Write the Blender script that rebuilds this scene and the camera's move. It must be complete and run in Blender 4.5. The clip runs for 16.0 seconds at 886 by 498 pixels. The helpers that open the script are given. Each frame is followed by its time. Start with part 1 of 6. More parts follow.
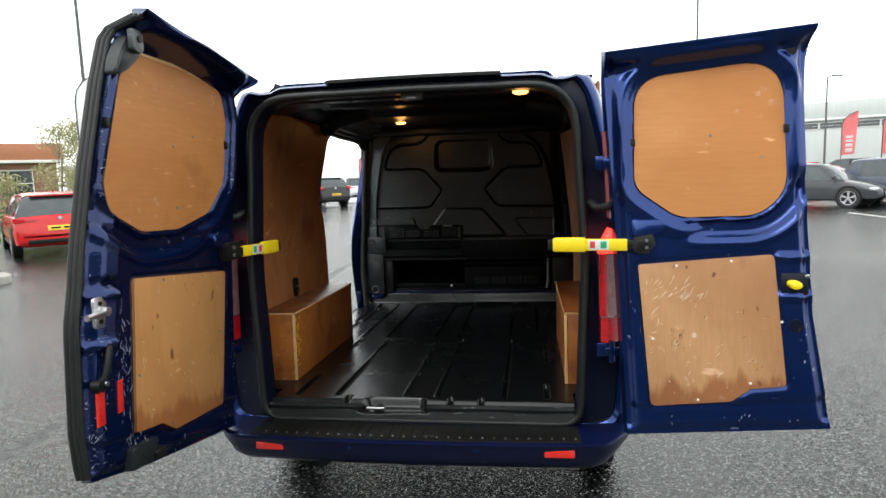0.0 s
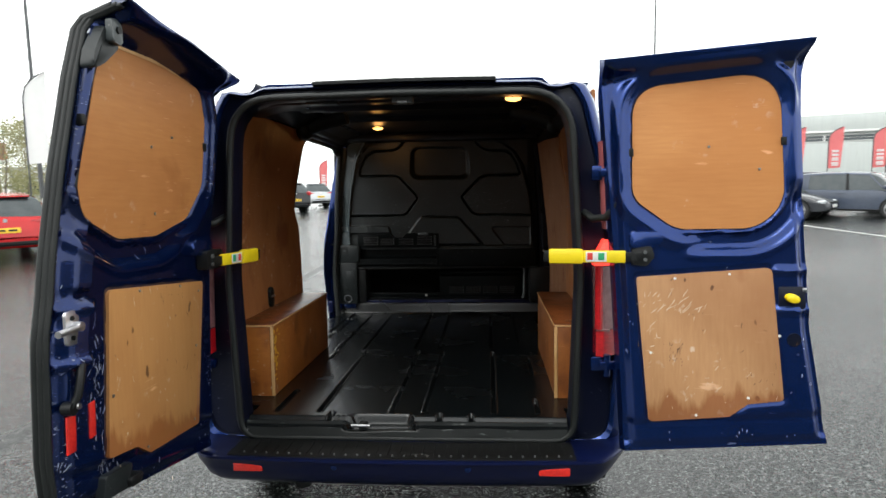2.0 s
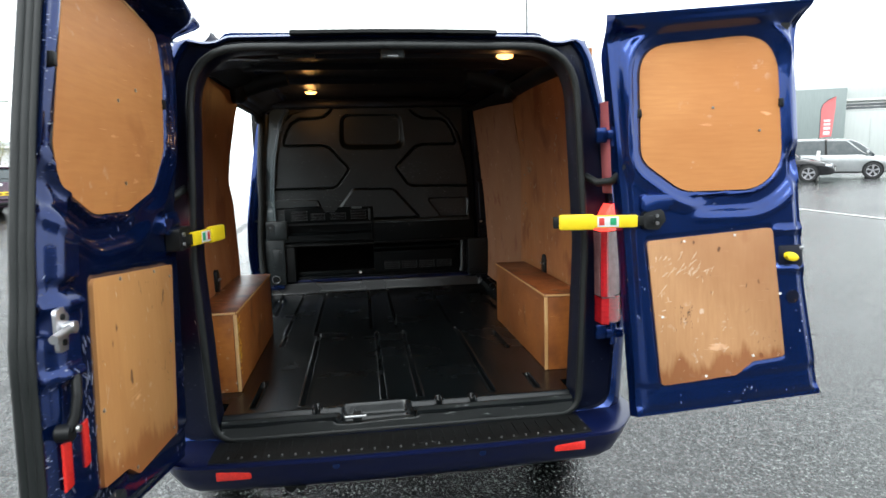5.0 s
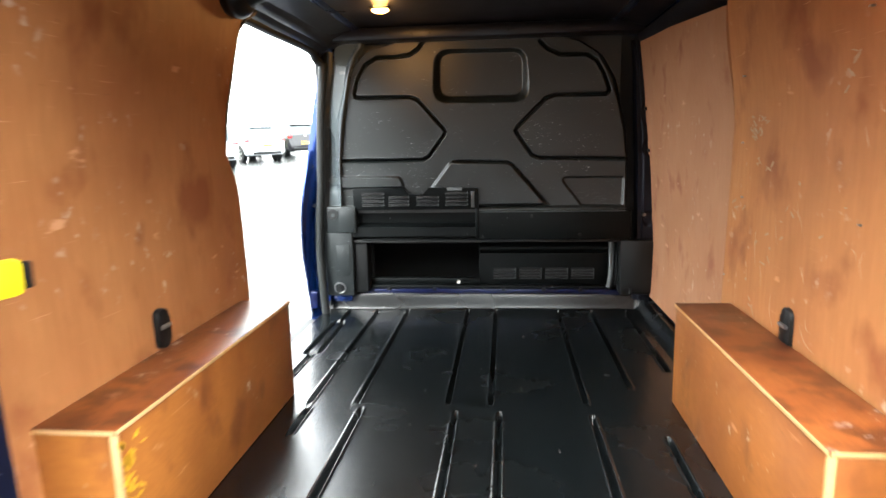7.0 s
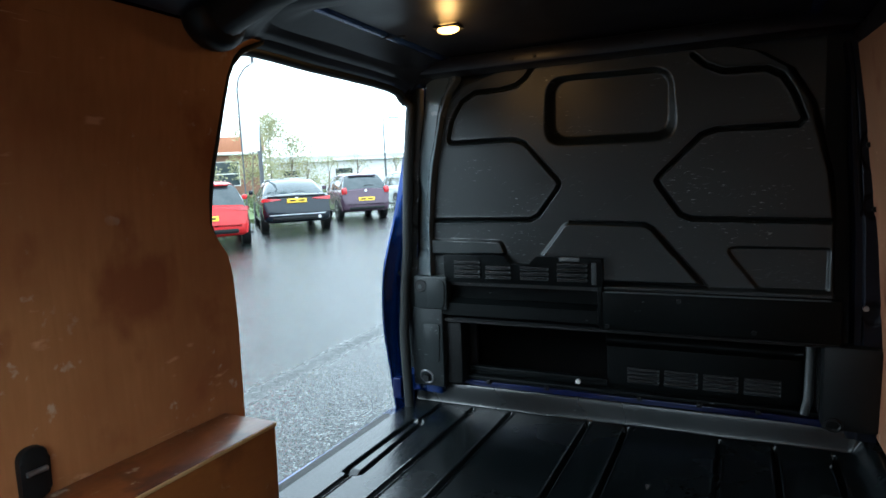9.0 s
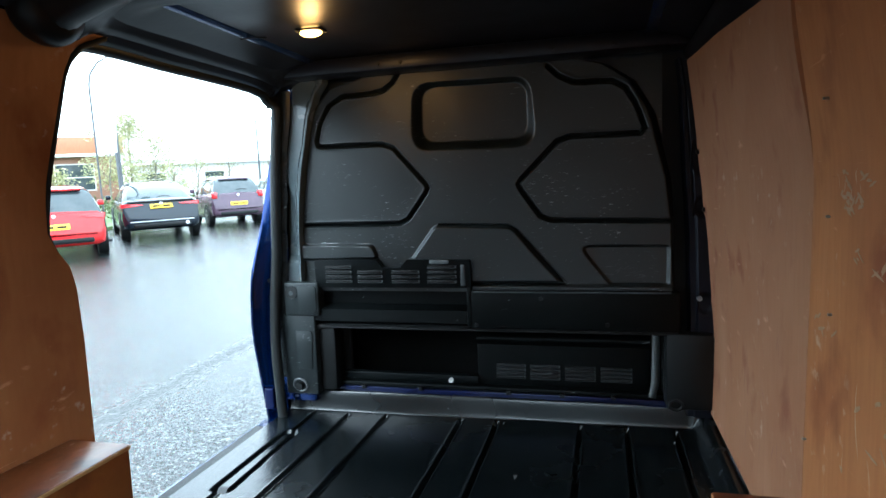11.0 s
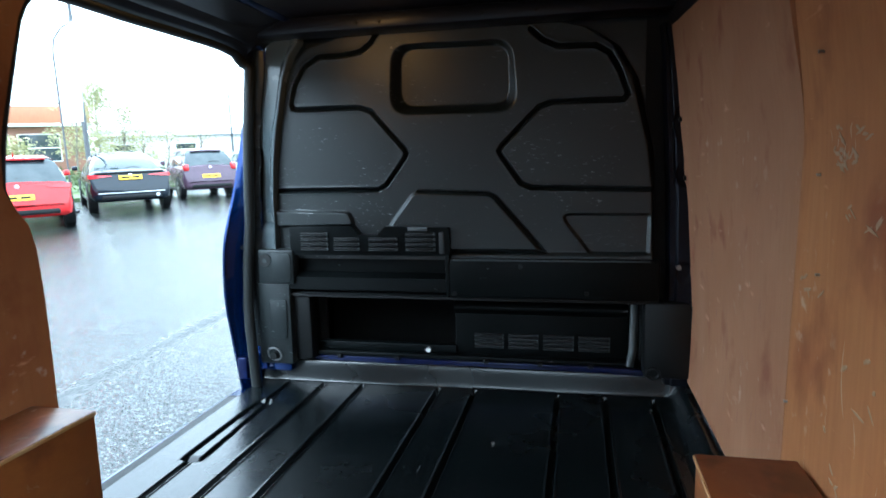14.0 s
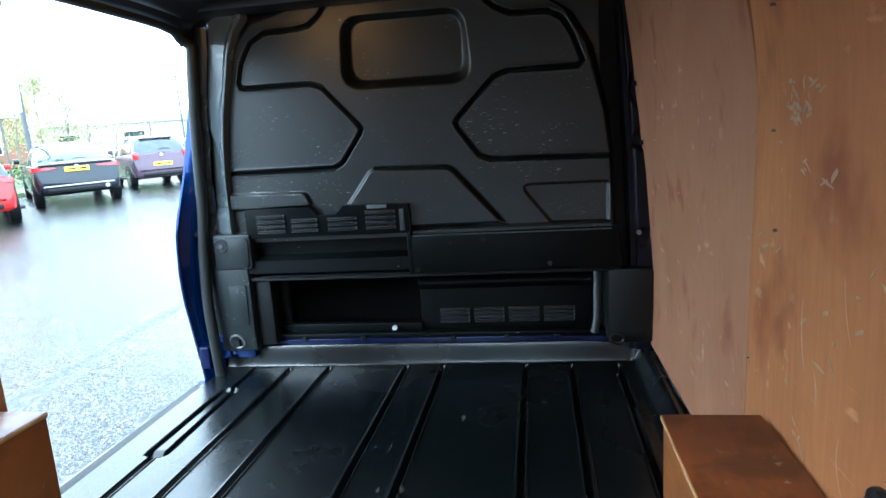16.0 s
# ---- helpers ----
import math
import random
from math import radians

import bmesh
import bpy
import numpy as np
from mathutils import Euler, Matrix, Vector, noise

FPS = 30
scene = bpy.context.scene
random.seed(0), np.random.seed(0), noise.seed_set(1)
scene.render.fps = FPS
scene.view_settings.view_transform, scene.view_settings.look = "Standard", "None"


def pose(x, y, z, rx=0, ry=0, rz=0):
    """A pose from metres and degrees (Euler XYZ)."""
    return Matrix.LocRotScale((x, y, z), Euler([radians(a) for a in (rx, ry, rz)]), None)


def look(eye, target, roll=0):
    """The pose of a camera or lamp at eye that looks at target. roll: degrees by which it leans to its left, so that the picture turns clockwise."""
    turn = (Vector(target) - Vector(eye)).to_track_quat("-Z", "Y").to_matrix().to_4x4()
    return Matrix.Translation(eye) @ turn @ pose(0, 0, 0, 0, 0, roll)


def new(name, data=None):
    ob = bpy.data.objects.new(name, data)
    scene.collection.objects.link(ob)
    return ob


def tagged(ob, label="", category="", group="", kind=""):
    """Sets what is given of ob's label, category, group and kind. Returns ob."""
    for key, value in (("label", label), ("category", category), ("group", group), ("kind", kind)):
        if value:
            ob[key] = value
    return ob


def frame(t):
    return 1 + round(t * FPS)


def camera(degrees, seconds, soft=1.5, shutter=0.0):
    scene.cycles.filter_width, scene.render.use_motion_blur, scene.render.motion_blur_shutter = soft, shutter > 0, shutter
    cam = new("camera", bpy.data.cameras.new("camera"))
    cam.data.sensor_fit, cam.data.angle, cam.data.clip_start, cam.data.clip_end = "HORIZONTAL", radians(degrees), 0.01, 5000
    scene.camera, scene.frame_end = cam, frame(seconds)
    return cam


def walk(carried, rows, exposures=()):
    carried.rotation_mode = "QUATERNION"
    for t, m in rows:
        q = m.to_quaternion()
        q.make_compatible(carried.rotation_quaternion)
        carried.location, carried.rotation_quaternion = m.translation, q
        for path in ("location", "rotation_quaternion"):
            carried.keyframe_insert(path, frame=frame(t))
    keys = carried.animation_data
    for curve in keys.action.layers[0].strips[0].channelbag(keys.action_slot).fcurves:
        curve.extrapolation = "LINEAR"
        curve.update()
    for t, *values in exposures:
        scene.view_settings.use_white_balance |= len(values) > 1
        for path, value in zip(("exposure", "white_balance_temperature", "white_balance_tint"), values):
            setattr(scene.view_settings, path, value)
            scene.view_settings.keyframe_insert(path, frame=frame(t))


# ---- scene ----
cam = camera(71.2, 16.0, shutter=0.5)
RAKE = 1.85  # the van's floor falls towards its nose
VAN = pose(0, 0, 0, -RAKE)
EXPOSURES = [(0, 0.21, 6450, 7), (1, 0.10, 6450, 7), (3.2, 0.24, 6450, 7), (5.5, 0.78, 6050, 6), (6, 1.13, 6000, 6), (6.2, 1.48, 6000, 6), (6.5, 2.45, 6050, 6), (7, 2.80, 6300, 6), (7.5, 2.45, 6200, 6), (8, 1.89, 5900, 3),
             (8.5, 1.18, 5500, 0), (9, 0.98, 5200, -3), (10, 1.33, 5150, -3), (12.5, 1.78, 5150, -3), (13.5, 1.77, 5100, -3), (14, 1.67, 4950, -3), (14.5, 1.77, 4900, -3), (15, 1.97, 4900, -3), (16, 2.05, 4900, -3)]
PATH = [
    (0, (0.523, -2.689, 1.53), (0.243, -0.717, 1.347), -1.7),
    (0.5, (0.509, -2.683, 1.533), (0.263, -0.707, 1.35), -1.5),
    (1, (0.498, -2.678, 1.53), (0.258, -0.702, 1.343), -0.8),
    (1.5, (0.485, -2.665, 1.53), (0.282, -0.683, 1.36), -0.6),
    (2, (0.375, -2.603, 1.536), (0.227, -0.615, 1.374), -0.9),
    (2.5, (0.261, -2.558, 1.526), (0.276, -0.567, 1.332), -1.1),
    (3, (0.16, -2.625, 1.514), (0.305, -0.64, 1.318), -0.6),
    (3.2, (0.097, -2.662, 1.514), (0.276, -0.685, 1.275), -1.8),
    (5.3, (-0.13, -2.247, 1.512), (0.128, -0.28, 1.258), -1.6),
    (5.5, (-0.106, -2.129, 1.522), (0.112, -0.16, 1.243), -0.5),
    (6, (-0.063, -1.687, 1.508), (0.046, 0.294, 1.254), -0.5),
    (6.5, (0.007, -1.212, 1.475), (-0.047, 0.756, 1.122), -1.7),
    (7, (0.104, -0.792, 1.498), (-0.098, 1.168, 1.155), -1.2),
    (7.5, (0.175, -0.349, 1.499), (-0.018, 1.618, 1.193), -1.6),
    (8, (0.383, -0.041, 1.518), (-0.315, 1.808, 1.211), -0.2),
    (8.5, (0.424, 0.065, 1.534), (-0.404, 1.865, 1.265), -0.6),
    (9, (0.434, 0.077, 1.553), (-0.426, 1.871, 1.35), -1.9),
    (9.5, (0.444, 0.084, 1.551), (-0.26, 1.944, 1.342), -1.9),
    (10, (0.471, 0.082, 1.543), (-0.078, 1.997, 1.363), -2.2),
    (10.2, (0.476, 0.079, 1.565), (-0.025, 2.005, 1.36), -2.4),
    (12.5, (0.475, 0.079, 1.537), (-0.037, 2.001, 1.327), -1.7),
    (13, (0.468, 0.069, 1.541), (-0.05, 1.991, 1.35), -1.6),
    (13.5, (0.459, 0.072, 1.539), (-0.069, 1.99, 1.33), -1.7),
    (14, (0.454, 0.116, 1.515), (0.03, 2.05, 1.231), -1.4),
    (14.5, (0.45, 0.146, 1.506), (0.069, 2.08, 1.168), -2.4),
    (15, (0.452, 0.144, 1.509), (0.105, 2.084, 1.167), -2.9),
    (15.5, (0.454, 0.14, 1.506), (0.132, 2.083, 1.157), -3.7),
    (16, (0.456, 0.146, 1.504), (0.146, 2.088, 1.142), -3.8),
]
walk(cam, [(t, VAN @ look(eye, target, roll)) for t, eye, target, roll in PATH], EXPOSURES)


# ==== place ====
# ---- world and light ----
world = bpy.data.worlds.new("overcast")
scene.world = world
world.use_nodes = True
wn, wl = world.node_tree.nodes, world.node_tree.links
sky = wn.new("ShaderNodeTexSky")
sky.sky_type, sky.sun_disc = "NISHITA", False
SUN_EL, SUN_AZ = 48.0, 205.0
sky.sun_elevation, sky.sun_rotation = radians(SUN_EL), radians(SUN_AZ)
sky.dust_density, sky.air_density, sky.ozone_density = 6.0, 1.0, 1.0
grey = wn.new("ShaderNodeHueSaturation")
grey.inputs["Saturation"].default_value = 0.12
grey.inputs["Value"].default_value = 1.0
cloud = wn.new("ShaderNodeMix")
cloud.data_type = "RGBA"
cloud.inputs["Factor"].default_value = 0.7
cloud.inputs["B"].default_value = (21.4, 21.7, 21.6, 1)
wl.new(sky.outputs["Color"], grey.inputs["Color"])
wl.new(grey.outputs["Color"], cloud.inputs["A"])
wl.new(cloud.outputs["Result"], wn["Background"].inputs["Color"])
wn["Background"].inputs["Strength"].default_value = 0.12
sun = new("sun", bpy.data.lights.new("sun", "SUN"))
sun.data.energy, sun.data.angle, sun.data.color = 0.7, radians(25), (1.0, 0.97, 0.93)
sun.matrix_world = look((0, 0, 0), (-math.sin(radians(SUN_AZ)) * math.cos(radians(SUN_EL)), -math.cos(radians(SUN_AZ)) * math.cos(radians(SUN_EL)), -math.sin(radians(SUN_EL))))


# ---- materials ----
def mat(name, base=(0.5, 0.5, 0.5), rough=0.5, metal=0.0, coat=0.0, spec=0.5, second=None, scale=8.0, stretch=(1, 1, 1), amount=0.5,
        bump=0.0, bump_scale=60.0, scuff=None, scuff_scale=(30, 30, 30), scuff_cut=0.7, cluster=0.0, rough_var=0.0, coords="Object"):
    """A principled material with a second colour laid on by stretched noise, fine relief, gloss that varies, and pale scuffs."""
    m = bpy.data.materials.new(name)
    m.use_nodes = True
    n, l = m.node_tree.nodes, m.node_tree.links
    b = n["Principled BSDF"]
    b.inputs["Base Color"].default_value = (*base, 1)
    b.inputs["Roughness"].default_value, b.inputs["Metallic"].default_value = rough, metal
    b.inputs["Coat Weight"].default_value, b.inputs["Specular IOR Level"].default_value = coat, spec
    b.inputs["Coat Roughness"].default_value = 0.04
    tc = n.new("ShaderNodeTexCoord")

    def stretched(by):
        mp = n.new("ShaderNodeMapping")
        mp.inputs["Scale"].default_value = by
        l.new(tc.outputs[coords], mp.inputs["Vector"])
        return mp.outputs["Vector"]

    def ramp(value, lo, hi):
        r = n.new("ShaderNodeMapRange")
        r.inputs["From Min"].default_value, r.inputs["From Max"].default_value = lo, hi
        l.new(value, r.inputs["Value"])
        return r.outputs["Result"]

    colour = None
    if second:
        noise_a = n.new("ShaderNodeTexNoise")
        noise_a.inputs["Scale"].default_value, noise_a.inputs["Detail"].default_value = scale, 6
        noise_a.inputs["Roughness"].default_value = 0.65
        l.new(stretched(stretch), noise_a.inputs["Vector"])
        mix = n.new("ShaderNodeMix")
        mix.data_type = "RGBA"
        mix.inputs["A"].default_value, mix.inputs["B"].default_value = (*base, 1), (*second, 1)
        l.new(ramp(noise_a.outputs["Fac"], 0.5 - 0.5 * (1 - amount) * 0.6, 0.5 + 0.5 * (1 - amount) * 0.6 + 0.05), mix.inputs["Factor"])
        colour = mix.outputs["Result"]
    if scuff:
        noise_b = n.new("ShaderNodeTexNoise")
        noise_b.inputs["Scale"].default_value, noise_b.inputs["Detail"].default_value = 1.0, 5
        l.new(stretched(scuff_scale), noise_b.inputs["Vector"])
        mix2 = n.new("ShaderNodeMix")
        mix2.data_type = "RGBA"
        mix2.inputs["A"].default_value, mix2.inputs["B"].default_value = (*base, 1), (*scuff, 1)
        if colour:
            l.new(colour, mix2.inputs["A"])
        worn = ramp(noise_b.outputs["Fac"], scuff_cut, scuff_cut + 0.06)
        if cluster:  # scuffs gather in patches
            noise_e = n.new("ShaderNodeTexNoise")
            noise_e.inputs["Scale"].default_value, noise_e.inputs["Detail"].default_value = cluster, 3
            l.new(stretched((1, 1, 1)), noise_e.inputs["Vector"])
            both = n.new("ShaderNodeMath")
            both.operation = "MULTIPLY"
            l.new(worn, both.inputs[0]), l.new(ramp(noise_e.outputs["Fac"], 0.50, 0.62), both.inputs[1])
            worn = both.outputs[0]
        l.new(worn, mix2.inputs["Factor"])
        colour = mix2.outputs["Result"]
        if metal > 0.3:  # bare scuffs are dull
            dull = n.new("ShaderNodeMapRange")
            dull.inputs["From Min"].default_value, dull.inputs["From Max"].default_value = scuff_cut, scuff_cut + 0.06
            dull.inputs["To Min"].default_value, dull.inputs["To Max"].default_value = metal, 0.0
            l.new(noise_b.outputs["Fac"], dull.inputs["Value"])
            l.new(dull.outputs["Result"], b.inputs["Metallic"])
    if colour:
        l.new(colour, b.inputs["Base Color"])
    if rough_var:
        noise_c = n.new("ShaderNodeTexNoise")
        noise_c.inputs["Scale"].default_value, noise_c.inputs["Detail"].default_value = 3.0, 5
        l.new(stretched((1, 1, 1)), noise_c.inputs["Vector"])
        rr = n.new("ShaderNodeMapRange")
        rr.inputs["From Min"].default_value, rr.inputs["From Max"].default_value = 0.3, 0.7
        rr.inputs["To Min"].default_value, rr.inputs["To Max"].default_value = rough - rough_var, rough + rough_var
        l.new(noise_c.outputs["Fac"], rr.inputs["Value"])
        l.new(rr.outputs["Result"], b.inputs["Roughness"])
    if bump:
        noise_d = n.new("ShaderNodeTexNoise")
        noise_d.inputs["Scale"].default_value, noise_d.inputs["Detail"].default_value = bump_scale, 4
        l.new(stretched((1, 1, 1)), noise_d.inputs["Vector"])
        bp = n.new("ShaderNodeBump")
        bp.inputs["Strength"].default_value, bp.inputs["Distance"].default_value = bump, 0.01
        l.new(noise_d.outputs["Fac"], bp.inputs["Height"])
        l.new(bp.outputs["Normal"], b.inputs["Normal"])
    return m


def plywood(name, pale, dark, stain, grain=(14, 14, 0.8), stain_scale=2.2, stain_cut=0.56, knots=0.0, seed=0.0, rough=0.45, figure=0.85, soak=None, scratch=0.0, spec=0.3, blotch=0.75):
    """Varnished plywood: long grain, broad figure, dark stains and pale rubbed marks."""
    m = bpy.data.materials.new(name)
    m.use_nodes = True
    n, l = m.node_tree.nodes, m.node_tree.links
    b = n["Principled BSDF"]
    b.inputs["Roughness"].default_value, b.inputs["Specular IOR Level"].default_value = rough, spec
    tc = n.new("ShaderNodeTexCoord")

    def noise_at(by, scale, detail=6.0, distortion=0.0):
        mp = n.new("ShaderNodeMapping")
        mp.inputs["Scale"].default_value = by
        mp.inputs["Location"].default_value = (seed, seed * 1.7, seed * 0.6)
        l.new(tc.outputs["Object"], mp.inputs["Vector"])
        t = n.new("ShaderNodeTexNoise")
        t.inputs["Scale"].default_value, t.inputs["Detail"].default_value, t.inputs["Distortion"].default_value = scale, detail, distortion
        l.new(mp.outputs["Vector"], t.inputs["Vector"])
        return t.outputs["Fac"]

    def ranged(value, lo, hi, top=1.0):
        r = n.new("ShaderNodeMapRange")
        r.inputs["From Min"].default_value, r.inputs["From Max"].default_value, r.inputs["To Max"].default_value = lo, hi, top
        l.new(value, r.inputs["Value"])
        return r.outputs["Result"]

    def mixed(a, c, factor):
        x = n.new("ShaderNodeMix")
        x.data_type = "RGBA"
        for key, v in (("A", a), ("B", c)):
            if isinstance(v, tuple):
                x.inputs[key].default_value = (*v, 1)
            else:
                l.new(v, x.inputs[key])
        l.new(factor, x.inputs["Factor"])
        return x.outputs["Result"]

    fine = noise_at(grain, 9.0, 8.0, 0.3)
    broad = noise_at(tuple(g * 0.10 + 0.6 for g in grain), 2.0, 6.0, 0.6)
    colour = mixed(pale, dark, ranged(fine, 0.35, 0.72, 0.5))
    colour = mixed(colour, dark, ranged(broad, 0.42, 0.66, figure))
    soft = tuple(0.55 * a + 0.45 * c for a, c in zip(dark, stain))
    colour = mixed(colour, soft, ranged(noise_at((1.0, 1.0, 0.95), stain_scale * 0.7, 8.0, 0.15), 0.40, 0.68, blotch))
    colour = mixed(colour, stain, ranged(noise_at((1.5, 1.5, 1.15), stain_scale, 9.0, 0.15), stain_cut + 0.03, stain_cut + 0.16, 0.7))
    pale_mark = tuple(min(1, c * 1.25 + 0.12) for c in pale)
    colour = mixed(colour, pale_mark, ranged(noise_at((2, 2, 6), 3.2, 7.0), 0.68, 0.74, 0.7))
    if knots:
        colour = mixed(colour, tuple(c * 0.25 for c in stain), ranged(noise_at((3, 3, 2), 5.0, 2.0), 1 - knots, 1.03 - knots, 0.8))
    if scratch:  # pale rubbed specks, in loose patches
        def times(a, c):
            d = n.new("ShaderNodeMath")
            d.operation = "MULTIPLY"
            l.new(a, d.inputs[0]), l.new(c, d.inputs[1])
            return d.outputs[0]

        colour = mixed(colour, (0.72, 0.66, 0.58), times(ranged(noise_at((1, 1, 1), 26.0, 6.0), 0.62, 0.70, scratch * 0.8), ranged(noise_at((1.3, 1.3, 1.6), 2.8, 2.0), 0.53, 0.64)))
    if scratch:  # thin rubbed lines at a slant
        def lines(turn, sx, sz, cut):
            mp = n.new("ShaderNodeMapping")
            mp.vector_type = "POINT"
            mp.inputs["Rotation"].default_value = (radians(turn), radians(turn), 0.0)
            mp.inputs["Scale"].default_value = (sx, sx, sz)
            mp.inputs["Location"].default_value = (seed, seed, seed * 2.1)
            l.new(tc.outputs["Object"], mp.inputs["Vector"])
            t = n.new("ShaderNodeTexNoise")
            t.inputs["Scale"].default_value, t.inputs["Detail"].default_value = 1.0, 2.0
            l.new(mp.outputs["Vector"], t.inputs["Vector"])
            return ranged(t.outputs["Fac"], cut, cut + 0.03, 0.6)

        where = ranged(noise_at((1.0, 1.0, 1.0), 1.9, 3.0), 0.50, 0.60)
        colour = mixed(colour, tuple(min(1, c * 1.2 + 0.10) for c in pale), times(lines(24, 7, 190, 0.70), where))
        colour = mixed(colour, tuple(c * 0.55 for c in dark), times(lines(-38, 9, 230, 0.73), where))
    if soak:  # water that has risen from the foot: a h-line, ragged by tongues
        dot = n.new("ShaderNodeVectorMath")
        dot.operation = "DOT_PRODUCT"
        dot.inputs[1].default_value = (soak[0], soak[1], 1.0)
        l.new(tc.outputs["Object"], dot.inputs[0])
        tongue = n.new("ShaderNodeMath")
        tongue.operation = "MULTIPLY_ADD"
        tongue.inputs[1].default_value = -0.30
        l.new(noise_at((7, 7, 1.1), 2.4, 7.0), tongue.inputs[0]), l.new(dot.outputs["Value"], tongue.inputs[2])
        r = n.new("ShaderNodeMapRange")
        r.inputs["From Min"].default_value, r.inputs["From Max"].default_value = soak[2] - 0.085, soak[2] - 0.125
        l.new(tongue.outputs[0], r.inputs["Value"])
        wet = n.new("ShaderNodeMath")
        wet.operation = "MULTIPLY"
        wet.inputs[1].default_value = 0.75
        l.new(r.outputs["Result"], wet.inputs[0])
        colour = mixed(colour, stain, wet.outputs[0])
    l.new(colour, b.inputs["Base Color"])
    dull = n.new("ShaderNodeMapRange")
    for key, v in (("From Min", 0.3), ("From Max", 0.75), ("To Min", rough - 0.08), ("To Max", rough + 0.15)):
        dull.inputs[key].default_value = v
    l.new(broad, dull.inputs["Value"])
    l.new(dull.outputs["Result"], b.inputs["Roughness"])
    bp = n.new("ShaderNodeBump")
    bp.inputs["Strength"].default_value, bp.inputs["Distance"].default_value = 0.05, 0.002
    l.new(fine, bp.inputs["Height"])
    l.new(bp.outputs["Normal"], b.inputs["Normal"])
    return m


def glowing(name, colour, strength):
    m = mat(name, colour, 0.3)
    b = m.node_tree.nodes["Principled BSDF"]
    b.inputs["Emission Color"].default_value, b.inputs["Emission Strength"].default_value = (*colour, 1), strength
    return m


def clear(name, colour, rough=0.03):
    m = mat(name, colour, rough)
    b = m.node_tree.nodes["Principled BSDF"]
    b.inputs["Transmission Weight"].default_value, b.inputs["IOR"].default_value = 1.0, 1.45
    return m


BLUE = mat("blue_paint", (0.006, 0.030, 0.155), 0.22, 0.75, 0.45, spec=0.35, second=(0.004, 0.018, 0.10), scale=2.5, amount=0.3,
           scuff=(0.16, 0.18, 0.25), scuff_scale=(9, 5, 22), scuff_cut=0.71, bump=0.02, bump_scale=240)
BLUE_WORN_SHADE = mat("shade_darkened_scraped_blue", (0.0022, 0.0042, 0.017), 0.40, 0.0, 0.0, spec=0.3, second=(0.0016, 0.003, 0.010), scale=5.0, amount=0.4,
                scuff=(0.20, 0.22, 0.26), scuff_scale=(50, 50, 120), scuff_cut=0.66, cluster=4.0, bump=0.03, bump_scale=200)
BLUE_SHADED = mat("shade_darkened_blue_paint", (0.0028, 0.0068, 0.048), 0.28, 0.4, 0.3, spec=0.35, second=(0.003, 0.007, 0.045), scale=4, amount=0.4, bump=0.02, bump_scale=240)
BLUE_DOOR = mat("shade_darkened_scratched_door_blue", (0.0045, 0.020, 0.105), 0.20, 0.7, 0.45, spec=0.35, second=(0.002, 0.008, 0.045), scale=2.2, amount=0.4,
                scuff=(0.36, 0.38, 0.43), scuff_scale=(60, 60, 200), scuff_cut=0.63, cluster=3.0, bump=0.02, bump_scale=240)
LINER = mat("black_floor_liner", (0.0020, 0.0031, 0.0036), 0.25, spec=0.50, second=(0.0048, 0.0066, 0.0076), scale=3.2, stretch=(3, 0.9, 1), amount=0.25,
            scuff=(0.11, 0.11, 0.11), scuff_scale=(40, 9, 40), scuff_cut=0.70, bump=0.05, bump_scale=420, rough_var=0.06)
BULK = mat("bulkhead_plastic", (0.0045, 0.0075, 0.0079), 0.42, spec=0.80, second=(0.0060, 0.0097, 0.0102), scale=2.2, amount=0.1,
           scuff=(0.24, 0.27, 0.27), scuff_scale=(40, 20, 240), scuff_cut=0.655, cluster=4.2, bump=0.10, bump_scale=420, rough_var=0.07)
BULK_SHADE = mat("shade_darkened_bulkhead_plastic", (0.0016, 0.0025, 0.0028), 0.42, spec=0.12, second=(0.0027, 0.0037, 0.0040), scale=3, amount=0.2,
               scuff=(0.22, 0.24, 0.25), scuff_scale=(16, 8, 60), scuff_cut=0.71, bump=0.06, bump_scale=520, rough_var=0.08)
BLACK = mat("black_plastic", (0.0055, 0.0062, 0.0066), 0.45, spec=0.25, second=(0.010, 0.011, 0.0115), scale=6, amount=0.3, bump=0.06, bump_scale=300, rough_var=0.06)
GREY_TRIM = mat("grey_trim", (0.13, 0.145, 0.15), 0.36, second=(0.08, 0.09, 0.095), scale=4, amount=0.3, bump=0.06, bump_scale=300, rough_var=0.06)
GREY_DARK = mat("dark_grey_trim", (0.0105, 0.0135, 0.0145), 0.40, spec=0.38, second=(0.015, 0.019, 0.020), scale=5, amount=0.3, bump=0.06, bump_scale=300, scuff=(0.22, 0.23, 0.24), scuff_scale=(90, 90, 160), scuff_cut=0.64, cluster=9.0)
RUBBER = mat("black_rubber", (0.0075, 0.009, 0.009), 0.5, spec=0.34, second=(0.015, 0.017, 0.017), scale=9, amount=0.3, bump=0.08, bump_scale=150)
SILL = mat("scuffed_sill_plastic", (0.0065, 0.0078, 0.0078), 0.38, spec=0.4, second=(0.012, 0.014, 0.014), scale=7, amount=0.4, bump=0.1, bump_scale=200, scuff=(0.16, 0.17, 0.17), scuff_scale=(12, 60, 60), scuff_cut=0.64)
STEP = mat("bumper_step_plastic", (0.0028, 0.0031, 0.0031), 0.5, spec=0.2, second=(0.006, 0.0063, 0.0063), scale=5, amount=0.35, bump=0.15, bump_scale=160,
           scuff=(0.14, 0.14, 0.14), scuff_scale=(8, 30, 30), scuff_cut=0.68)
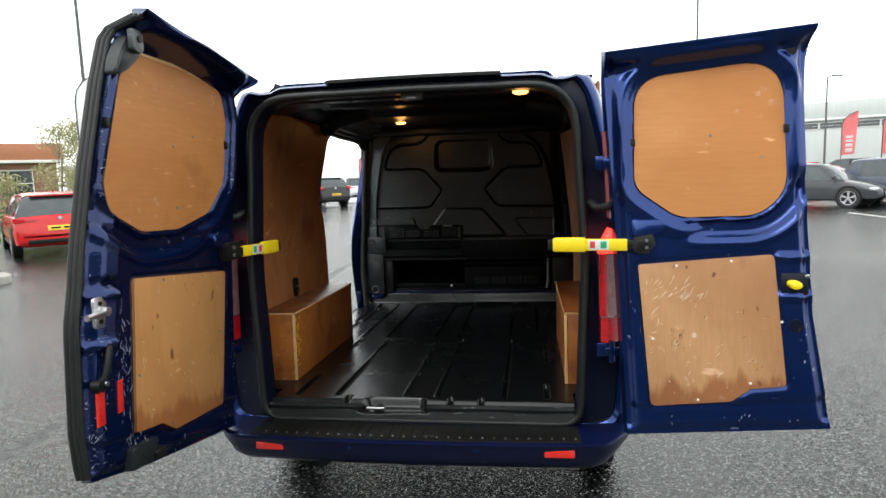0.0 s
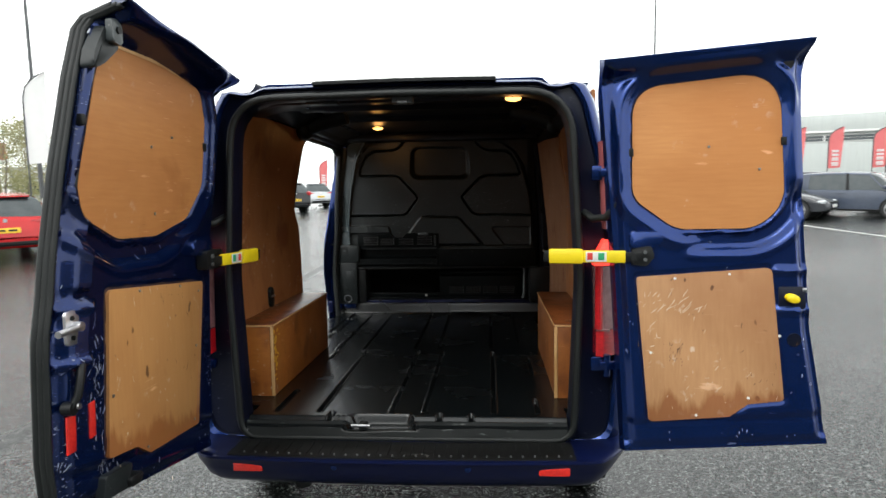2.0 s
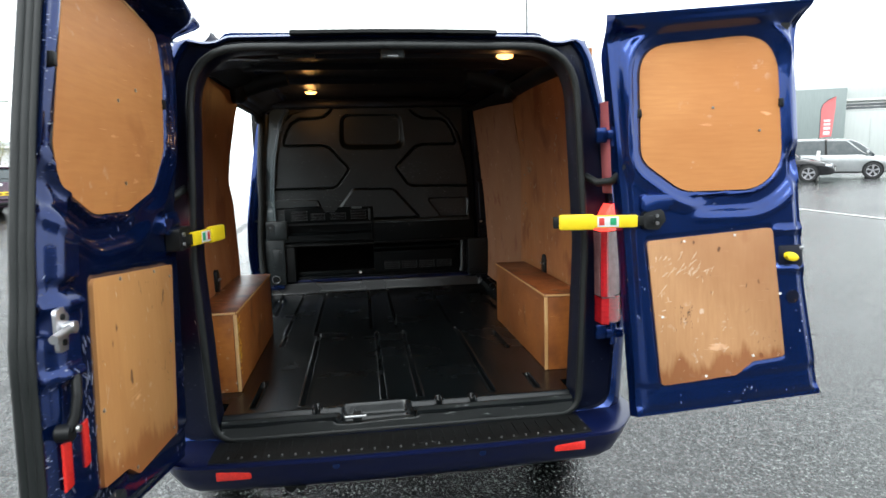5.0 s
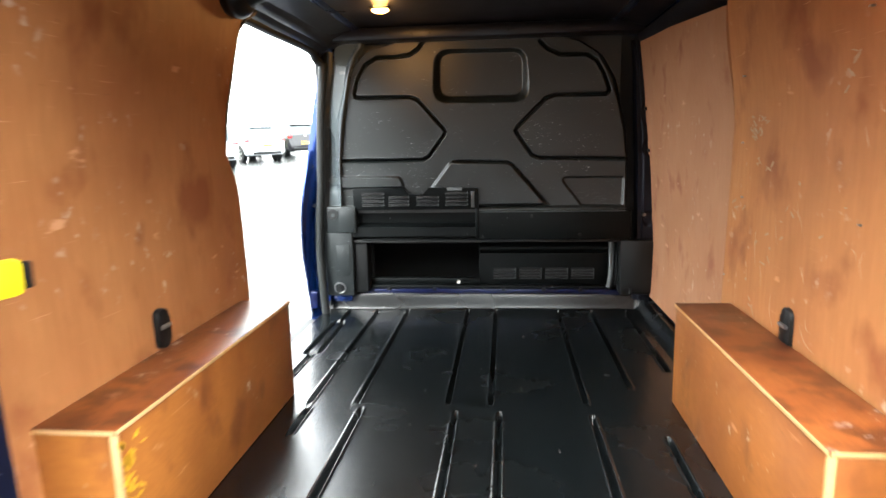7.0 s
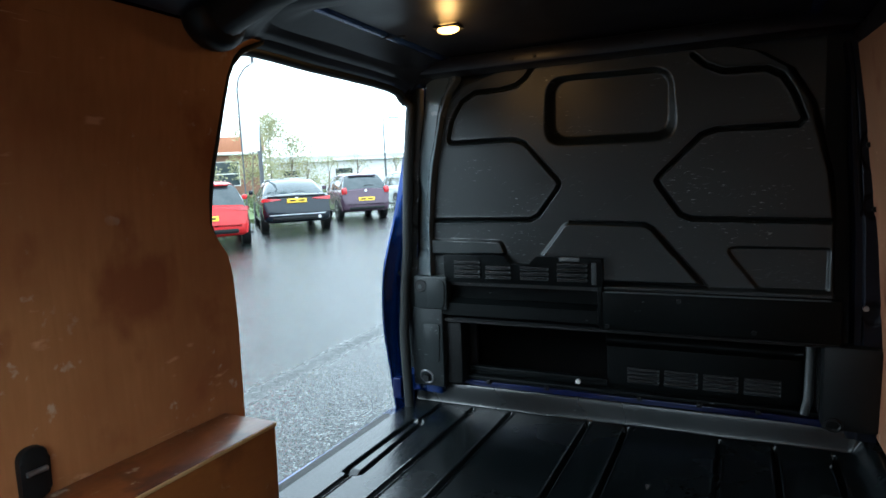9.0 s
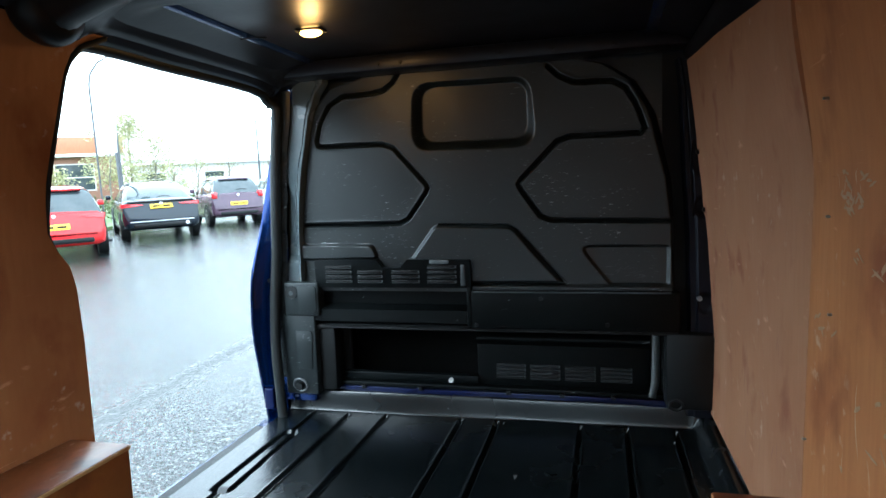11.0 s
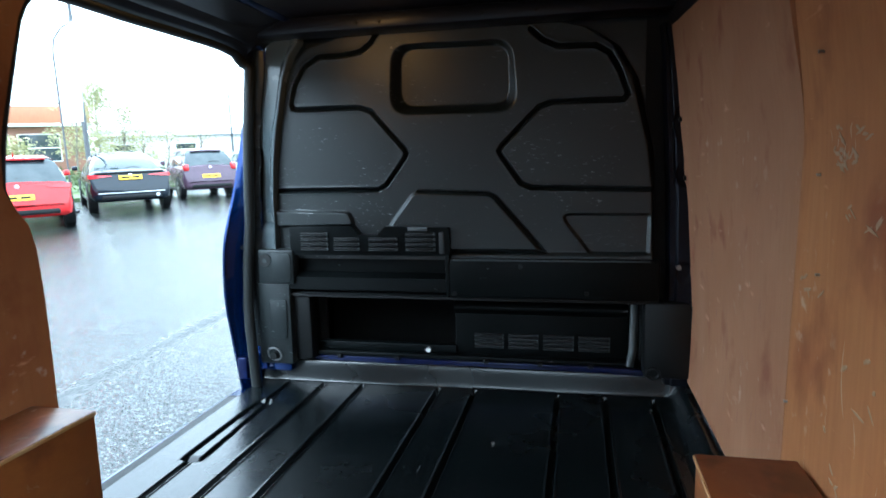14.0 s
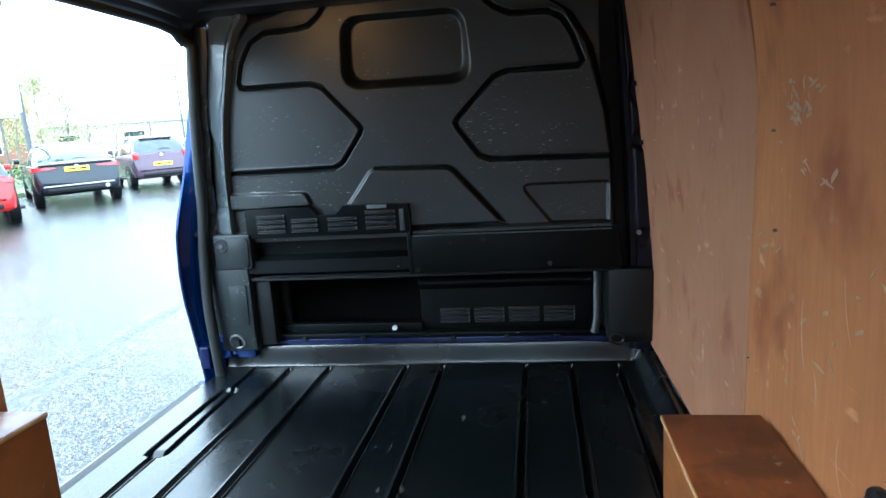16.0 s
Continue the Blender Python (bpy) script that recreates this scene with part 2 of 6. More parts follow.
SHADE_BLACK = mat("painted_shade_black", (0.006, 0.006, 0.007), 0.8, second=(0.01, 0.01, 0.01), scale=5)
HEADLINE = mat("shade_darkened_roof_metal", (0.0080, 0.0082, 0.014), 0.38, 0.2, 0.0, spec=0.42, second=(0.0062, 0.0064, 0.011), scale=3, amount=0.3, bump=0.03, bump_scale=60, rough_var=0.06)
PILLAR = mat("shade_darkened_pillar_metal", (0.0018, 0.0030, 0.010), 0.42, 0.2, 0.0, spec=0.3, second=(0.0014, 0.0024, 0.007), scale=3, amount=0.3, bump=0.03, bump_scale=60)
STEEL = mat("scuffed_steel", (0.45, 0.46, 0.47), 0.35, 0.9, second=(0.25, 0.25, 0.26), scale=20, amount=0.3)
CHROME = mat("bright_metal", (0.82, 0.82, 0.84), 0.38, 1.0, second=(0.6, 0.6, 0.62), scale=14)
YELLOW = mat("yellow_plastic_sleeve", (0.86, 0.66, 0.01), 0.42, second=(0.75, 0.55, 0.01), scale=12, amount=0.3, bump=0.04, bump_scale=90)
RED_REFLEX = mat("red_reflector", (0.75, 0.03, 0.02), 0.22, 0.0, 0.6, second=(0.55, 0.015, 0.012), scale=120, amount=0.4, bump=0.3, bump_scale=380)
LAMP_RED = mat("red_lamp_lens", (0.55, 0.012, 0.018), 0.12, 0.0, 0.8, second=(0.32, 0.006, 0.01), scale=30, stretch=(1, 1, 4), amount=0.3, bump=0.15, bump_scale=160)
LAMP_WHITE = mat("clear_lamp_lens", (0.34, 0.17, 0.17), 0.14, 0.0, 0.8, second=(0.20, 0.08, 0.08), scale=30, amount=0.3, bump=0.15, bump_scale=160)
LAMP_PINK = mat("pale_pink_lens", (0.34, 0.09, 0.10), 0.15, 0.0, 0.8, second=(0.4, 0.12, 0.12), scale=20, amount=0.3)
LAMP_LIT = glowing("lit_brake_lens", (1.0, 0.06, 0.04), 1.2)
GLOW = glowing("lit_bulb_lens", (1.0, 0.47, 0.11), 4.0)
WHITE_PL = mat("white_plastic", (0.75, 0.75, 0.73), 0.4, second=(0.62, 0.62, 0.6), scale=15, amount=0.3)
STICKER_R, STICKER_G = mat("red_print", (0.6, 0.05, 0.04), 0.4, second=(0.5, 0.04, 0.04)), mat("green_print", (0.03, 0.33, 0.14), 0.4, second=(0.03, 0.28, 0.12))
PLY_WALL = plywood("plywood_lining", (0.48, 0.206, 0.074), (0.36, 0.138, 0.046), (0.22, 0.058, 0.021), (7, 7, 0.8), 3.4, 0.52, seed=3.1, rough=0.55, figure=0.5, scratch=0.5, blotch=0.72)
PLY_FRONT = plywood("pinkish_plywood_lining", (0.40, 0.202, 0.107), (0.34, 0.160, 0.080), (0.22, 0.056, 0.028), (9, 9, 0.9), 5.0, 0.55, seed=6.3, rough=0.55, figure=0.3, scratch=0.35, blotch=0.28)
PLY_BOX = plywood("varnished_plywood", (0.38, 0.135, 0.028), (0.27, 0.086, 0.018), (0.13, 0.035, 0.010), (2.5, 2.5, 9), 4.5, 0.52, seed=7.7, rough=0.42, figure=0.7, scratch=0.85, spec=0.4)
PLY_TOP = plywood("dark_varnished_plywood", (0.27, 0.084, 0.022), (0.17, 0.046, 0.014), (0.06, 0.017, 0.007), (9, 2.5, 9), 7.0, 0.47, seed=5.2, rough=0.36, figure=0.8, scratch=0.8)
PLY_DOOR_UP = plywood("oiled_plywood_blank", (0.50, 0.222, 0.068), (0.39, 0.150, 0.043), (0.27, 0.082, 0.022), (0.9, 0.9, 9), 2.2, 0.56, seed=1.3, rough=0.6, figure=0.5, scratch=0.3)
PLY_LOW_LEFT = plywood("worn_plywood_blank", (0.51, 0.255, 0.088), (0.41, 0.195, 0.066), (0.25, 0.080, 0.020), (10, 10, 0.8), 3.0, 0.62, knots=0.27, seed=9.4, rough=0.5, figure=0.6, soak=(0.0, 0.17, 0.62), scratch=0.5)
PLY_LOW_RIGHT = plywood("worn_scuffed_plywood_blank", (0.44, 0.240, 0.112), (0.34, 0.170, 0.074), (0.21, 0.068, 0.021), (10, 10, 0.8), 3.0, 0.62, knots=0.29, seed=4.9, rough=0.5, figure=0.5, soak=(-0.187, 0.0, 0.481), scratch=0.5)
PLY_EDGE = plywood("raw_plywood_edge", (0.66, 0.42, 0.20), (0.55, 0.32, 0.13), (0.40, 0.20, 0.07), (20, 20, 20), 3.0, 0.6, seed=4.4, rough=0.6)
MARK = mat("pale_rubbed_paint", (0.46, 0.33, 0.22), 0.6, second=(0.36, 0.24, 0.15), scale=60, amount=0.3)
PAINT_CHIP = mat("yellow_paint_scrape", (0.75, 0.42, 0.02), 0.5, second=(0.55, 0.27, 0.03), scale=40, amount=0.3)


SCRATCH = mat("pale_scratched_primer", (0.36, 0.38, 0.42), 0.6, second=(0.22, 0.24, 0.29), scale=60, amount=0.3)
SCRAPE = mat("pale_scraped_wood", (0.62, 0.50, 0.38), 0.7, second=(0.52, 0.38, 0.26), scale=50, amount=0.3)
SMEAR = mat("reddish_varnish_smear", (0.27, 0.105, 0.052), 0.55, second=(0.33, 0.145, 0.075), scale=30, amount=0.5)
SCUFF = mat("pale_plastic_scuff", (0.085, 0.095, 0.10), 0.55, second=(0.05, 0.057, 0.06), scale=60, amount=0.3)
KNOT = mat("dark_knot_stain", (0.07, 0.035, 0.018), 0.6, second=(0.12, 0.06, 0.03), scale=60, amount=0.3)
GREY_MID = mat("grey_painted_metal", (0.060, 0.070, 0.073), 0.34, spec=0.5, second=(0.045, 0.052, 0.055), scale=4, amount=0.3, bump=0.04, bump_scale=300, rough_var=0.06, scuff=(0.3, 0.3, 0.3), scuff_scale=(30, 30, 60), scuff_cut=0.72)
FLANGE_GREY = mat("satin_grey_primer", (0.078, 0.104, 0.115), 0.27, spec=0.6, coat=0.3, second=(0.09, 0.103, 0.108), scale=5, amount=0.2, bump=0.03, bump_scale=260, rough_var=0.05, scuff=(0.4, 0.42, 0.43), scuff_scale=(30, 30, 60), scuff_cut=0.74)


# ---- building tools ----
def part(name, bm, material, parent, label="", smooth=True):
    """One mesh object from a bmesh, under a thing or a part."""
    me = bpy.data.meshes.new(name)
    bmesh.ops.recalc_face_normals(bm, faces=bm.faces)
    bm.to_mesh(me)
    bm.free()
    me.materials.append(material)
    if smooth:
        me.shade_smooth()
        me.set_sharp_from_angle(angle=radians(38))
    ob = new(name, me)
    ob.parent = parent
    return tagged(ob, label) if label else ob


def thing(name, label, category, m=None, group="", kind=""):
    ob = tagged(new(name), label, category, group, kind)
    if m is not None:
        ob.matrix_world = m
    return ob


def box(bm, x0, x1, y0, y1, z0, z1, bevel=0.0, m=None):
    made = bmesh.ops.create_cube(bm, size=1, matrix=Matrix.LocRotScale(((x0 + x1) / 2, (y0 + y1) / 2, (z0 + z1) / 2), None, (abs(x1 - x0), abs(y1 - y0), abs(z1 - z0))))
    verts = made["verts"]
    if m is not None:
        bmesh.ops.transform(bm, matrix=m, verts=verts)
    if bevel:
        edges = list({e for v in verts for e in v.link_edges})
        bmesh.ops.bevel(bm, geom=edges, offset=bevel, segments=2, affect="EDGES", profile=0.5)
    return bm


def boxed(*args, **more):
    return box(bmesh.new(), *args, **more)


def rod(bm, a, b, r0, r1=None, n=12):
    a, b = Vector(a), Vector(b)
    m = Matrix.Translation((a + b) / 2) @ (b - a).to_track_quat("Z", "Y").to_matrix().to_4x4()
    bmesh.ops.create_cone(bm, cap_ends=True, segments=n, radius1=r0, radius2=r0 if r1 is None else r1, depth=(b - a).length, matrix=m)
    return bm


def rodded(*args, **more):
    return rod(bmesh.new(), *args, **more)


def loft(bm, loops, closed=True, cap=False):
    """Quads between loops of equal length."""
    rows = [[bm.verts.new(p) for p in loop] for loop in loops]
    for a, b in zip(rows, rows[1:]):
        for i in range(len(a) if closed else len(a) - 1):
            j = (i + 1) % len(a)
            bm.faces.new((a[i], a[j], b[j], b[i]))
    if cap:
        bm.faces.new(rows[0][::-1]), bm.faces.new(rows[-1])
    return bm


def tube(bm, path, r, n=8, closed=False):
    """A round section swept along a path."""
    pts = [Vector(p) for p in path]
    loops, up = [], None
    for i, p in enumerate(pts):
        a = pts[i - 1] if i or closed else p
        b = pts[(i + 1) % len(pts)] if i + 1 < len(pts) or closed else p
        d = (b - a).normalized()
        up = (Vector((0.31, 0.52, 0.79)) if up is None else up)
        u = (up - d * up.dot(d)).normalized()
        up, v = u, d.cross(u)
        loops.append([p + (u * math.cos(2 * math.pi * k / n) + v * math.sin(2 * math.pi * k / n)) * r for k in range(n)])
    if closed:
        loops.append(loops[0])
    loft(bm, loops, cap=not closed)
    if closed:
        bmesh.ops.remove_doubles(bm, verts=bm.verts, dist=1e-5)
    return bm


def rounded(corners, n=6):
    """A 2D polygon whose corners (x, y, radius) are rounded."""
    out = []
    for i, (x, y, r) in enumerate(corners):
        p, a, b = Vector((x, y)), Vector(corners[i - 1][:2]), Vector(corners[(i + 1) % len(corners)][:2])
        da, db = (a - p), (b - p)
        la, lb = da.length, db.length
        da, db = da / la, db / lb
        half = math.acos(max(-1, min(1, da.dot(db)))) / 2
        cut = min(r / max(math.tan(half), 1e-3), la * 0.49, lb * 0.49)
        if r <= 0 or cut < 1e-4:
            out.append(p)
            continue
        s, e = p + da * cut, p + db * cut
        for k in range(n + 1):
            t = k / n
            out.append(s * (1 - t) ** 2 + p * 2 * t * (1 - t) + e * t ** 2)
    return out


def resampled(poly, n):
    """n points at even steps along a closed 2D polygon, from its highest middle point."""
    pts = [Vector(p[:2]) for p in poly]
    seg = [(pts[(i + 1) % len(pts)] - pts[i]).length for i in range(len(pts))]
    total, out, i, run = sum(seg), [], 0, 0.0
    for k in range(n):
        want = total * k / n
        while run + seg[i] < want - 1e-9:
            run += seg[i]
            i += 1
        out.append(pts[i].lerp(pts[(i + 1) % len(pts)], (want - run) / max(seg[i], 1e-9)))
    return out


def slab(bm, poly, place, a, b, bevel=0.0):
    """A 2D polygon given thickness: place(u, v, w) makes the 3D point, w from a to b."""
    lo, hi = [bm.verts.new(place(p[0], p[1], a)) for p in poly], [bm.verts.new(place(p[0], p[1], b)) for p in poly]
    n = len(poly)
    f0, f1 = bm.faces.new(lo[::-1]), bm.faces.new(hi)
    for i in range(n):
        bm.faces.new((lo[i], lo[(i + 1) % n], hi[(i + 1) % n], hi[i]))
    if bevel:
        bmesh.ops.bevel(bm, geom=list(f1.edges), offset=bevel, segments=2, affect="EDGES", profile=0.5)
    return bm


def slabbed(*args, **more):
    return slab(bmesh.new(), *args, **more)


def sheet(name, us, vs, place, material, parent, label="", thick=None):
    """A grid mesh: place(U, V) returns arrays X, Y, Z. thick: an offset that gives it a back and a rim."""
    U, V = np.meshgrid(us, vs)
    P = np.stack(place(U, V), -1)
    nv, nu = U.shape
    pts = P.reshape(-1, 3)
    ids = np.arange(nv * nu).reshape(nv, nu)
    quads = np.stack([ids[:-1, :-1], ids[:-1, 1:], ids[1:, 1:], ids[1:, :-1]], -1).reshape(-1, 4).tolist()
    if thick is not None:
        rim = np.concatenate([ids[0, :], ids[1:, -1], ids[-1, -2::-1], ids[-2:0:-1, 0]])
        back = len(pts) + np.arange(len(rim))
        pts = np.concatenate([pts, pts[rim] + np.array(thick)])
        r, s = rim, back
        if nv * nu < 5000:  # a full back that follows the front
            back_of = np.arange(nv * nu).reshape(nv, nu) + nv * nu
            pts = np.concatenate([pts[:nv * nu], pts[:nv * nu] + np.array(thick)])
            quads += np.stack([back_of[:-1, :-1], back_of[1:, :-1], back_of[1:, 1:], back_of[:-1, 1:]], -1).reshape(-1, 4).tolist()
            s = rim + nv * nu
        quads += [[int(r[i]), int(s[i]), int(s[(i + 1) % len(r)]), int(r[(i + 1) % len(r)])] for i in range(len(r))]
    me = bpy.data.meshes.new(name)
    me.from_pydata(pts.tolist(), [], quads)
    me.materials.append(material)
    me.shade_smooth()
    me.set_sharp_from_angle(angle=radians(50))
    ob = new(name, me)
    ob.parent = parent
    return tagged(ob, label) if label else ob


def away(U, V, line, closed=False):
    """The distance of each grid point from a polyline."""
    best = np.full(U.shape, 1e9)
    pts = list(line) + ([line[0]] if closed else [])
    for (ax, ay), (bx, by) in zip(pts, pts[1:]):
        dx, dy = bx - ax, by - ay
        t = np.clip(((U - ax) * dx + (V - ay) * dy) / max(dx * dx + dy * dy, 1e-12), 0, 1)
        best = np.minimum(best, np.hypot(U - ax - t * dx, V - ay - t * dy))
    return best


def within(U, V, poly):
    """Which grid points lie inside a polygon."""
    inside = np.zeros(U.shape, bool)
    for i in range(len(poly)):
        (ax, ay), (bx, by) = poly[i - 1][:2], poly[i][:2]
        if ay != by:
            inside ^= ((ay > V) != (by > V)) & (U < (bx - ax) * (V - ay) / (by - ay) + ax)
    return inside


def step(x):
    x = np.clip(x, 0, 1)
    return x * x * (3 - 2 * x)


def groove(U, V, line, wide, deep, closed=False):
    """A rounded furrow along a line."""
    return deep * (1 - step((away(U, V, line, closed) - wide * 0.3) / (wide * 0.4)))


def raised(U, V, poly, high, soft):
    d = away(U, V, [p[:2] for p in poly], True)
    return high * np.where(within(U, V, poly), step(d / soft), 0)


def slivers(bm, place, spots, seed, lean=0.0, fat=1.0, curl=0.15):
    """Thin ragged scratches that gather in spots (u, z, how many, spread along u, spread along z, longest)."""
    rnd = random.Random(seed)
    for u, z, count, su, sz, longest in spots:
        for _ in range(count):
            cu, cz = rnd.gauss(u, su * 0.5), rnd.gauss(z, sz * 0.5)
            a, long, wide = rnd.gauss(lean, 0.35), longest * rnd.uniform(0.15, 0.8), fat * rnd.uniform(0.0006, 0.0020)
            d, bend, rail = (math.sin(a), math.cos(a)), rnd.uniform(-curl, curl), []
            for k in range(6):
                f = k / 5 - 0.5
                pu, pz = cu + d[0] * f * long + d[1] * bend * f * f * long, cz + d[1] * f * long - d[0] * bend * f * f * long
                w = wide * (1 - 4 * f * f) * rnd.uniform(0.4, 1.0) + 0.0002
                rail.append([bm.verts.new(place(pu + e * d[1] * w, pz - e * d[0] * w, 0.0012)) for e in (-1, 1)])
            for p, q in zip(rail, rail[1:]):
                bm.faces.new((p[0], p[1], q[1], q[0]))
    return bm


# ---- the van: shell ----
van = thing("van", "dark blue panel van, rear and side doors open, on wet tarmac", "van", VAN)
FLOOR = 0.58
BODY = [(0.30, 0.93), (0.5, 0.965), (0.9, 0.99), (1.1, 0.985), (1.35, 0.965), (1.65, 0.93), (1.9, 0.89), (2.0, 0.85), (2.06, 0.76)]


def body_x(z):
    return np.interp(z, [a for a, _ in BODY], [b for _, b in BODY])


def opening(off, y, n=240):
    """The rear doorway's outline, grown by off, in the plane y."""
    half = [(0.0, 1.972 + off * 0.4, 0), (0.70 + off, 1.962 + off * 0.5, 0.20), (0.742 + off, 1.2, 0.9), (0.712 + off, 0.512 - off, 0.09)]
    poly = rounded(half + [(0, 0.512 - off, 0)] + [(-x, z, r) for x, z, r in half[:0:-1]])
    return [(p.x, y, p.y) for p in resampled(poly, n)]


def outer(shrink, y, n=240):
    k = shrink * 0.4
    half = [(0.0, 2.042 - k, 0), (0.585, 2.034 - k, 0.01), (0.632, 2.012 - k, 0.008), (0.685, 2.012 - k, 0.008), (0.725, 2.024 - k, 0.015), (0.80 - shrink, 2.012 - k, 0.03), (0.835 - shrink, 1.93, 0.1), (0.90 - shrink, 1.66, 0.5), (0.985 - shrink, 1.02, 0.5), (0.945 - shrink, 0.42 + shrink, 0.10)]
    poly = rounded(half + [(0, 0.42 + shrink, 0)] + [(-x, z, r) for x, z, r in half[:0:-1]])
    return [(p.x, y, p.y) for p in resampled(poly, n)]


part("door_jamb", loft(bmesh.new(), [opening(0.012, 0.118), opening(0.0, 0.105), opening(0, 0.05), opening(0.012, 0.012), opening(0.03, 0.008)]), BLUE_WORN_SHADE, van, "scraped blue inner edge of the rear doorway")
part("door_channel", loft(bmesh.new(), [opening(0.03, 0.0085), opening(0.036, 0.03), opening(0.06, 0.045), outer(0.075, 0.045), outer(0.07, 0.03)]), BLUE_WORN_SHADE, van, "blue recessed channel round the rear doorway")
part("rear_corner", loft(bmesh.new(), [outer(0.07, 0.03), outer(0.055, 0.015), outer(0.03, 0.03), outer(0.008, 0.08), outer(0, 0.16), outer(-0.02, 0.45)]), BLUE, van)
part("door_seal", tube(bmesh.new(), opening(0.014, -0.006), 0.015, 10, True), RUBBER, van, "ribbed black rubber seal of the rear doorway")
part("roof_edge_strip", loft(bmesh.new(), [[(x, 0.02 + dy, z + dz) for dy, dz in ((0, 0), (-0.03, 0.004), (-0.03, 0.016), (0.03, 0.03))] for x, z in [(-0.36 + 0.77 * k / 12, 2.016 + 0.004 * math.sin(math.pi * k / 12)) for k in range(13)]], False), BLACK, van)


def side_panel(y0, y1, z0, z1, s, name="side_panel"):
    return sheet(name, np.linspace(0, 1, 12), np.linspace(z0, z1, 26), lambda U, V: (s * body_x(V), y0(V) + (y1(V) - y0(V)) * U, V), BLUE, van, thick=(-s * 0.008, 0, 0))


REAR_EDGE_Z = [0.55, 0.90, 1.19, 1.32, 1.38, 1.425, 1.47, 1.55, 1.603, 1.70, 1.817, 1.875, 1.922, 1.951, 1.972, 1.985]
REAR_EDGE_Y = [1.39, 1.402, 1.410, 1.406, 1.393, 1.360, 1.338, 1.341, 1.345, 1.360, 1.376, 1.386, 1.406, 1.434, 1.482, 1.53]
FRONT_EDGE_Z = [0.5, 0.65, 1.0, 1.2, 1.3, 1.4, 1.6, 1.9, 1.99]
FRONT_EDGE_Y = [2.45, 2.435, 2.395, 2.40, 2.435, 2.475, 2.515, 2.56, 2.575]


def rear_edge(z):
    return np.interp(z, REAR_EDGE_Z, REAR_EDGE_Y)


def front_edge(z):
    return np.interp(z, FRONT_EDGE_Z, FRONT_EDGE_Y)


side_panel(lambda z: 0.45 + 0 * z, lambda z: 2.75 + 0 * z, 0.36, 2.04, 1)
side_panel(lambda z: 0.45 + 0 * z, lambda z: rear_edge(z) + 0.03, 0.36, 2.04, -1)
side_panel(lambda z: front_edge(z), lambda z: 2.75 + 0 * z, 0.30, 1.99, -1, "door_pillar")
sheet("pillar_return", np.linspace(0, 1, 6), np.linspace(0.40, 1.985, 30), lambda U, V: (-body_x(V) + 0.075 * U, front_edge(V) + (2.50 - front_edge(V)) * U, V), BLUE, van, "blue edge of the front door pillar")
for z in (0.80, 0.98, 1.17):
    part("pillar_fixing", rodded((-0.925, 2.455, z), (-0.918, 2.475, z), 0.010), BLACK, van)
part("latch_strip", boxed(-0.918, -0.896, 2.448, 2.466, 0.93, 1.09, bevel=0.005), GREY_MID, van)
part("door_stop", boxed(-0.975, -0.925, 2.43, 2.47, 0.60, 0.70, bevel=0.014), BLUE_SHADED, van, "dark blue door stop")
part("sill_panel", boxed(-0.975, -0.86, 1.36, 2.42, 0.36, 0.565, bevel=0.012), BLUE, van)
part("side_step", boxed(-0.955, -0.85, 1.42, 2.33, 0.50, 0.572, bevel=0.01), STEP, van)
sheet("roof_skin", np.linspace(-1, 1, 60), np.linspace(0.10, 2.75, 30), lambda U, V: (0.80 * U, V, 2.046 + (0.026 + 0.05 * (1 - np.abs(U) ** 4) + 0.007 * np.cos(U * 28)) * step((V - 0.12) / 0.7) - 0.030 * step((np.abs(U) * 0.80 - 0.60) / 0.04) - 0.02 * step((np.abs(U) - 0.88) / 0.12) * step((V - 0.12) / 0.3)), BLUE, van, thick=(0, 0, -0.008))
part("side_rail", boxed(-0.88, -0.80, 1.36, 2.55, 2.004, 2.07, bevel=0.01), HEADLINE, van)

loops = []
for y, top, low, wide in ((2.74, 2.09, 0.30, 0.98), (3.2, 2.08, 0.30, 0.98), (3.55, 1.98, 0.30, 0.98), (4.15, 1.32, 0.30, 0.97), (4.6, 1.16, 0.30, 0.93), (4.85, 1.0, 0.32, 0.85), (4.92, 0.75, 0.36, 0.75)):
    half = [(0, low), (wide * 0.95, low), (wide, low + 0.3), (wide * 0.99, low + (top - low) * 0.45), (wide * 0.86, top - 0.12), (wide * 0.74, top - 0.02), (0, top)]
    loops.append([(x, y, z) for x, z in half] + [(-x, y, z) for x, z in half[-2:0:-1]])
bm = loft(bmesh.new(), loops)
bm.verts.ensure_lookup_table()
bm.faces.new(list(bm.verts)[-len(loops[-1]):])
part("cab", bm, BLUE, van, "closed blue cab")

# the pressed blue roof inside, with its bows
BOWS = [0.42, 0.98, 1.50]


def roof_inside(U, V):
    low = 0.085 * step((np.abs(U) - 0.52) / 0.34)
    bow = (1 - step((np.abs(U) - 0.50) / 0.2)) * sum(0.028 * (1 - step((np.abs(V - y) - 0.035) / 0.02)) for y in BOWS)
    return U * (1 + 0.075 * step((V - 0.15) / 0.15)), V, 2.03 + 0.045 * step((V - 0.4) / 0.6) - low - bow - 0.035 * (1 - step((V - 0.05) / 0.14))


sheet("roof_lining", np.linspace(-0.80, 0.80, 60), np.linspace(0.06, 2.56, 130), roof_inside, HEADLINE, van, "painted metal roof seen from inside, shade put into its blue-black")
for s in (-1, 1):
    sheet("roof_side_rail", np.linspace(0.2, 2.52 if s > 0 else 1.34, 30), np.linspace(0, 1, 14),
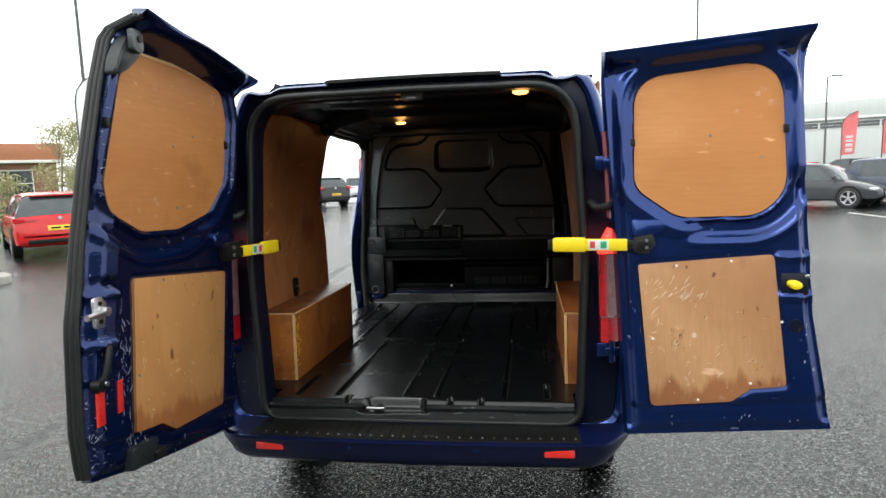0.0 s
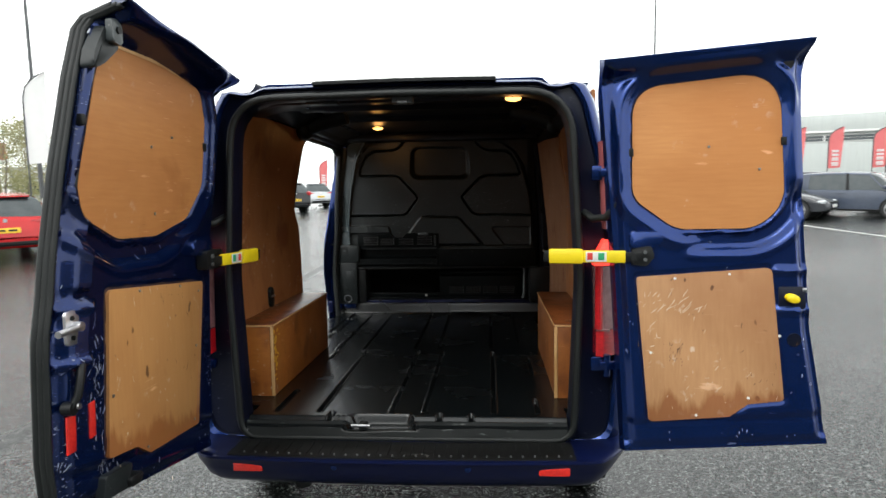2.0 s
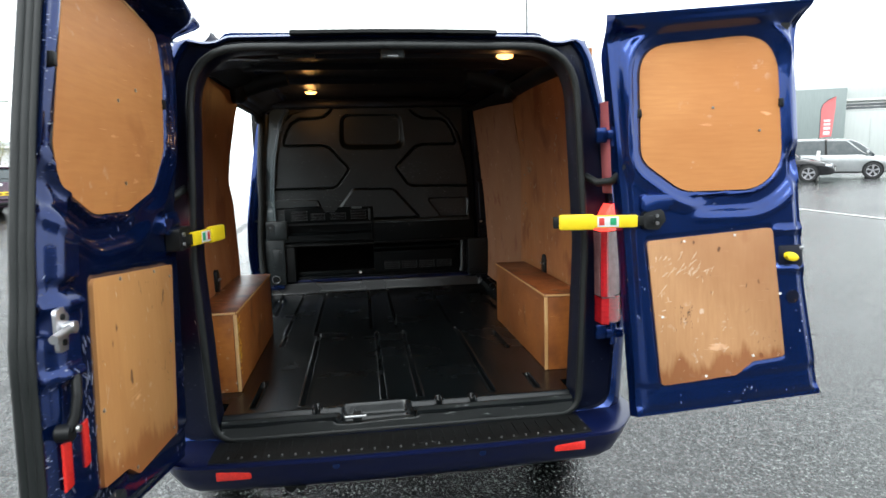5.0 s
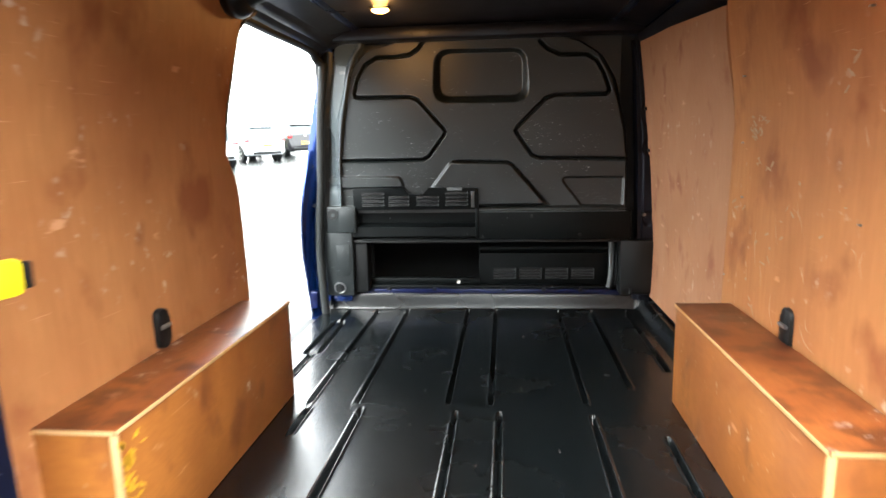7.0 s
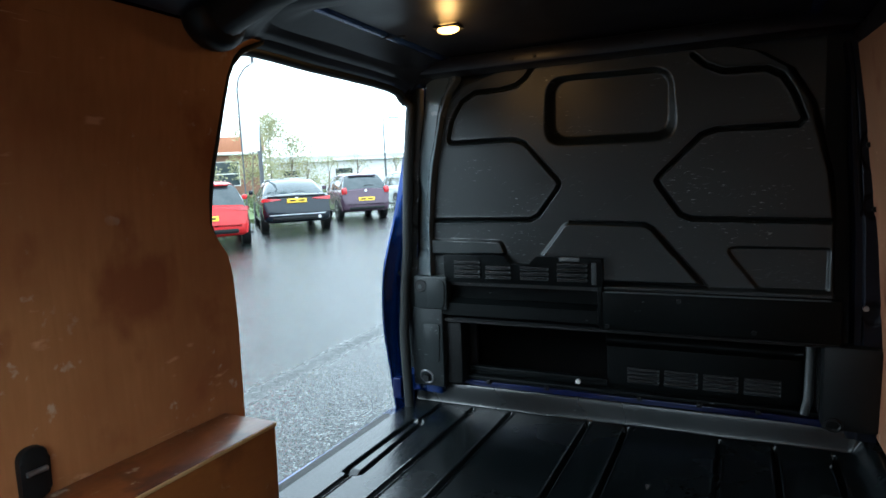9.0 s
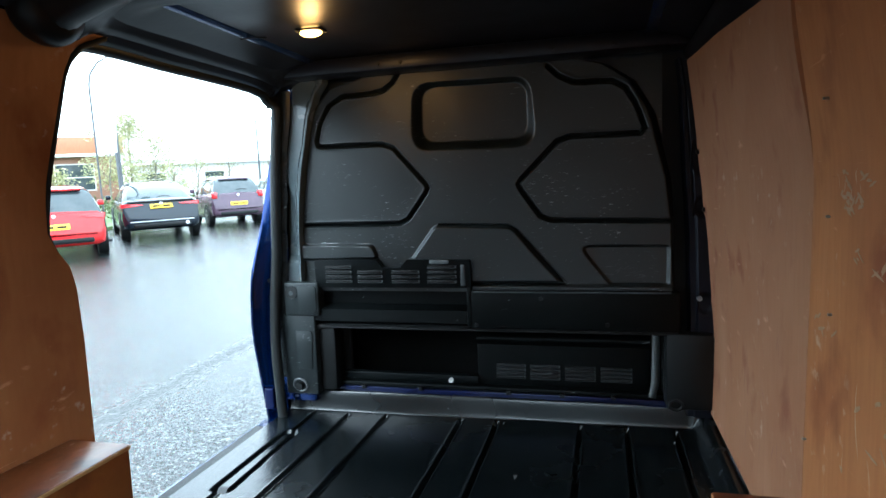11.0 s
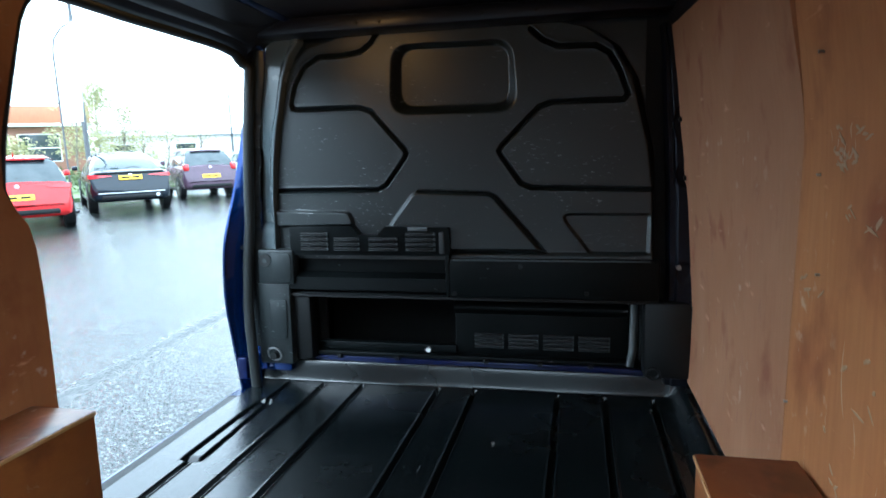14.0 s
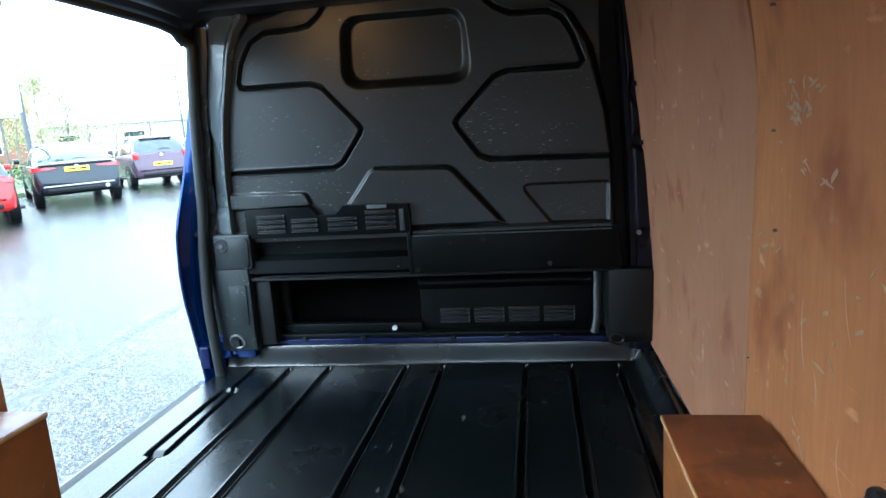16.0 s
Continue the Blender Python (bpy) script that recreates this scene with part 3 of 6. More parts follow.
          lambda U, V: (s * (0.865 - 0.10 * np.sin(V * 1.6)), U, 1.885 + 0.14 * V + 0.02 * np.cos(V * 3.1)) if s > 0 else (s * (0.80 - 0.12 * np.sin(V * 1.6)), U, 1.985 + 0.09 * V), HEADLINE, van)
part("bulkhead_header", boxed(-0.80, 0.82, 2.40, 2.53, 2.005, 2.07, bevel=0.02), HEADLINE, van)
for x in (-0.36, -0.27, 0.12, 0.31, 0.52):
    part("header_bolt", rodded((x, 2.395, 2.03), (x, 2.41, 2.03), 0.007), BLACK, van)
part("cable_clip", tube(bmesh.new(), [(-0.66, 1.93, 2.052), (-0.62, 1.95, 2.058), (-0.58, 1.955, 2.055)], 0.003), BLACK, van)

for s, y in ((-1, 1.315), (1, 1.34)):
    bm = tube(bmesh.new(), [(s * 0.52, y, 2.085), (s * 0.64, y, 2.06), (s * 0.74, y, 2.03), (s * 0.79, y, 2.005)], 0.07, 16)
    bmesh.ops.create_uvsphere(bm, u_segments=24, v_segments=14, radius=1.0, matrix=Matrix.LocRotScale((s * 0.79, y, 2.0), None, (0.062, 0.095, 0.082)))
    part("bow_end", bm, BLACK, van, "black rounded end of a roof bow")
DOOR_TOP = [(1.391, 1.875), (1.414, 1.922), (1.444, 1.951), (1.494, 1.972), (1.554, 1.976), (1.642, 1.976), (1.816, 1.973), (2.027, 1.974), (2.206, 1.974), (2.327, 1.971), (2.414, 1.961), (2.448, 1.935), (2.455, 1.90)]


def doorway_header():
    """The pressed frame over the side doorway: the outline's lip, rolled inwards and up into the roof."""
    pts = [Vector(p) for p in DOOR_TOP]
    fine = [pts[i].lerp(pts[i + 1], k / 4) for i in range(len(pts) - 1) for k in range(4)] + [pts[-1]]
    loops = []
    for i, p in enumerate(fine):
        d = (fine[min(i + 2, len(fine) - 1)] - fine[max(i - 2, 0)]).normalized()
        n = Vector((-d.y, d.x))
        up = max(0.0, n.y)
        rail = [(-0.885, 0.012), (-0.862, -0.004), (-0.845, -0.004), (-0.832, 0.006), (-0.818, 0.020), (-0.80, 0.022), (-0.785, 0.034), (-0.765, 0.052), (-0.73, 0.070), (-0.68, 0.090), (-0.60, 0.115)]
        reach = 0.22 + 0.78 * float(step((up - 0.35) / 0.6))
        loops.append([(-0.885 + (x + 0.885) * reach, p.x + n.x * off * (1 - 0.75 * up), min(2.078, p.y + n.y * off)) for x, off in rail])
    return loft(bmesh.new(), loops, False)


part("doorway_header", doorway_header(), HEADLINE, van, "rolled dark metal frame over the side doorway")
# slide door surround: black seal round the opening
front_line = [(-(body_x(z) - np.interp(z, [1.3, 1.9], [0.088, 0.045])), np.interp(z, [0.56, 0.82, 1.27, 1.9], [2.425, 2.43, 2.46, 2.472]), z) for z in np.linspace(0.56, 1.90, 16)]
top_line = [(-0.872, y, z - 0.004) for y, z in DOOR_TOP[-2:1:-1]]
rear_line = [(-(body_x(z) - 0.06), rear_edge(z) + 0.008, z) for z in np.linspace(1.975, 0.56, 40)]
part("slide_door_seal", tube(tube(bmesh.new(), front_line + top_line, 0.022, 10), top_line[-1:] + rear_line, 0.007, 8), RUBBER, van, "grey rubber seal round the open side doorway")

# pillar beside the bulkhead: outer strip with pressings, flange with a fold, bright rolled edge
STRIP_X = ([0.63, 0.73, 0.96, 1.36, 1.78, 1.97], [-0.90, -0.905, -0.908, -0.905, -0.852, -0.82])
FLANGE_X = ([0.66, 1.17, 1.375, 1.52, 1.64, 1.74, 1.86, 1.97], [-0.868, -0.866, -0.858, -0.847, -0.840, -0.829, -0.808, -0.80])
ROLL_X = ([0.66, 1.374, 1.52, 1.642, 1.737, 1.855, 1.936, 1.99], [-0.80, -0.798, -0.797, -0.786, -0.757, -0.735, -0.712, -0.68])
EDGE_X = ([0.66, 1.374, 1.521, 1.641, 1.736, 1.853, 1.945, 1.99], [-0.778, -0.780, -0.767, -0.750, -0.730, -0.706, -0.668, -0.63])


def pillar(U, V):
    a, b = np.interp(V, *STRIP_X), np.interp(V, *FLANGE_X)
    x = a - 0.02 + (b - a + 0.03) * U
    press = sum(np.clip(1.25 - np.hypot((U - 0.62) / 0.42, (V - z) / r), 0, 0.25) * 4 for z, r in ((1.69, 0.022), (1.53, 0.045), (1.335, 0.045), (1.215, 0.03)))
    return x, 2.498 - 0.012 * np.sin(U * 3.1) + 0.007 * press, V


def flange(U, V):
    b, c, e = np.interp(V, *FLANGE_X), np.interp(V, *ROLL_X), np.interp(V, *EDGE_X)
    x = np.where(U < 1, b + (c - b) * U, c + (e - c) * (U - 1))
    fold = step((1.60 - V - 0.10 * np.clip(U, 0, 1)) / 0.02) * (1 - step((1.27 - V) / 0.03))
    y = 2.512 + 0.016 * fold * (1 - step((U - 0.75) / 0.2)) - 0.012 * np.clip(U, 0, 1) - 0.017 * step((U - 0.93) / 0.75) + 0.045 * step((U - 1.86) / 0.14) + 0.02 * (1 - step(U / 0.12)) - 0.004 * step((1.26 - V) / 0.04)
    return x, y, V


sheet("pillar_trim", np.linspace(0, 1, 36), np.linspace(0.655, 1.97, 160), pillar, GREY_DARK, van, "dark grey inner door pillar with round pressings")
sheet("bulkhead_flange", np.linspace(0, 2, 54), np.linspace(1.13, 2.01, 150), flange, FLANGE_GREY, van, "grey metal flange with a bright rolled edge beside the bulkhead")
for x, z in ((-0.868, 1.69), (-0.878, 1.515), (-0.89, 1.315), (-0.895, 1.205), (-0.898, 0.96)):
    part("pillar_bolt", rodded((x, 2.482, z), (x, 2.50, z), 0.008), BLACK, van)
part("pillar_bracket", boxed(-0.862, -0.70, 2.462, 2.53, 1.016, 1.162, bevel=0.010), GREY_DARK, van)
part("bracket_hole_shade", rodded((-0.826, 2.4595, 1.118), (-0.826, 2.466, 1.118), 0.026, n=24), SHADE_BLACK, van)
part("hole_rim", tube(bmesh.new(), [(-0.826 + 0.027 * math.cos(a), 2.461, 1.118 + 0.027 * math.sin(a)) for a in np.linspace(0, 6.28, 21)[:-1]], 0.003, 6, True), GREY_DARK, van)
part("bracket_bolt", rodded((-0.826, 2.4565, 1.116), (-0.826, 2.464, 1.116), 0.010), GREY_MID, van)
part("scuffed_pad", slabbed(rounded([(-0.795, 1.025, 0.012), (-0.712, 1.028, 0.012), (-0.708, 1.148, 0.02), (-0.795, 1.152, 0.012)]), lambda u, v, w: (u, w, v), 2.466, 2.456, bevel=0.005), GREY_DARK, van, "scuffed dark plastic pad")
part("pillar_foot", boxed(-0.882, -0.728, 2.47, 2.53, 0.665, 1.02, bevel=0.010), GREY_DARK, van)
part("pillar_foot_panel", slabbed(rounded([(-0.822, 0.78, 0.012), (-0.748, 0.78, 0.012), (-0.742, 0.95, 0.012), (-0.822, 0.95, 0.012)]), lambda u, v, w: (u, w, v), 2.474, 2.464, bevel=0.004), GREY_DARK, van)
part("blue_pillar_base", boxed(-0.915, -0.745, 2.485, 2.54, 0.63, 0.74, bevel=0.008), BLUE, van)
part("tie_ring", tube(bmesh.new(), [(-0.803 + 0.03 * math.cos(a), 2.452 - 0.01 * math.sin(a), 0.715 + 0.03 * math.sin(a)) for a in np.linspace(0, 6.28, 15)[:-1]], 0.0045, 6, True), STEEL, van, "steel lashing ring")
part("tie_ring_base", rodded((-0.81, 2.475, 0.705), (-0.81, 2.45, 0.705), 0.016), BLACK, van)

# ---- bulkhead ----
WINDOW = rounded([(-0.283, 1.690, 0.085), (0.240, 1.686, 0.085), (0.212, 1.962, 0.08), (-0.262, 1.968, 0.08)], 8)
BLIND = rounded([(-0.236, 1.738, 0.06), (0.186, 1.735, 0.06), (0.190, 1.946, 0.06), (-0.234, 1.950, 0.06)], 8)
LEFT_FURROW = [(-0.31, 2.02), (-0.345, 1.975), (-0.388, 1.946), (-0.45, 1.937), (-0.568, 1.935), (-0.63, 1.90), (-0.672, 1.83), (-0.693, 1.755), (-0.688, 1.738), (-0.671, 1.733), (-0.40, 1.731), (-0.355, 1.715), (-0.222, 1.565), (-0.213, 1.545), (-0.222, 1.525), (-0.30, 1.42), (-0.335, 1.403), (-0.80, 1.402)]
RIGHT_FURROW = [(0.28, 1.99), (0.322, 1.95), (0.382, 1.922), (0.517, 1.918), (0.565, 1.89), (0.60, 1.83), (0.633, 1.74), (0.615, 1.72), (0.36, 1.722), (0.31, 1.706), (0.168, 1.565), (0.157, 1.547), (0.166, 1.527), (0.24, 1.42), (0.28, 1.403), (0.75, 1.390)]
MIDDLE = rounded([(-0.31, 1.24, 0.02), (-0.19, 1.397, 0.05), (0.13, 1.387, 0.06), (0.334, 1.151, 0.02), (-0.04, 1.15, 0.0)])
MIDDLE_LINE = [(-0.17, 1.394), (0.11, 1.386), (0.145, 1.368), (0.334, 1.151), (-0.03, 1.150)]
POCKET = rounded([(0.375, 1.305, 0.03), (0.722, 1.302, 0.02), (0.72, 1.142, 0.02), (0.50, 1.143, 0.03)])
SHOULDER = rounded([(-0.80, 1.325, 0), (-0.46, 1.318, 0.03), (-0.43, 1.255, 0.02), (-0.80, 1.25, 0)])


def bulkhead(U, V):
    y = 2.52 + 0 * U
    near = np.minimum(away(U, V, LEFT_FURROW), away(U, V, RIGHT_FURROW))
    y += 0.026 * np.clip(1.12 - near / 0.0095, 0, 1) - 0.0012 * np.exp(-((near - 0.0135) / 0.004) ** 2)
    out, deep = away(U, V, [p[:2] for p in WINDOW], True), away(U, V, [p[:2] for p in BLIND], True)
    y += 0.055 * np.where(within(U, V, BLIND), 1, np.where(within(U, V, WINDOW), step(out / (out + deep + 1e-6) * 1.05), 0))
    y += groove(U, V, MIDDLE_LINE, 0.009, 0.012)
    y -= raised(U, V, MIDDLE, 0.019, 0.016) + raised(U, V, POCKET, -0.016, 0.012) + raised(U, V, SHOULDER, 0.022, 0.01)
    y -= 0.012 * (1 - step((V - 1.135) / 0.02))
    right = np.interp(V, [1.1, 1.4, 1.55, 1.8, 1.92, 1.985, 2.02], [0.73, 0.722, 0.705, 0.645, 0.575, 0.48, 0.35])
    left = np.interp(V, [1.1, 1.4, 1.78, 1.9, 1.97, 2.02], [-0.79, -0.785, -0.728, -0.69, -0.62, -0.42])
    y += 0.085 * step((np.maximum(U - right, left - U) + 0.004) / 0.035)
    return U, y, V


sheet("bulkhead_panel", np.linspace(-0.785, 0.735, 480), np.linspace(1.12, 2.04, 300), bulkhead, BULK, van, "dark grey moulded bulkhead panel with recessed outlines")
tagged(part("scuff_wear", slivers(bmesh.new(), lambda u, v, w: tuple(float(c) for c in np.array(bulkhead(np.float64(u), np.float64(v))) - (0, w, 0)),
                                   [(-0.30, 1.52, 12, 0.10, 0.10, 0.04), (-0.42, 1.80, 6, 0.12, 0.06, 0.03), (0.50, 1.20, 14, 0.10, 0.03, 0.05), (0.62, 1.18, 10, 0.05, 0.03, 0.04), (0.343, 1.241, 4, 0.02, 0.01, 0.015), (0.25, 1.49, 10, 0.18, 0.08, 0.04), (0.55, 1.55, 8, 0.12, 0.1, 0.04), (-0.05, 1.50, 6, 0.15, 0.1, 0.03), (0.40, 1.80, 6, 0.15, 0.08, 0.03)], 12, 1.2), SCUFF, van, "pale scuffs on the bulkhead"), kind="stuff")
part("bulkhead_side", boxed(0.70, 0.90, 2.60, 2.64, 0.6, 2.05), SHADE_BLACK, van)


def right_pillar(U, V):
    """The body pillar between bulkhead and lining: a folded strip with oval pressings and a step."""
    a = np.interp(V, [0.62, 1.0, 1.36, 1.56, 1.89, 1.98], [0.775, 0.785, 0.778, 0.766, 0.752, 0.74])
    b = np.interp(V, [0.62, 0.85, 1.15, 1.36, 1.56, 1.86, 1.98], [0.865, 0.872, 0.878, 0.874, 0.862, 0.815, 0.79])
    press = sum(np.clip(1.3 - np.hypot((U - 0.62) / 0.24, (V - z) / r), 0, 0.3) / 0.3 for z, r in ((1.62, 0.05), (1.44, 0.03), (1.08, 0.03)))
    y = 2.522 + 0.05 * (1 - step(U / 0.10)) - 0.012 * step((U - 0.30) / 0.08) + 0.012 * press + 0.012 * step((V - 1.405) / 0.015) * (U > 0.25)
    return a + (b - a) * U, y, V


sheet("right_pillar", np.linspace(0, 1, 40), np.linspace(0.64, 1.98, 160), right_pillar, PILLAR, van, "body pillar with oval pressings, shade put into its blue-black")
for x, z in ((0.822, 1.10), (0.838, 1.43), (0.815, 1.64)):
    part("pillar_bolt", rodded((x, 2.50, z), (x, 2.515, z), 0.009), STEEL if z < 1.2 else BLACK, van)
part("bulkhead_beam", boxed(-0.045, 0.755, 2.475, 2.56, 0.972, 1.128, bevel=0.012), BULK_SHADE, van, "smooth dark cross beam of the bulkhead")
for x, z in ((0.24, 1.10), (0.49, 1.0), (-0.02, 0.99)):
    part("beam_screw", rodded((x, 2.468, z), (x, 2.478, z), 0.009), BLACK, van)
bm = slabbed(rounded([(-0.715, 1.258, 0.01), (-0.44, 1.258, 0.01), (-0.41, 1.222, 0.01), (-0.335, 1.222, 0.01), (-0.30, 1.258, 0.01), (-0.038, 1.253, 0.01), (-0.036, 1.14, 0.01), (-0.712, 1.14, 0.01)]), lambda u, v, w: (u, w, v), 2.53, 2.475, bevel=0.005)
part("vent_panel", bm, BULK_SHADE, van, "dark vent panel with louvre slots")


def louvres(x0, x1, zs, y):
    """Vent slots: a raised lip over a dark bar painted as the gap's shade, its end a pale painted highlight."""
    for z in zs:
        part("vent_slot_shade", boxed(x0, x1, y - 0.004, y + 0.004, z - 0.0058, z + 0.0052, bevel=0.003), SHADE_BLACK, van)
        part("vent_lip", boxed(x0, x1, y - 0.009, y, z - 0.0080, z - 0.0058, bevel=0.001), GREY_DARK, van)
        part("vent_slot_glint", boxed(x1 - 0.005, x1 + 0.001, y - 0.0085, y, z - 0.005, z + 0.004, bevel=0.001), GREY_MID, van)


for x0, x1 in ((-0.665, -0.545), (-0.52, -0.41), (-0.37, -0.25), (-0.215, -0.095)):
    louvres(x0, x1, (1.228, 1.208, 1.188, 1.168) if x1 < -0.53 or x0 > -0.23 else (1.208, 1.188, 1.168), 2.474)
part("vent_label", boxed(-0.205, -0.125, 2.470, 2.4745, 1.240, 1.256, bevel=0.002), GREY_TRIM, van, "small pale worn label on the vent")
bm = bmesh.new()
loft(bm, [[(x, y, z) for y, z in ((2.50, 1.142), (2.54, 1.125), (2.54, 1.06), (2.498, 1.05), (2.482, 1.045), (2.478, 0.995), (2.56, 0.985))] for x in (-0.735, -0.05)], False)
part("lower_vent_scoop", bm, BULK_SHADE, van)
part("vent_edge", boxed(-0.078, -0.060, 2.471, 2.478, 1.150, 1.235, bevel=0.002), GREY_MID, van, "pale edge of the vent panel")
part("beam_highlight", rodded((-0.03, 2.4785, 1.1245), (0.72, 2.4785, 1.1245), 0.0035), GREY_MID, van)
part("scoop_side", boxed(-0.056, -0.038, 2.474, 2.56, 0.98, 1.145, bevel=0.004), BULK_SHADE, van)
part("ledge", boxed(-0.74, 0.755, 2.492, 2.60, 0.958, 0.974, bevel=0.006), SHADE_BLACK, van)
part("scoop_trim", boxed(-0.68, -0.05, 2.484, 2.494, 0.9745, 0.981, bevel=0.002), BULK_SHADE, van)
part("recess_back", boxed(-0.045, 0.80, 2.66, 2.68, 0.62, 1.0), SHADE_BLACK, van)
part("scoop_back", boxed(-0.80, -0.03, 2.555, 2.575, 0.945, 1.16), SHADE_BLACK, van)
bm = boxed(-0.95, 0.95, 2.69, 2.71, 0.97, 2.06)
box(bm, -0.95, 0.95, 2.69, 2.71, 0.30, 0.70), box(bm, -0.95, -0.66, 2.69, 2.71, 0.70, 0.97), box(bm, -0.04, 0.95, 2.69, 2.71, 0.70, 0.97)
part("cab_wall", bm, SHADE_BLACK, van)
part("seat_base", boxed(-0.9, 0.9, 3.3, 3.5, 0.32, 1.2, bevel=0.03), SHADE_BLACK, van)
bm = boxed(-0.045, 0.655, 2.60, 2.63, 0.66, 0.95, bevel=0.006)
part("kick_panel", bm, BULK_SHADE, van, "dark kick panel with vent slots under the seat bulkhead")
sheet("kick_ridge", np.linspace(-0.04, 0.65, 4), np.linspace(0, 1, 12), lambda U, V: (U, 2.598 - 0.045 * np.sin(V * 3.14159), 0.880 + 0.068 * V), BULK_SHADE, van)
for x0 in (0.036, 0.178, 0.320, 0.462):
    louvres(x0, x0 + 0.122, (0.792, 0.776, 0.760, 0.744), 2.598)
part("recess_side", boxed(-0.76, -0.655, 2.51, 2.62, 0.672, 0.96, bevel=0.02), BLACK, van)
part("recess_sill", boxed(-0.66, -0.04, 2.585, 2.62, 0.705, 0.742, bevel=0.005), BULK_SHADE, van)
part("recess_rail", boxed(-0.76, 0.70, 2.56, 2.64, 0.685, 0.705, bevel=0.005), BULK_SHADE, van)
part("blue_rail", boxed(-0.76, 0.72, 2.556, 2.64, 0.650, 0.684, bevel=0.004), BLUE_SHADED, van)
part("white_screw", rodded((-0.159, 2.572, 0.722), (-0.159, 2.588, 0.722), 0.0105), WHITE_PL, van, "small white screw cap")
for x in (-0.56, -0.3, 0.08, 0.3, 0.5):
    part("rail_clip", boxed(x, x + 0.02, 2.545, 2.56, 0.678, 0.696, bevel=0.003), BLACK, van)
bm = bmesh.new()
tube(bm, [(0.672, 2.575, 0.945), (0.670, 2.56, 0.85), (0.668, 2.55, 0.76), (0.655, 2.545, 0.70)], 0.016, 10)
part("seat_post", bm, GREY_MID, van, "scuffed bare metal post")
part("corner_cover", boxed(0.70, 0.875, 2.48, 2.56, 0.672, 0.97, bevel=0.02), BLACK, van)
part("tie_ring", tube(bmesh.new(), [(0.735 + 0.024 * math.cos(a), 2.468, 0.70 + 0.02 * math.sin(a)) for a in np.linspace(0, 6.28, 15)[:-1]], 0.006, 6, True), BLACK, van)
# ---- load floor ----
LONG = [(-0.60, 1.256, 2.45), (-0.43, 1.262, 2.46), (-0.102, 1.275, 2.47), (0.05, 1.28, 2.47), (0.382, 1.30, 2.47), (0.56, 1.45, 2.47), (0.74, 1.62, 2.47),
        (-0.402, 0.10, 1.20), (-0.07, 0.10, 1.19), (0.08, 0.10, 1.19), (0.39, 0.10, 1.18), (0.585, 0.10, 0.28), (-0.60, 0.10, 0.40), (0.60, 0.72, 1.04), (-0.34, 0.035, 0.085), (0.15, 0.03, 0.075), (0.29, 0.03, 0.07), (-0.59, 1.02, 1.19), (-0.757, 2.29, 2.44), (-0.757, 1.40, 1.75)]
LATCH = rounded([(-0.285, -0.05, 0.02), (-0.235, 0.075, 0.03), (0.025, 0.075, 0.03), (0.075, -0.05, 0.02)])


def vee(U, V, line, half, deep, closed=False):
    """A narrow furrow with sloping sides."""
    return deep * np.clip(1.15 - away(U, V, line, closed) / half, 0, 1)


SLOT = rounded([(-0.785, 1.775, 0.015), (-0.725, 1.775, 0.015), (-0.74, 2.27, 0.015), (-0.785, 2.27, 0.015)])


def liner(U, V):
    z = FLOOR + 0 * U
    for x, y0, y1 in LONG:
        run = [(x, y0), (x, y1 + 0.03 if y1 > 2.4 else y1)]
        z += 0.0035 * np.exp(-((away(U, V, run) - 0.0135) / 0.0035) ** 2) - vee(U, V, run, 0.009, 0.020)
    z -= vee(U, V, [p[:2] for p in SLOT], 0.011, 0.018, True)
    z -= raised(U, V, LATCH, 0.045, 0.02)
    z += 0.085 * step((V - 2.508 - 0.016 * (U + 0.9)) / 0.028)
    z += 0.06 * step((U - 0.795) / 0.05) * (V > 1.34)
    z -= 0.02 * (1 - step((V - 0.02) / 0.03))
    z += 0.0012 * np.sin(U * 9 + 1.3) * np.sin(V * 5.1)
    return np.where(V < 0.17, np.clip(U, -0.705, 0.705), U), V, z


xs = np.unique(np.concatenate([np.linspace(-0.90, 0.88, 150)] + [x + np.linspace(-0.021, 0.021, 21) for x, *_ in LONG] + [np.linspace(-0.80, -0.70, 26)]))
ys = np.unique(np.concatenate([np.linspace(-0.01, 2.60, 192), np.linspace(2.50, 2.57, 32), np.linspace(0, 0.13, 24)]))
sheet("floor_liner", xs, ys, liner, LINER, van, "black ribbed plastic load floor liner, scuffed and damp", thick=(0, 0, -0.05))
part("latch_striker", tube(bmesh.new(), [(-0.23, 0.01, 0.55), (-0.23, -0.012, 0.556), (-0.15, -0.012, 0.556), (-0.15, 0.01, 0.55)], 0.006, 8), STEEL, van, "steel door latch striker in the sill")
part("latch_block", boxed(-0.20, -0.165, -0.012, 0.03, 0.535, 0.562, bevel=0.004), BLACK, van)


def sill(U, V):
    """The scuffed strip between liner and seal: flat, then rolled down, with the latch's cut-out."""
    cut = step((U + 0.275) / 0.045) * (1 - step((U - 0.02) / 0.045))
    y = -0.004 - 0.014 * V + 0.05 * cut * (1 - step((V - 0.45) / 0.2))
    z = 0.573 - 0.064 * V + 0.003 * np.sin(U * 17 + 2) * np.sin(V * 3)
    return U, y, z - 0.030 * cut * (1 - step((V - 0.35) / 0.3))


sheet("sill_cover", np.linspace(-0.70, 0.70, 160), np.linspace(0, 1, 22), sill, SILL, van, "scuffed grey-black sill strip with a latch cut-out")

# ---- plywood lining ----
def left_ply(U, V):
    y = 0.112 + (rear_edge(V) - 0.112) * U
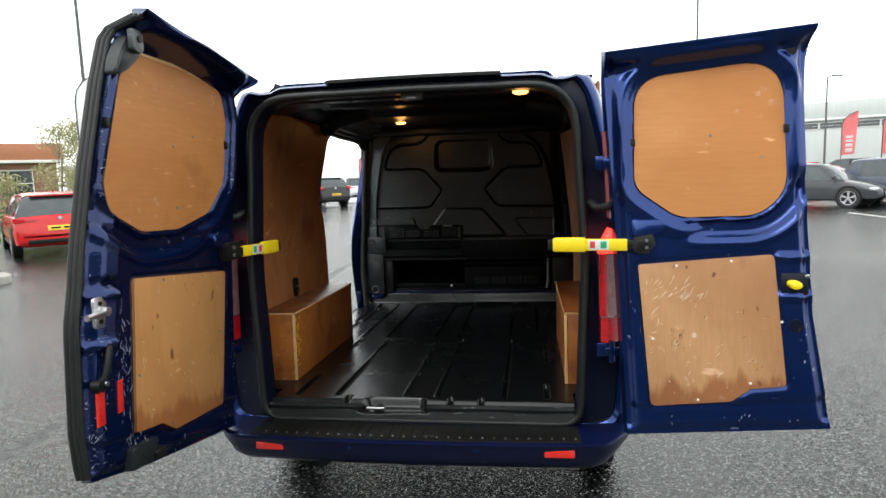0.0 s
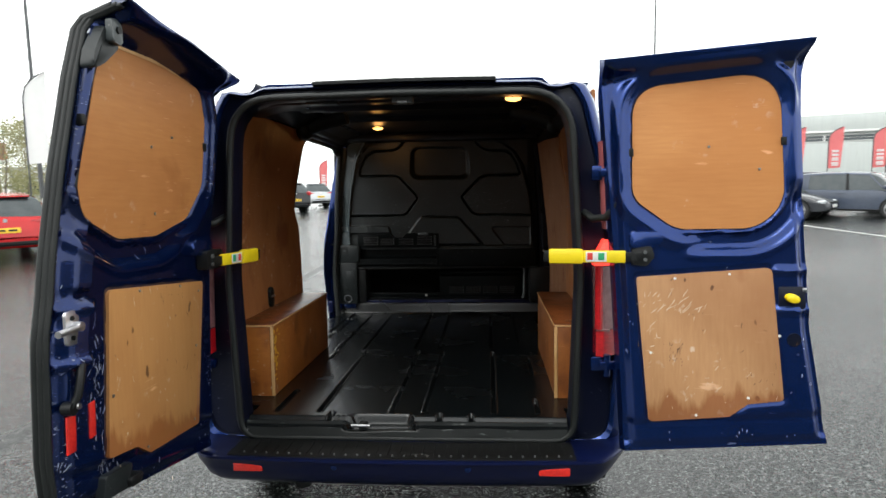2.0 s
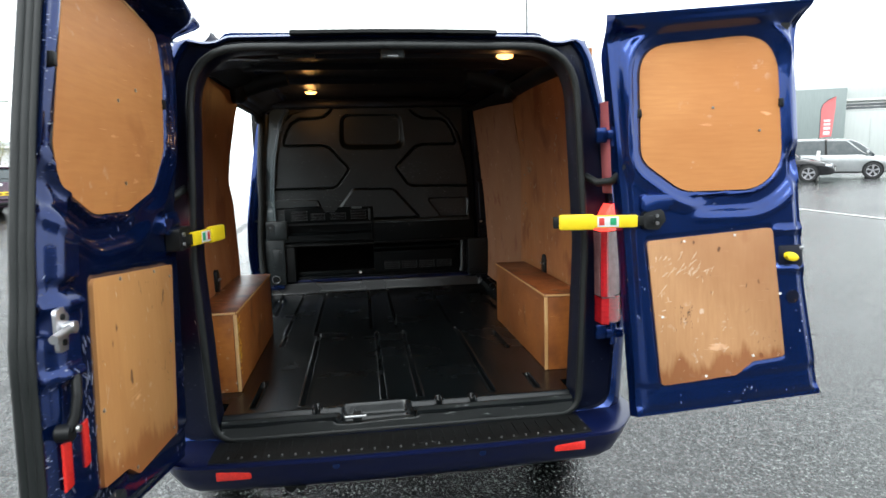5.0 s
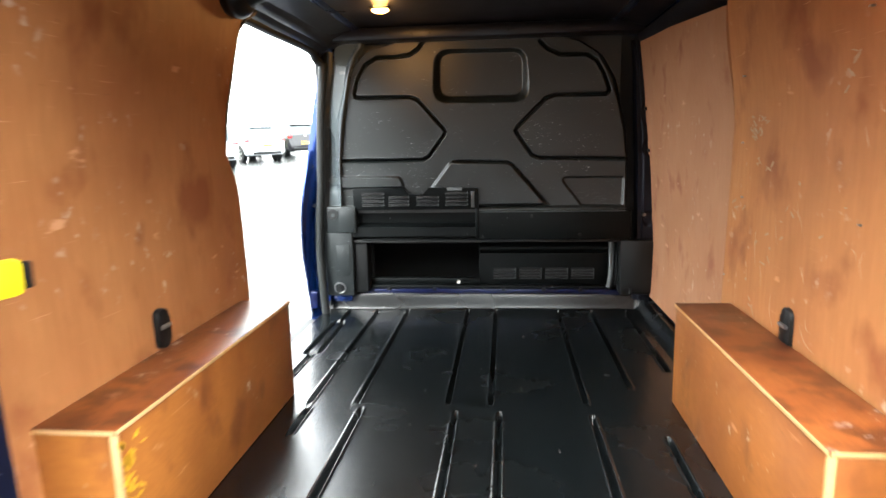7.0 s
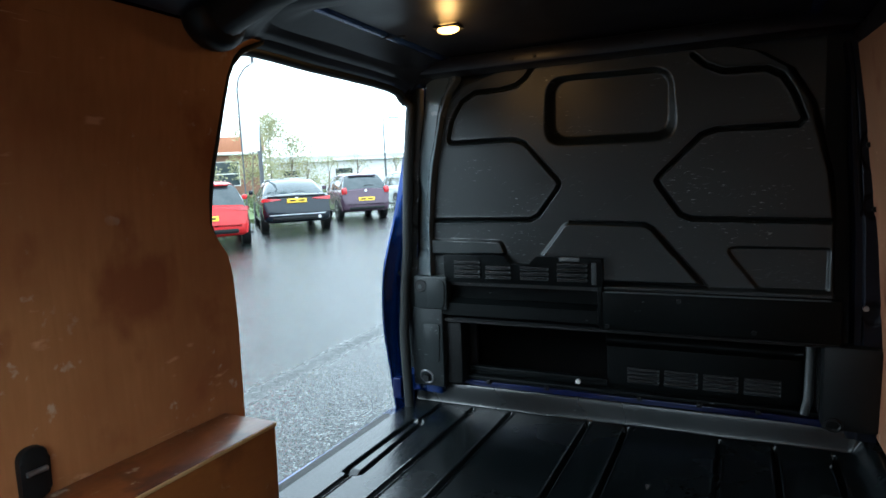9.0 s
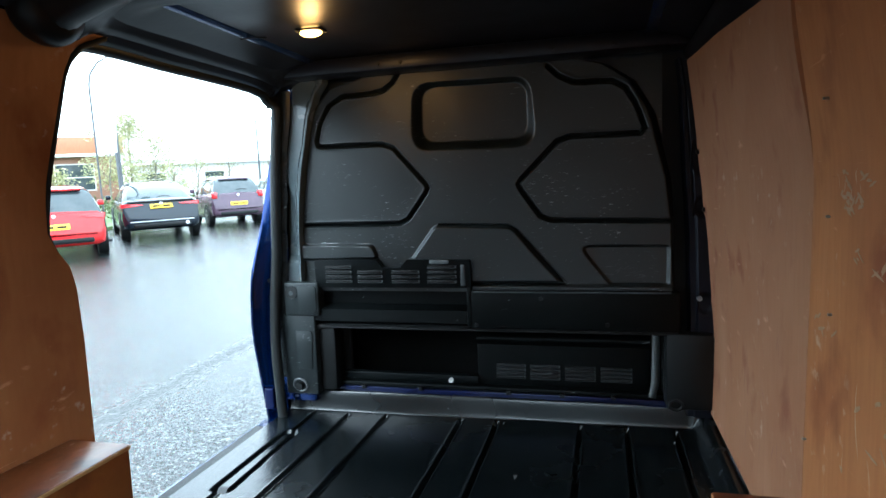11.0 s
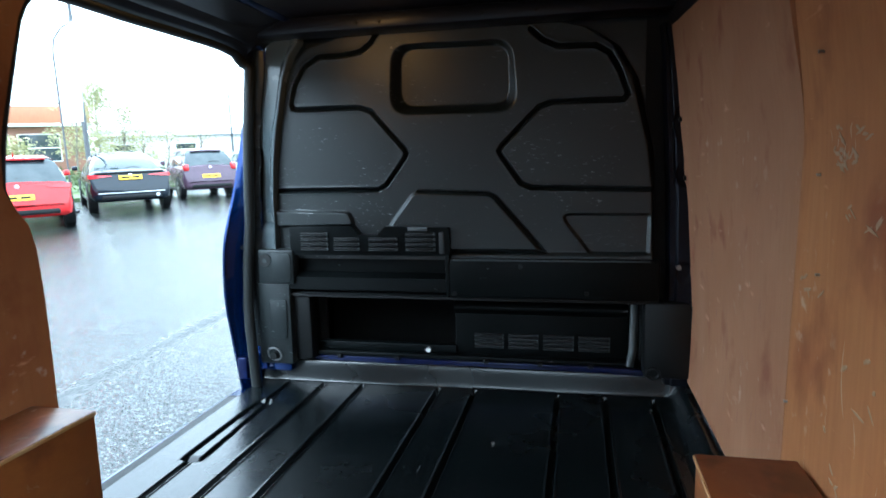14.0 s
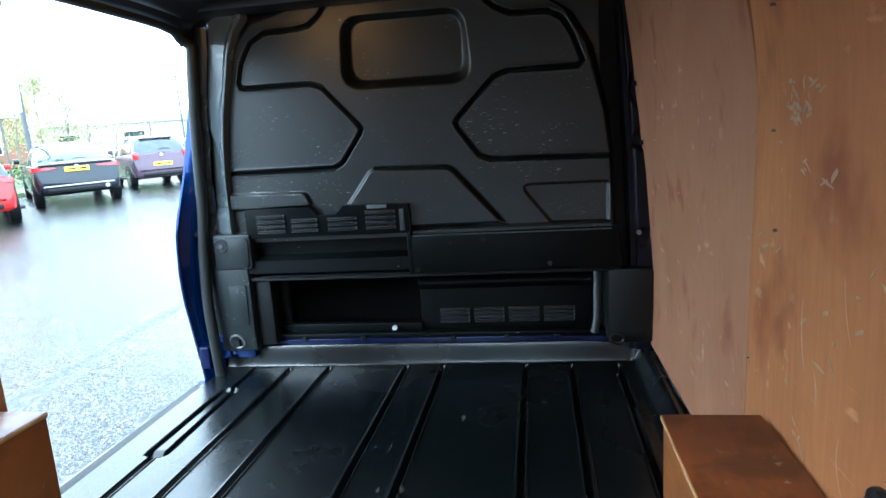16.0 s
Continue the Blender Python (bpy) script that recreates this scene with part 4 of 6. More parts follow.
    return -0.87 + 0.055 * step((V - 1.5) / 0.5) + 0.006 * np.sin(y * 5) + 0.012 * np.sin(V * 3), y, V


sheet("plywood_lining", np.linspace(0, 1, 26), np.linspace(0.585, 1.985, 110), left_ply, PLY_WALL, van, "stained orange-brown plywood side lining", thick=(-0.012, 0, 0))


def right_ply(U, V):
    y = 0.112 + (1.46 - 0.05 * (V - 0.9) - 0.112) * U
    return 0.872 - 0.055 * step((V - 1.5) / 0.5) + 0.004 * np.sin(y * 5), y, V


sheet("plywood_lining", np.linspace(0, 1, 20), np.linspace(0.585, 1.99, 50), right_ply, PLY_WALL, van, "stained orange-brown plywood side lining, scuffed", thick=(0.012, 0, 0))


def right_ply_front(U, V):
    y0, top = 1.4615 - 0.05 * (V - 0.9), np.interp(V, [0.6, 0.96, 1.32, 1.77, 1.98], [0.862, 0.873, 0.849, 0.802, 0.775])
    y = y0 + (2.53 - y0) * U
    z = V - 0.07 * (1 - U) * step((V - 1.5) / 0.45)
    base = 0.8754 - 0.055 * step((V - 1.5) / 0.5)
    return base + (top - base) * U, y, z


sheet("plywood_lining", np.linspace(0, 1, 20), np.linspace(0.66, 1.985, 50), right_ply_front, PLY_FRONT, van, "stained pale plywood side lining beside the bulkhead", thick=(0.012, 0, 0))
for s, y, z in ((-1, 0.808, 1.0), (1, 0.913, 0.985)):
    place = lambda u, v, w: (s * (0.872 - w), y + u, z + v)
    part("lashing_pocket", slabbed(rounded([(-0.03, -0.062, 0.02), (0.03, -0.062, 0.02), (0.03, 0.05, 0.03), (-0.03, 0.05, 0.03)]), place, -0.02, 0.016, bevel=0.006), BLACK, van, "black plastic lashing pocket in the plywood")
    part("lashing_bar", rodded(place(-0.02, 0.0, 0.02), place(0.02, 0.0, 0.02), 0.006), STEEL, van)
for y, z in ((1.322, 1.474), (1.30, 1.30), (1.425, 1.017), (1.30, 1.68), (0.6, 1.75), (0.62, 1.3)):
    part("screw_head", rodded((0.87, y, z), (0.8635 - 0.055 * float(step((z - 1.5) / 0.5)), y, z), 0.0026), STEEL, van)


def right_wall(y, z, w):
    return float(0.872 - 0.055 * step((z - 1.5) / 0.5)) + 0.004 * math.sin(y * 5) - w, y, z


def front_wall(y, z, w):
    y0 = 1.4615 - 0.05 * (z - 0.9)
    return float(right_ply_front((y - y0) / (2.53 - y0), z)[0]) - w, y, z


PAINT_MARKS = ((1.24, 1.54, 5, 0.012), (1.16, 1.542, 4, 0.012), (1.25, 1.51, 7, 0.014), (1.235, 1.497, 6, 0.01), (1.19, 1.505, 5, 0.01), (1.19, 1.42, 4, 0.012), (1.10, 1.402, 3, 0.015), (1.36, 1.28, 5, 0.03), (1.1, 1.2, 6, 0.06), (1.22, 0.99, 5, 0.05), (0.9, 1.3, 6, 0.08), (0.7, 1.6, 4, 0.05))
rng = random.Random(21)
for y, z, count, spread in PAINT_MARKS:
    for k in range(count):
        cy, cz = y + rng.gauss(0, spread), z + rng.gauss(0, spread * 0.7)
        a0, long, wide = rng.uniform(-0.9, 0.9), rng.uniform(0.006, 0.022), rng.uniform(0.0012, 0.005)
        ring = [(math.cos(a) * long * rng.uniform(0.5, 1.2), math.sin(a) * wide * rng.uniform(0.4, 1.4)) for a in np.linspace(0, 6.28, 11)[:-1]]
        ring = [(cy + u * math.cos(a0) - v * math.sin(a0), cz + u * math.sin(a0) + v * math.cos(a0)) for u, v in ring]
        part("paint_mark", slabbed(ring, right_wall, 0.0, 0.0008), MARK, van)


tagged(part("scratch_wear", slivers(bmesh.new(), right_wall, [(1.15, 1.05, 8, 0.35, 0.30, 0.16), (0.85, 1.25, 6, 0.3, 0.3, 0.14), (0.6, 1.45, 5, 0.3, 0.3, 0.12), (1.22, 1.53, 6, 0.06, 0.04, 0.04), (0.9, 0.9, 6, 0.3, 0.12, 0.08)], 31, 0.5, 0.9, 1.2), SCRAPE, van, "thin pale scratches on the lining"), kind="stuff")
tagged(part("smear_wear", slivers(bmesh.new(), front_wall, [(1.95, 0.92, 14, 0.16, 0.20, 0.12), (2.15, 1.05, 12, 0.14, 0.25, 0.10), (1.80, 1.22, 8, 0.2, 0.25, 0.10), (2.2, 1.35, 6, 0.1, 0.15, 0.10), (1.68, 0.88, 6, 0.12, 0.12, 0.10)], 32, 0.1, 2.2, 0.2), SMEAR, van, "reddish brown smears on the lining"), kind="stuff")


# ---- bumper, lamps, straps ----
def bumper(name, z_y, material, label="", x1=0.965, n=44):
    """A section (z, y) swept across the van and bent round its corners."""
    loops = []
    for x in np.linspace(-x1, x1, n):
        k = abs(x) / 0.965
        back = 0.04 * k ** 2 + 0.36 * max(0.0, k - 0.84) ** 1.5 / 0.064 * 0.42
        lift = max(0.0, k - 0.78) / 0.22
        loops.append([(x * (0.99 - 0.012 * (z < 0.42)), y + back, z + 0.11 * lift ** 2 * (0.52 - z) / 0.16) for z, y in z_y])
    return part(name, loft(bmesh.new(), loops, False), material, van, label)


bumper("bumper", [(0.36, 0.05), (0.345, -0.08), (0.355, -0.145), (0.38, -0.178), (0.43, -0.202), (0.46, -0.215), (0.480, -0.228), (0.490, -0.226), (0.495, -0.21), (0.497, -0.10), (0.490, 0.0)], BLUE_SHADED, "dark blue rear bumper")
bumper("bumper_step", [(0.488, -0.218), (0.497, -0.216), (0.500, -0.205), (0.497, -0.06), (0.493, -0.03), (0.48, 0.0)], STEP, "black ribbed loading step on the bumper", 0.72)
for i in range(29):
    x = -0.67 + 1.34 * i / 28
    back = 0.04 * (abs(x) / 0.965) ** 2
    part("step_rib", boxed(x - 0.0025, x + 0.0025, -0.195 + back, -0.07 + back, 0.4965, 0.5022, bevel=0.001), STEP, van)
    part("step_stud", rodded((x + 0.024, -0.196 + back, 0.497), (x + 0.024, -0.196 + back, 0.5055), 0.004, n=8), STEEL, van)
for s in (-1, 1):
    part("bumper_reflector", boxed(s * 0.565, s * 0.69, -0.197, -0.165, 0.425, 0.462, bevel=0.006), RED_REFLEX, van, "red rectangular bumper reflector")
for x in (-0.262, 0.282):
    part("parking_sensor", rodded((x, -0.2115, 0.455), (x, -0.19, 0.46), 0.013, n=20), BLUE, van)
part("tow_eye_cover", rodded((-0.40, -0.12, 0.345), (-0.40, -0.06, 0.345), 0.018, n=18), BLACK, van)
part("exhaust_pipe", rodded((-0.45, -0.05, 0.31), (-0.45, 0.3, 0.32), 0.025, n=18), BLACK, van)
part("underside", boxed(-0.88, 0.88, 0.05, 2.7, 0.30, 0.40, bevel=0.02), SHADE_BLACK, van)
for s, inset in ((-1, 0.030), (1, 0.0)):
    for z0, z1, m, name in ((0.872, 0.985, LAMP_RED, "tail_lamp_lens"), (0.985, 1.25, LAMP_WHITE, "indicator_lens"), (1.25, 1.362, LAMP_LIT, "brake_lens"), (1.40, 1.76, LAMP_PINK, "upper_lamp_lens")):
        loops = []
        for z in np.linspace(z0 + 0.002, z1 - 0.002, 7):
            b = float(body_x(z)) - 0.985
            wide = 0.057 if z < 1.25 else (0.057 * (1 - ((z - 1.25) / 0.125) ** 1.5) if z < 1.37 else 0.012)
            side = 1.0 if z < 1.39 else 0.35
            x0 = 0.869 + inset + 0.4 * b - wide
            loops.append([(s * (x0 - 0.002), 0.03, z), (s * x0, -0.04, z), (s * (x0 + wide * 0.5), -0.048, z), (s * (x0 + wide), -0.03, z), (s * (x0 + wide + 0.066 * side), 0.03, z), (s * (x0 + wide + 0.096 * side), 0.12, z)])
        part(name, loft(bmesh.new(), loops, False), m, van)
    part("tail_lamp_edge", tube(bmesh.new(), [(s * (0.824 + inset), -0.044, z) for z in np.linspace(0.99, 1.25, 8)], 0.016, 8), LAMP_RED, van, "red light strip beside the clear lens")
    part("lamp_divider", boxed(s * (0.814 + inset), s * (0.869 + inset), -0.050, -0.03, 0.981, 0.989, bevel=0.002), LAMP_WHITE, van)


def hinge(x, y, z, s):
    """A blue painted hinge: leaf, knuckle and pin."""
    part("hinge_leaf", boxed(x - 0.05, x + 0.015, y + 0.02, y + 0.05, z - 0.03, z + 0.03, bevel=0.006), BLUE, van)
    bm = boxed(x - 0.02, x + 0.05, y - 0.012, y + 0.03, z - 0.018, z + 0.018, bevel=0.006)
    rod(bm, (x + 0.01, y, z - 0.045), (x + 0.01, y, z + 0.045), 0.014)
    part("hinge", bm, BLUE, van)


for z in (0.84, 1.63):
    hinge(0.845, -0.055, z, 1)
    hinge(-0.86, -0.055, z, -1)


def strap(points, z, wide, bracket, sticker):
    """A door check strap in a yellow sleeve, with its bracket and sticker."""
    a, b = (Vector((*p, z)) for p in points)
    d = (b - a).normalized()
    n = Vector((-d.y, d.x, 0))
    if n.y > 0 and abs(d.x) > 0.5 or abs(d.x) <= 0.5 and n.x < 0:
        n = -n
    m = Matrix((( d.x, n.x, 0, a.x), (d.y, n.y, 0, a.y), (0, 0, 1, z), (0, 0, 0, 1)))
    long = (b - a).length
    part("strap_sleeve", boxed(0, long * 0.46, -0.014, 0.014, -0.030, 0.030, bevel=0.010, m=m), YELLOW, van, "bright yellow plastic door strap sleeve")
    part("strap_sleeve", boxed(long * 0.44, long, -0.009, 0.009, -0.024, 0.024, bevel=0.006, m=m), YELLOW, van, "bright yellow plastic door strap sleeve")
    part("strap_label", boxed(0.49 * long, 0.76 * long, 0.0075, 0.0094, -0.020, 0.020, bevel=0.001, m=m), WHITE_PL, van, "white printed label on the strap")
    for u0, u1, sm in sticker:
        part("strap_sticker", boxed((u0 + 0.01) * long, (u1 - 0.02) * long, 0.0085, 0.0105, -0.013, 0.015, bevel=0.001, m=m), sm, van)
    part("strap_arm", boxed(long * 0.97, long + 0.06, -0.006, 0.006, -0.019, 0.019, bevel=0.004, m=m), BLACK, van)
    part("strap_tip", boxed(-0.02, 0.01, -0.008, 0.008, -0.022, 0.022, bevel=0.004, m=m), BLACK, van)


strap(((0.614, -0.105), (0.905, -0.165)), 1.30, 0.06, None, ((0.50, 0.60, STICKER_R), (0.605, 0.635, WHITE_PL), (0.64, 0.75, STICKER_G)))
strap(((-0.668, 0.10), (-0.716, -0.165)), 1.30, 0.06, None, ((0.50, 0.60, STICKER_R), (0.605, 0.635, WHITE_PL), (0.64, 0.75, STICKER_G)))
for s in (-1, 1):
    part("door_cable", tube(bmesh.new(), [(s * 0.775, 0.03, 1.47), (s * 0.80, -0.03, 1.445), (s * 0.845, -0.06, 1.45), (s * 0.88, -0.09, 1.49), (s * 0.90, -0.12, 1.54)], 0.016, 10), RUBBER, van, "ribbed black door cable sleeve")


# ---- rear doors ----
def rear_door(label, place, hinge_u, latch_u, top_z, low_z, up_poly, low_poly, low_ply, paint_mat, seal_side, lip):
    """An open rear door: pressed inner face, outer skin, plywood blanks and their screws. place(u, z, w): w out of the inner face."""
    door = tagged(new("rear_door"), label)
    door.parent = van
    up, low = rounded(up_poly, 8), rounded(low_poly, 4)
    up2 = [p[:2] for p in up]

    def skin(S, T):
        z0, z1 = np.interp(S, *low_z), np.interp(S, *top_z)
        z = z0 + (z1 - z0) * T
        ul, ur = np.interp(z, *hinge_u), np.interp(z, *latch_u)
        return ul + (ur - ul) * S, z

    def face(S, T):
        u, z = skin(S, T)
        ul, ur, z0, z1 = np.interp(z, *hinge_u), np.interp(z, *latch_u), np.interp(S, *low_z), np.interp(S, *top_z)
        edge = np.minimum(np.minimum(u - ul, ur - u), np.minimum(z - z0, z1 - z))
        w = 0.028 * step((edge - 0.012) / 0.035)
        d, inside = away(u, z, up2, True), within(u, z, up)
        w -= np.where(inside, 0.030 * step(d / 0.012 + 0.4), 0.012 * np.exp(-(d / 0.012) ** 2))
        crescent = step((1.60 - z) / 0.10) * step((u - ul - 0.20) / 0.16)
        w += np.where(inside, 0, 0.020 * np.exp(-((d - 0.055) / 0.022) ** 2)) * (1 - crescent)
        w -= np.where(inside, 0, 0.024 * step((d - 0.012) / 0.012) * (1 - step((d - 0.062) / 0.030))) * crescent
        w += np.where(inside, 0, 0.006 * np.exp(-((d - 0.105) / 0.012) ** 2)) * crescent
        dl, ins = away(u, z, [p[:2] for p in low], True), within(u, z, low)
        w -= np.where(ins, 0.006, 0.008 * np.exp(-(dl / 0.010) ** 2))
        w -= 0.010 * (1 - step((z - z0 - 0.10) / 0.03)) * step((z - z0 - 0.02) / 0.02)
        w -= 0.004 * np.exp(-((z - z0 - 0.115) / 0.012) ** 2)
        w += lip * step((z - (z1 - 0.085)) / 0.08) ** 1.4
        w += 0.012 * np.exp(-((np.abs(z - 1.17) - 0.075) / 0.012) ** 2) * step((u - ur + 0.15) / 0.03)
        if seal_side:  # slanted facets of the latch column
            run = (u - ur + 0.098) / 0.085
            ridge = 0.024 * np.clip(1 - run, 0, 1) * step(run / 0.12 + 1)
            w += ridge * (step((z - 1.29) / 0.01) * (1 - step((z - 1.46) / 0.05)) + step((z - 1.075) / 0.01) * (1 - step((z - 1.262) / 0.01)))
        return place(u, z, w)

    sheet("inner_panel", np.linspace(0, 1, 100), np.linspace(0, 1, 190), face, paint_mat, door)

    def outside(S, T):
        u, z = skin(S, T)
        z1 = np.interp(S, *top_z)
        return place(u, z, -0.055 + lip * 0.9 * step((z - (z1 - 0.14)) / 0.14) - 0.02 * np.sin(np.pi * S) )

    far = 0.972 if seal_side else 1.012
    sheet("outer_skin", np.linspace(-0.012, far, 24), np.linspace(-0.008, 1.01, 40), outside, BLUE, door)
    rim = [(s, 0.0) for s in np.linspace(0, 1, 20)] + [(1.0, t) for t in np.linspace(0.03, 1, 40)] + [(s, 1.0) for s in np.linspace(0.95, 0, 20)] + [(0.0, t) for t in np.linspace(0.97, 0.03, 40)]
    S, T = np.array([r[0] for r in rim]), np.array([r[1] for r in rim])
    A = np.stack(face(S, T), -1).tolist()
    B = np.stack(outside(S * (far + 0.012) - 0.012, T * 1.018 - 0.008), -1).tolist()
    part("door_edge", loft(bmesh.new(), [A, B]), paint_mat, door)
    if seal_side:
        bm = bmesh.new()
        t = np.linspace(0.01, 0.985, 40)
        for s_at, dw, r in ((1.0, -0.004, 0.009), (1.002, -0.017, 0.011), (1.002, -0.033, 0.012)):
            u, z = skin(np.full(40, s_at), t)
            lipw = lip * step((z - (np.interp(1.0, *top_z) - 0.085)) / 0.08) ** 1.4
            tube(bm, np.stack(place(u, z, dw + lipw), -1).tolist(), r, 10)
        part("latch_edge_seal", bm, RUBBER, door, "thick black rubber edge seal")
    pl = lambda u, v, w: tuple(float(c) for c in place(np.float64(u), np.float64(v), w))
    part("upper_blank", slabbed(up, pl, 0.004, 0.018, bevel=0.003), PLY_DOOR_UP, door, "orange plywood window blank with rounded corners")
    part("gap_shade_line", tube(bmesh.new(), [pl(p.x, p.y, 0.010) for p in up], 0.0065, 6, True), BLACK, door, "added black line for the shaded gap round the window blank")
    part("lower_blank", slabbed(low, pl, 0.012, 0.032, bevel=0.002), low_ply, door, "worn plywood blank with knots and water stains")

    def onto(u, z, w):
        """A place on the pressed inner face, w above it."""
        ul, ur = np.interp(z, *hinge_u), np.interp(z, *latch_u)
        S = np.float64(np.clip((u - ul) / (ur - ul), 0.003, 0.997))
        z0, z1 = np.interp(S, *low_z), np.interp(S, *top_z)
        p, a, b = face(S, np.float64(np.clip((z - z0) / (z1 - z0), 0.003, 0.997))), place(S, 1.0, 1.0), place(S, 1.0, 0.0)
        return tuple(float(p[i] + w * (a[i] - b[i])) for i in range(3))

    return door, pl, onto


def left_place(u, z, w):
    return -0.80 + w + 0.0 * u - 0.012 * u, -0.10 - u + 0 * w, z + 0 * w


def right_place(u, z, w):
    return 0.85 + u + 0 * w, -0.118 - w + 0.10 * (z - 1.3) - 0.06 * u, z + 0 * w


low_left = [(0.12, 1.223, 0.012), (0.205, 0.671, 0.012), (0.545, 0.694, 0.02), (0.62, 0.745, 0.02), (0.764, 0.765, 0.012), (0.72, 1.275, 0.02)]
ldoor, lp, left_face = rear_door("open dark blue rear door with two plywood blanks and black edge seal", left_place,
                      ([0.5, 1.3, 1.42, 1.60, 2.05], [0.05, 0.0, -0.02, -0.085, -0.095]), ([0.65, 0.72, 0.84, 1.16, 1.28, 1.38, 1.63, 1.9, 2.1], [0.940, 0.957, 0.967, 0.950, 0.922, 0.905, 0.845, 0.765, 0.69]),
                      ([0, 0.75, 1], [2.052, 2.115, 2.145]), ([0, 0.7, 1], [0.515, 0.615, 0.68]),
                      [(0.04, 1.985, 0.06), (0.012, 1.86, 0.10), (0.062, 1.60, 0.12), (0.20, 1.475, 0.12), (0.42, 1.422, 0.15), (0.64, 1.425, 0.15), (0.80, 1.50, 0.10), (0.812, 1.59, 0.06), (0.70, 1.93, 0.15), (0.64, 2.035, 0.05), (0.35, 2.035, 0.2)], low_left,
                      PLY_LOW_LEFT, BLUE_DOOR, True, 0.13)
low_right = [(0.096, 1.22, 0.015), (0.135, 0.665, 0.015), (0.43, 0.692, 0.02), (0.50, 0.742, 0.02), (0.627, 0.757, 0.012), (0.593, 1.256, 0.02)]
rdoor, rp, right_face = rear_door("open dark blue rear door with two plywood blanks and yellow release knob", right_place,
                      ([0.53, 1.375, 2.05], [0.05, 0.015, -0.025]), ([0.59, 1.02, 1.4, 1.83, 2.13], [0.79, 0.735, 0.722, 0.716, 0.735]),
                      ([0, 1], [2.058, 2.108]), ([0, 1], [0.537, 0.592]),
                      [(0.095, 1.955, 0.13), (0.088, 1.525, 0.10), (0.25, 1.403, 0.14), (0.55, 1.405, 0.16), (0.648, 1.50, 0.16), (0.64, 2.005, 0.15)], low_right,
                      PLY_LOW_RIGHT, BLUE, False, 0.10)
for door, pl, up_screws, low_screws, clips in (
        (ldoor, lp, [(0.42, 1.73), (0.28, 1.775), (0.42, 1.50)], [(0.56, 1.25), (0.30, 1.228), (0.16, 1.19), (0.24, 0.70), (0.56, 0.72), (0.73, 0.95), (0.20, 0.98)], [(0.778, 1.78, 0), (0.03, 1.76, 0)]),
        (rdoor, rp, [(0.377, 1.72), (0.56, 1.63)], [(0.24, 1.215), (0.44, 1.232), (0.615, 1.0), (0.145, 0.93), (0.31, 0.695), (0.50, 0.765)], [(0.085, 1.705, 0), (0.648, 1.735, 0)])):
    for u, v in up_screws:
        part("screw_head", rodded(pl(u, v, 0.017), pl(u, v, 0.021), 0.005), STEEL, door)
    for u, v in low_screws:
        part("screw_head", rodded(pl(u, v, 0.031), pl(u, v, 0.035), 0.005), WHITE_PL if door is rdoor else STEEL, door)
    for u, v, _ in clips:
        part("panel_clip", slabbed(rounded([(u - 0.009, v - 0.016, 0.003), (u + 0.009, v - 0.016, 0.003), (u + 0.009, v + 0.016, 0.003), (u - 0.009, v + 0.016, 0.003)], 2), pl, 0.0, 0.027, bevel=0.003), BLACK, door)
tagged(part("scratch_wear", slivers(bmesh.new(), left_face, [(0.794, 1.11, 14, 0.03, 0.12, 0.05), (0.79, 1.02, 12, 0.03, 0.10, 0.045), (0.80, 0.91, 12, 0.04, 0.10, 0.04), (0.79, 0.80, 12, 0.03, 0.06, 0.04), (0.76, 0.735, 12, 0.05, 0.03, 0.04), (0.55, 0.615, 10, 0.12, 0.03, 0.03), (0.93, 0.80, 12, 0.03, 0.12, 0.03), (0.87, 1.08, 6, 0.04, 0.1, 0.03), (0.12, 0.62, 10, 0.08, 0.08, 0.03), (0.07, 0.85, 6, 0.03, 0.12, 0.03), (0.90, 1.36, 6, 0.02, 0.15, 0.03), (0.45, 1.36, 5, 0.3, 0.03, 0.04)], 3), SCRATCH, ldoor, "pale scratches through the paint"), kind="stuff")
tagged(part("scratch_wear", slivers(bmesh.new(), right_face, [(0.40, 0.62, 10, 0.4, 0.03, 0.02), (0.70, 0.85, 6, 0.03, 0.2, 0.02), (0.07, 0.9, 5, 0.02, 0.3, 0.02)], 4), SCRATCH, rdoor, "pale scratches through the paint"), kind="stuff")
blank_face = lambda u, v, w: rp(u, v, 0.0315 + w)
tagged(part("scrape_wear", slivers(bmesh.new(), blank_face, [(0.22, 1.12, 26, 0.10, 0.05, 0.05), (0.27, 1.10, 14, 0.06, 0.02, 0.05), (0.145, 1.0, 16, 0.02, 0.14, 0.04), (0.40, 0.95, 14, 0.3, 0.4, 0.03), (0.30, 0.78, 8, 0.2, 0.08, 0.03)], 5, 0.7), SCRAPE, rdoor, "pale scrapes in the worn blank"), kind="stuff")
tagged(part("knot_wear", slivers(bmesh.new(), blank_face, [(0.235, 0.935, 18, 0.035, 0.03, 0.03), (0.23, 0.90, 8, 0.05, 0.02, 0.02), (0.40, 1.0, 12, 0.35, 0.35, 0.03), (0.56, 0.83, 8, 0.08, 0.08, 0.03)], 6, 0.3), KNOT, rdoor), kind="stuff")
left_blank = lambda u, v, w: lp(u, v, 0.0315 + w)
tagged(part("scrape_wear", slivers(bmesh.new(), left_blank, [(0.45, 1.0, 16, 0.4, 0.4, 0.03), (0.70, 0.9, 10, 0.04, 0.3, 0.03), (0.60, 1.22, 6, 0.15, 0.04, 0.03)], 7, 0.2), SCRAPE, ldoor, "pale scrapes in the worn blank"), kind="stuff")
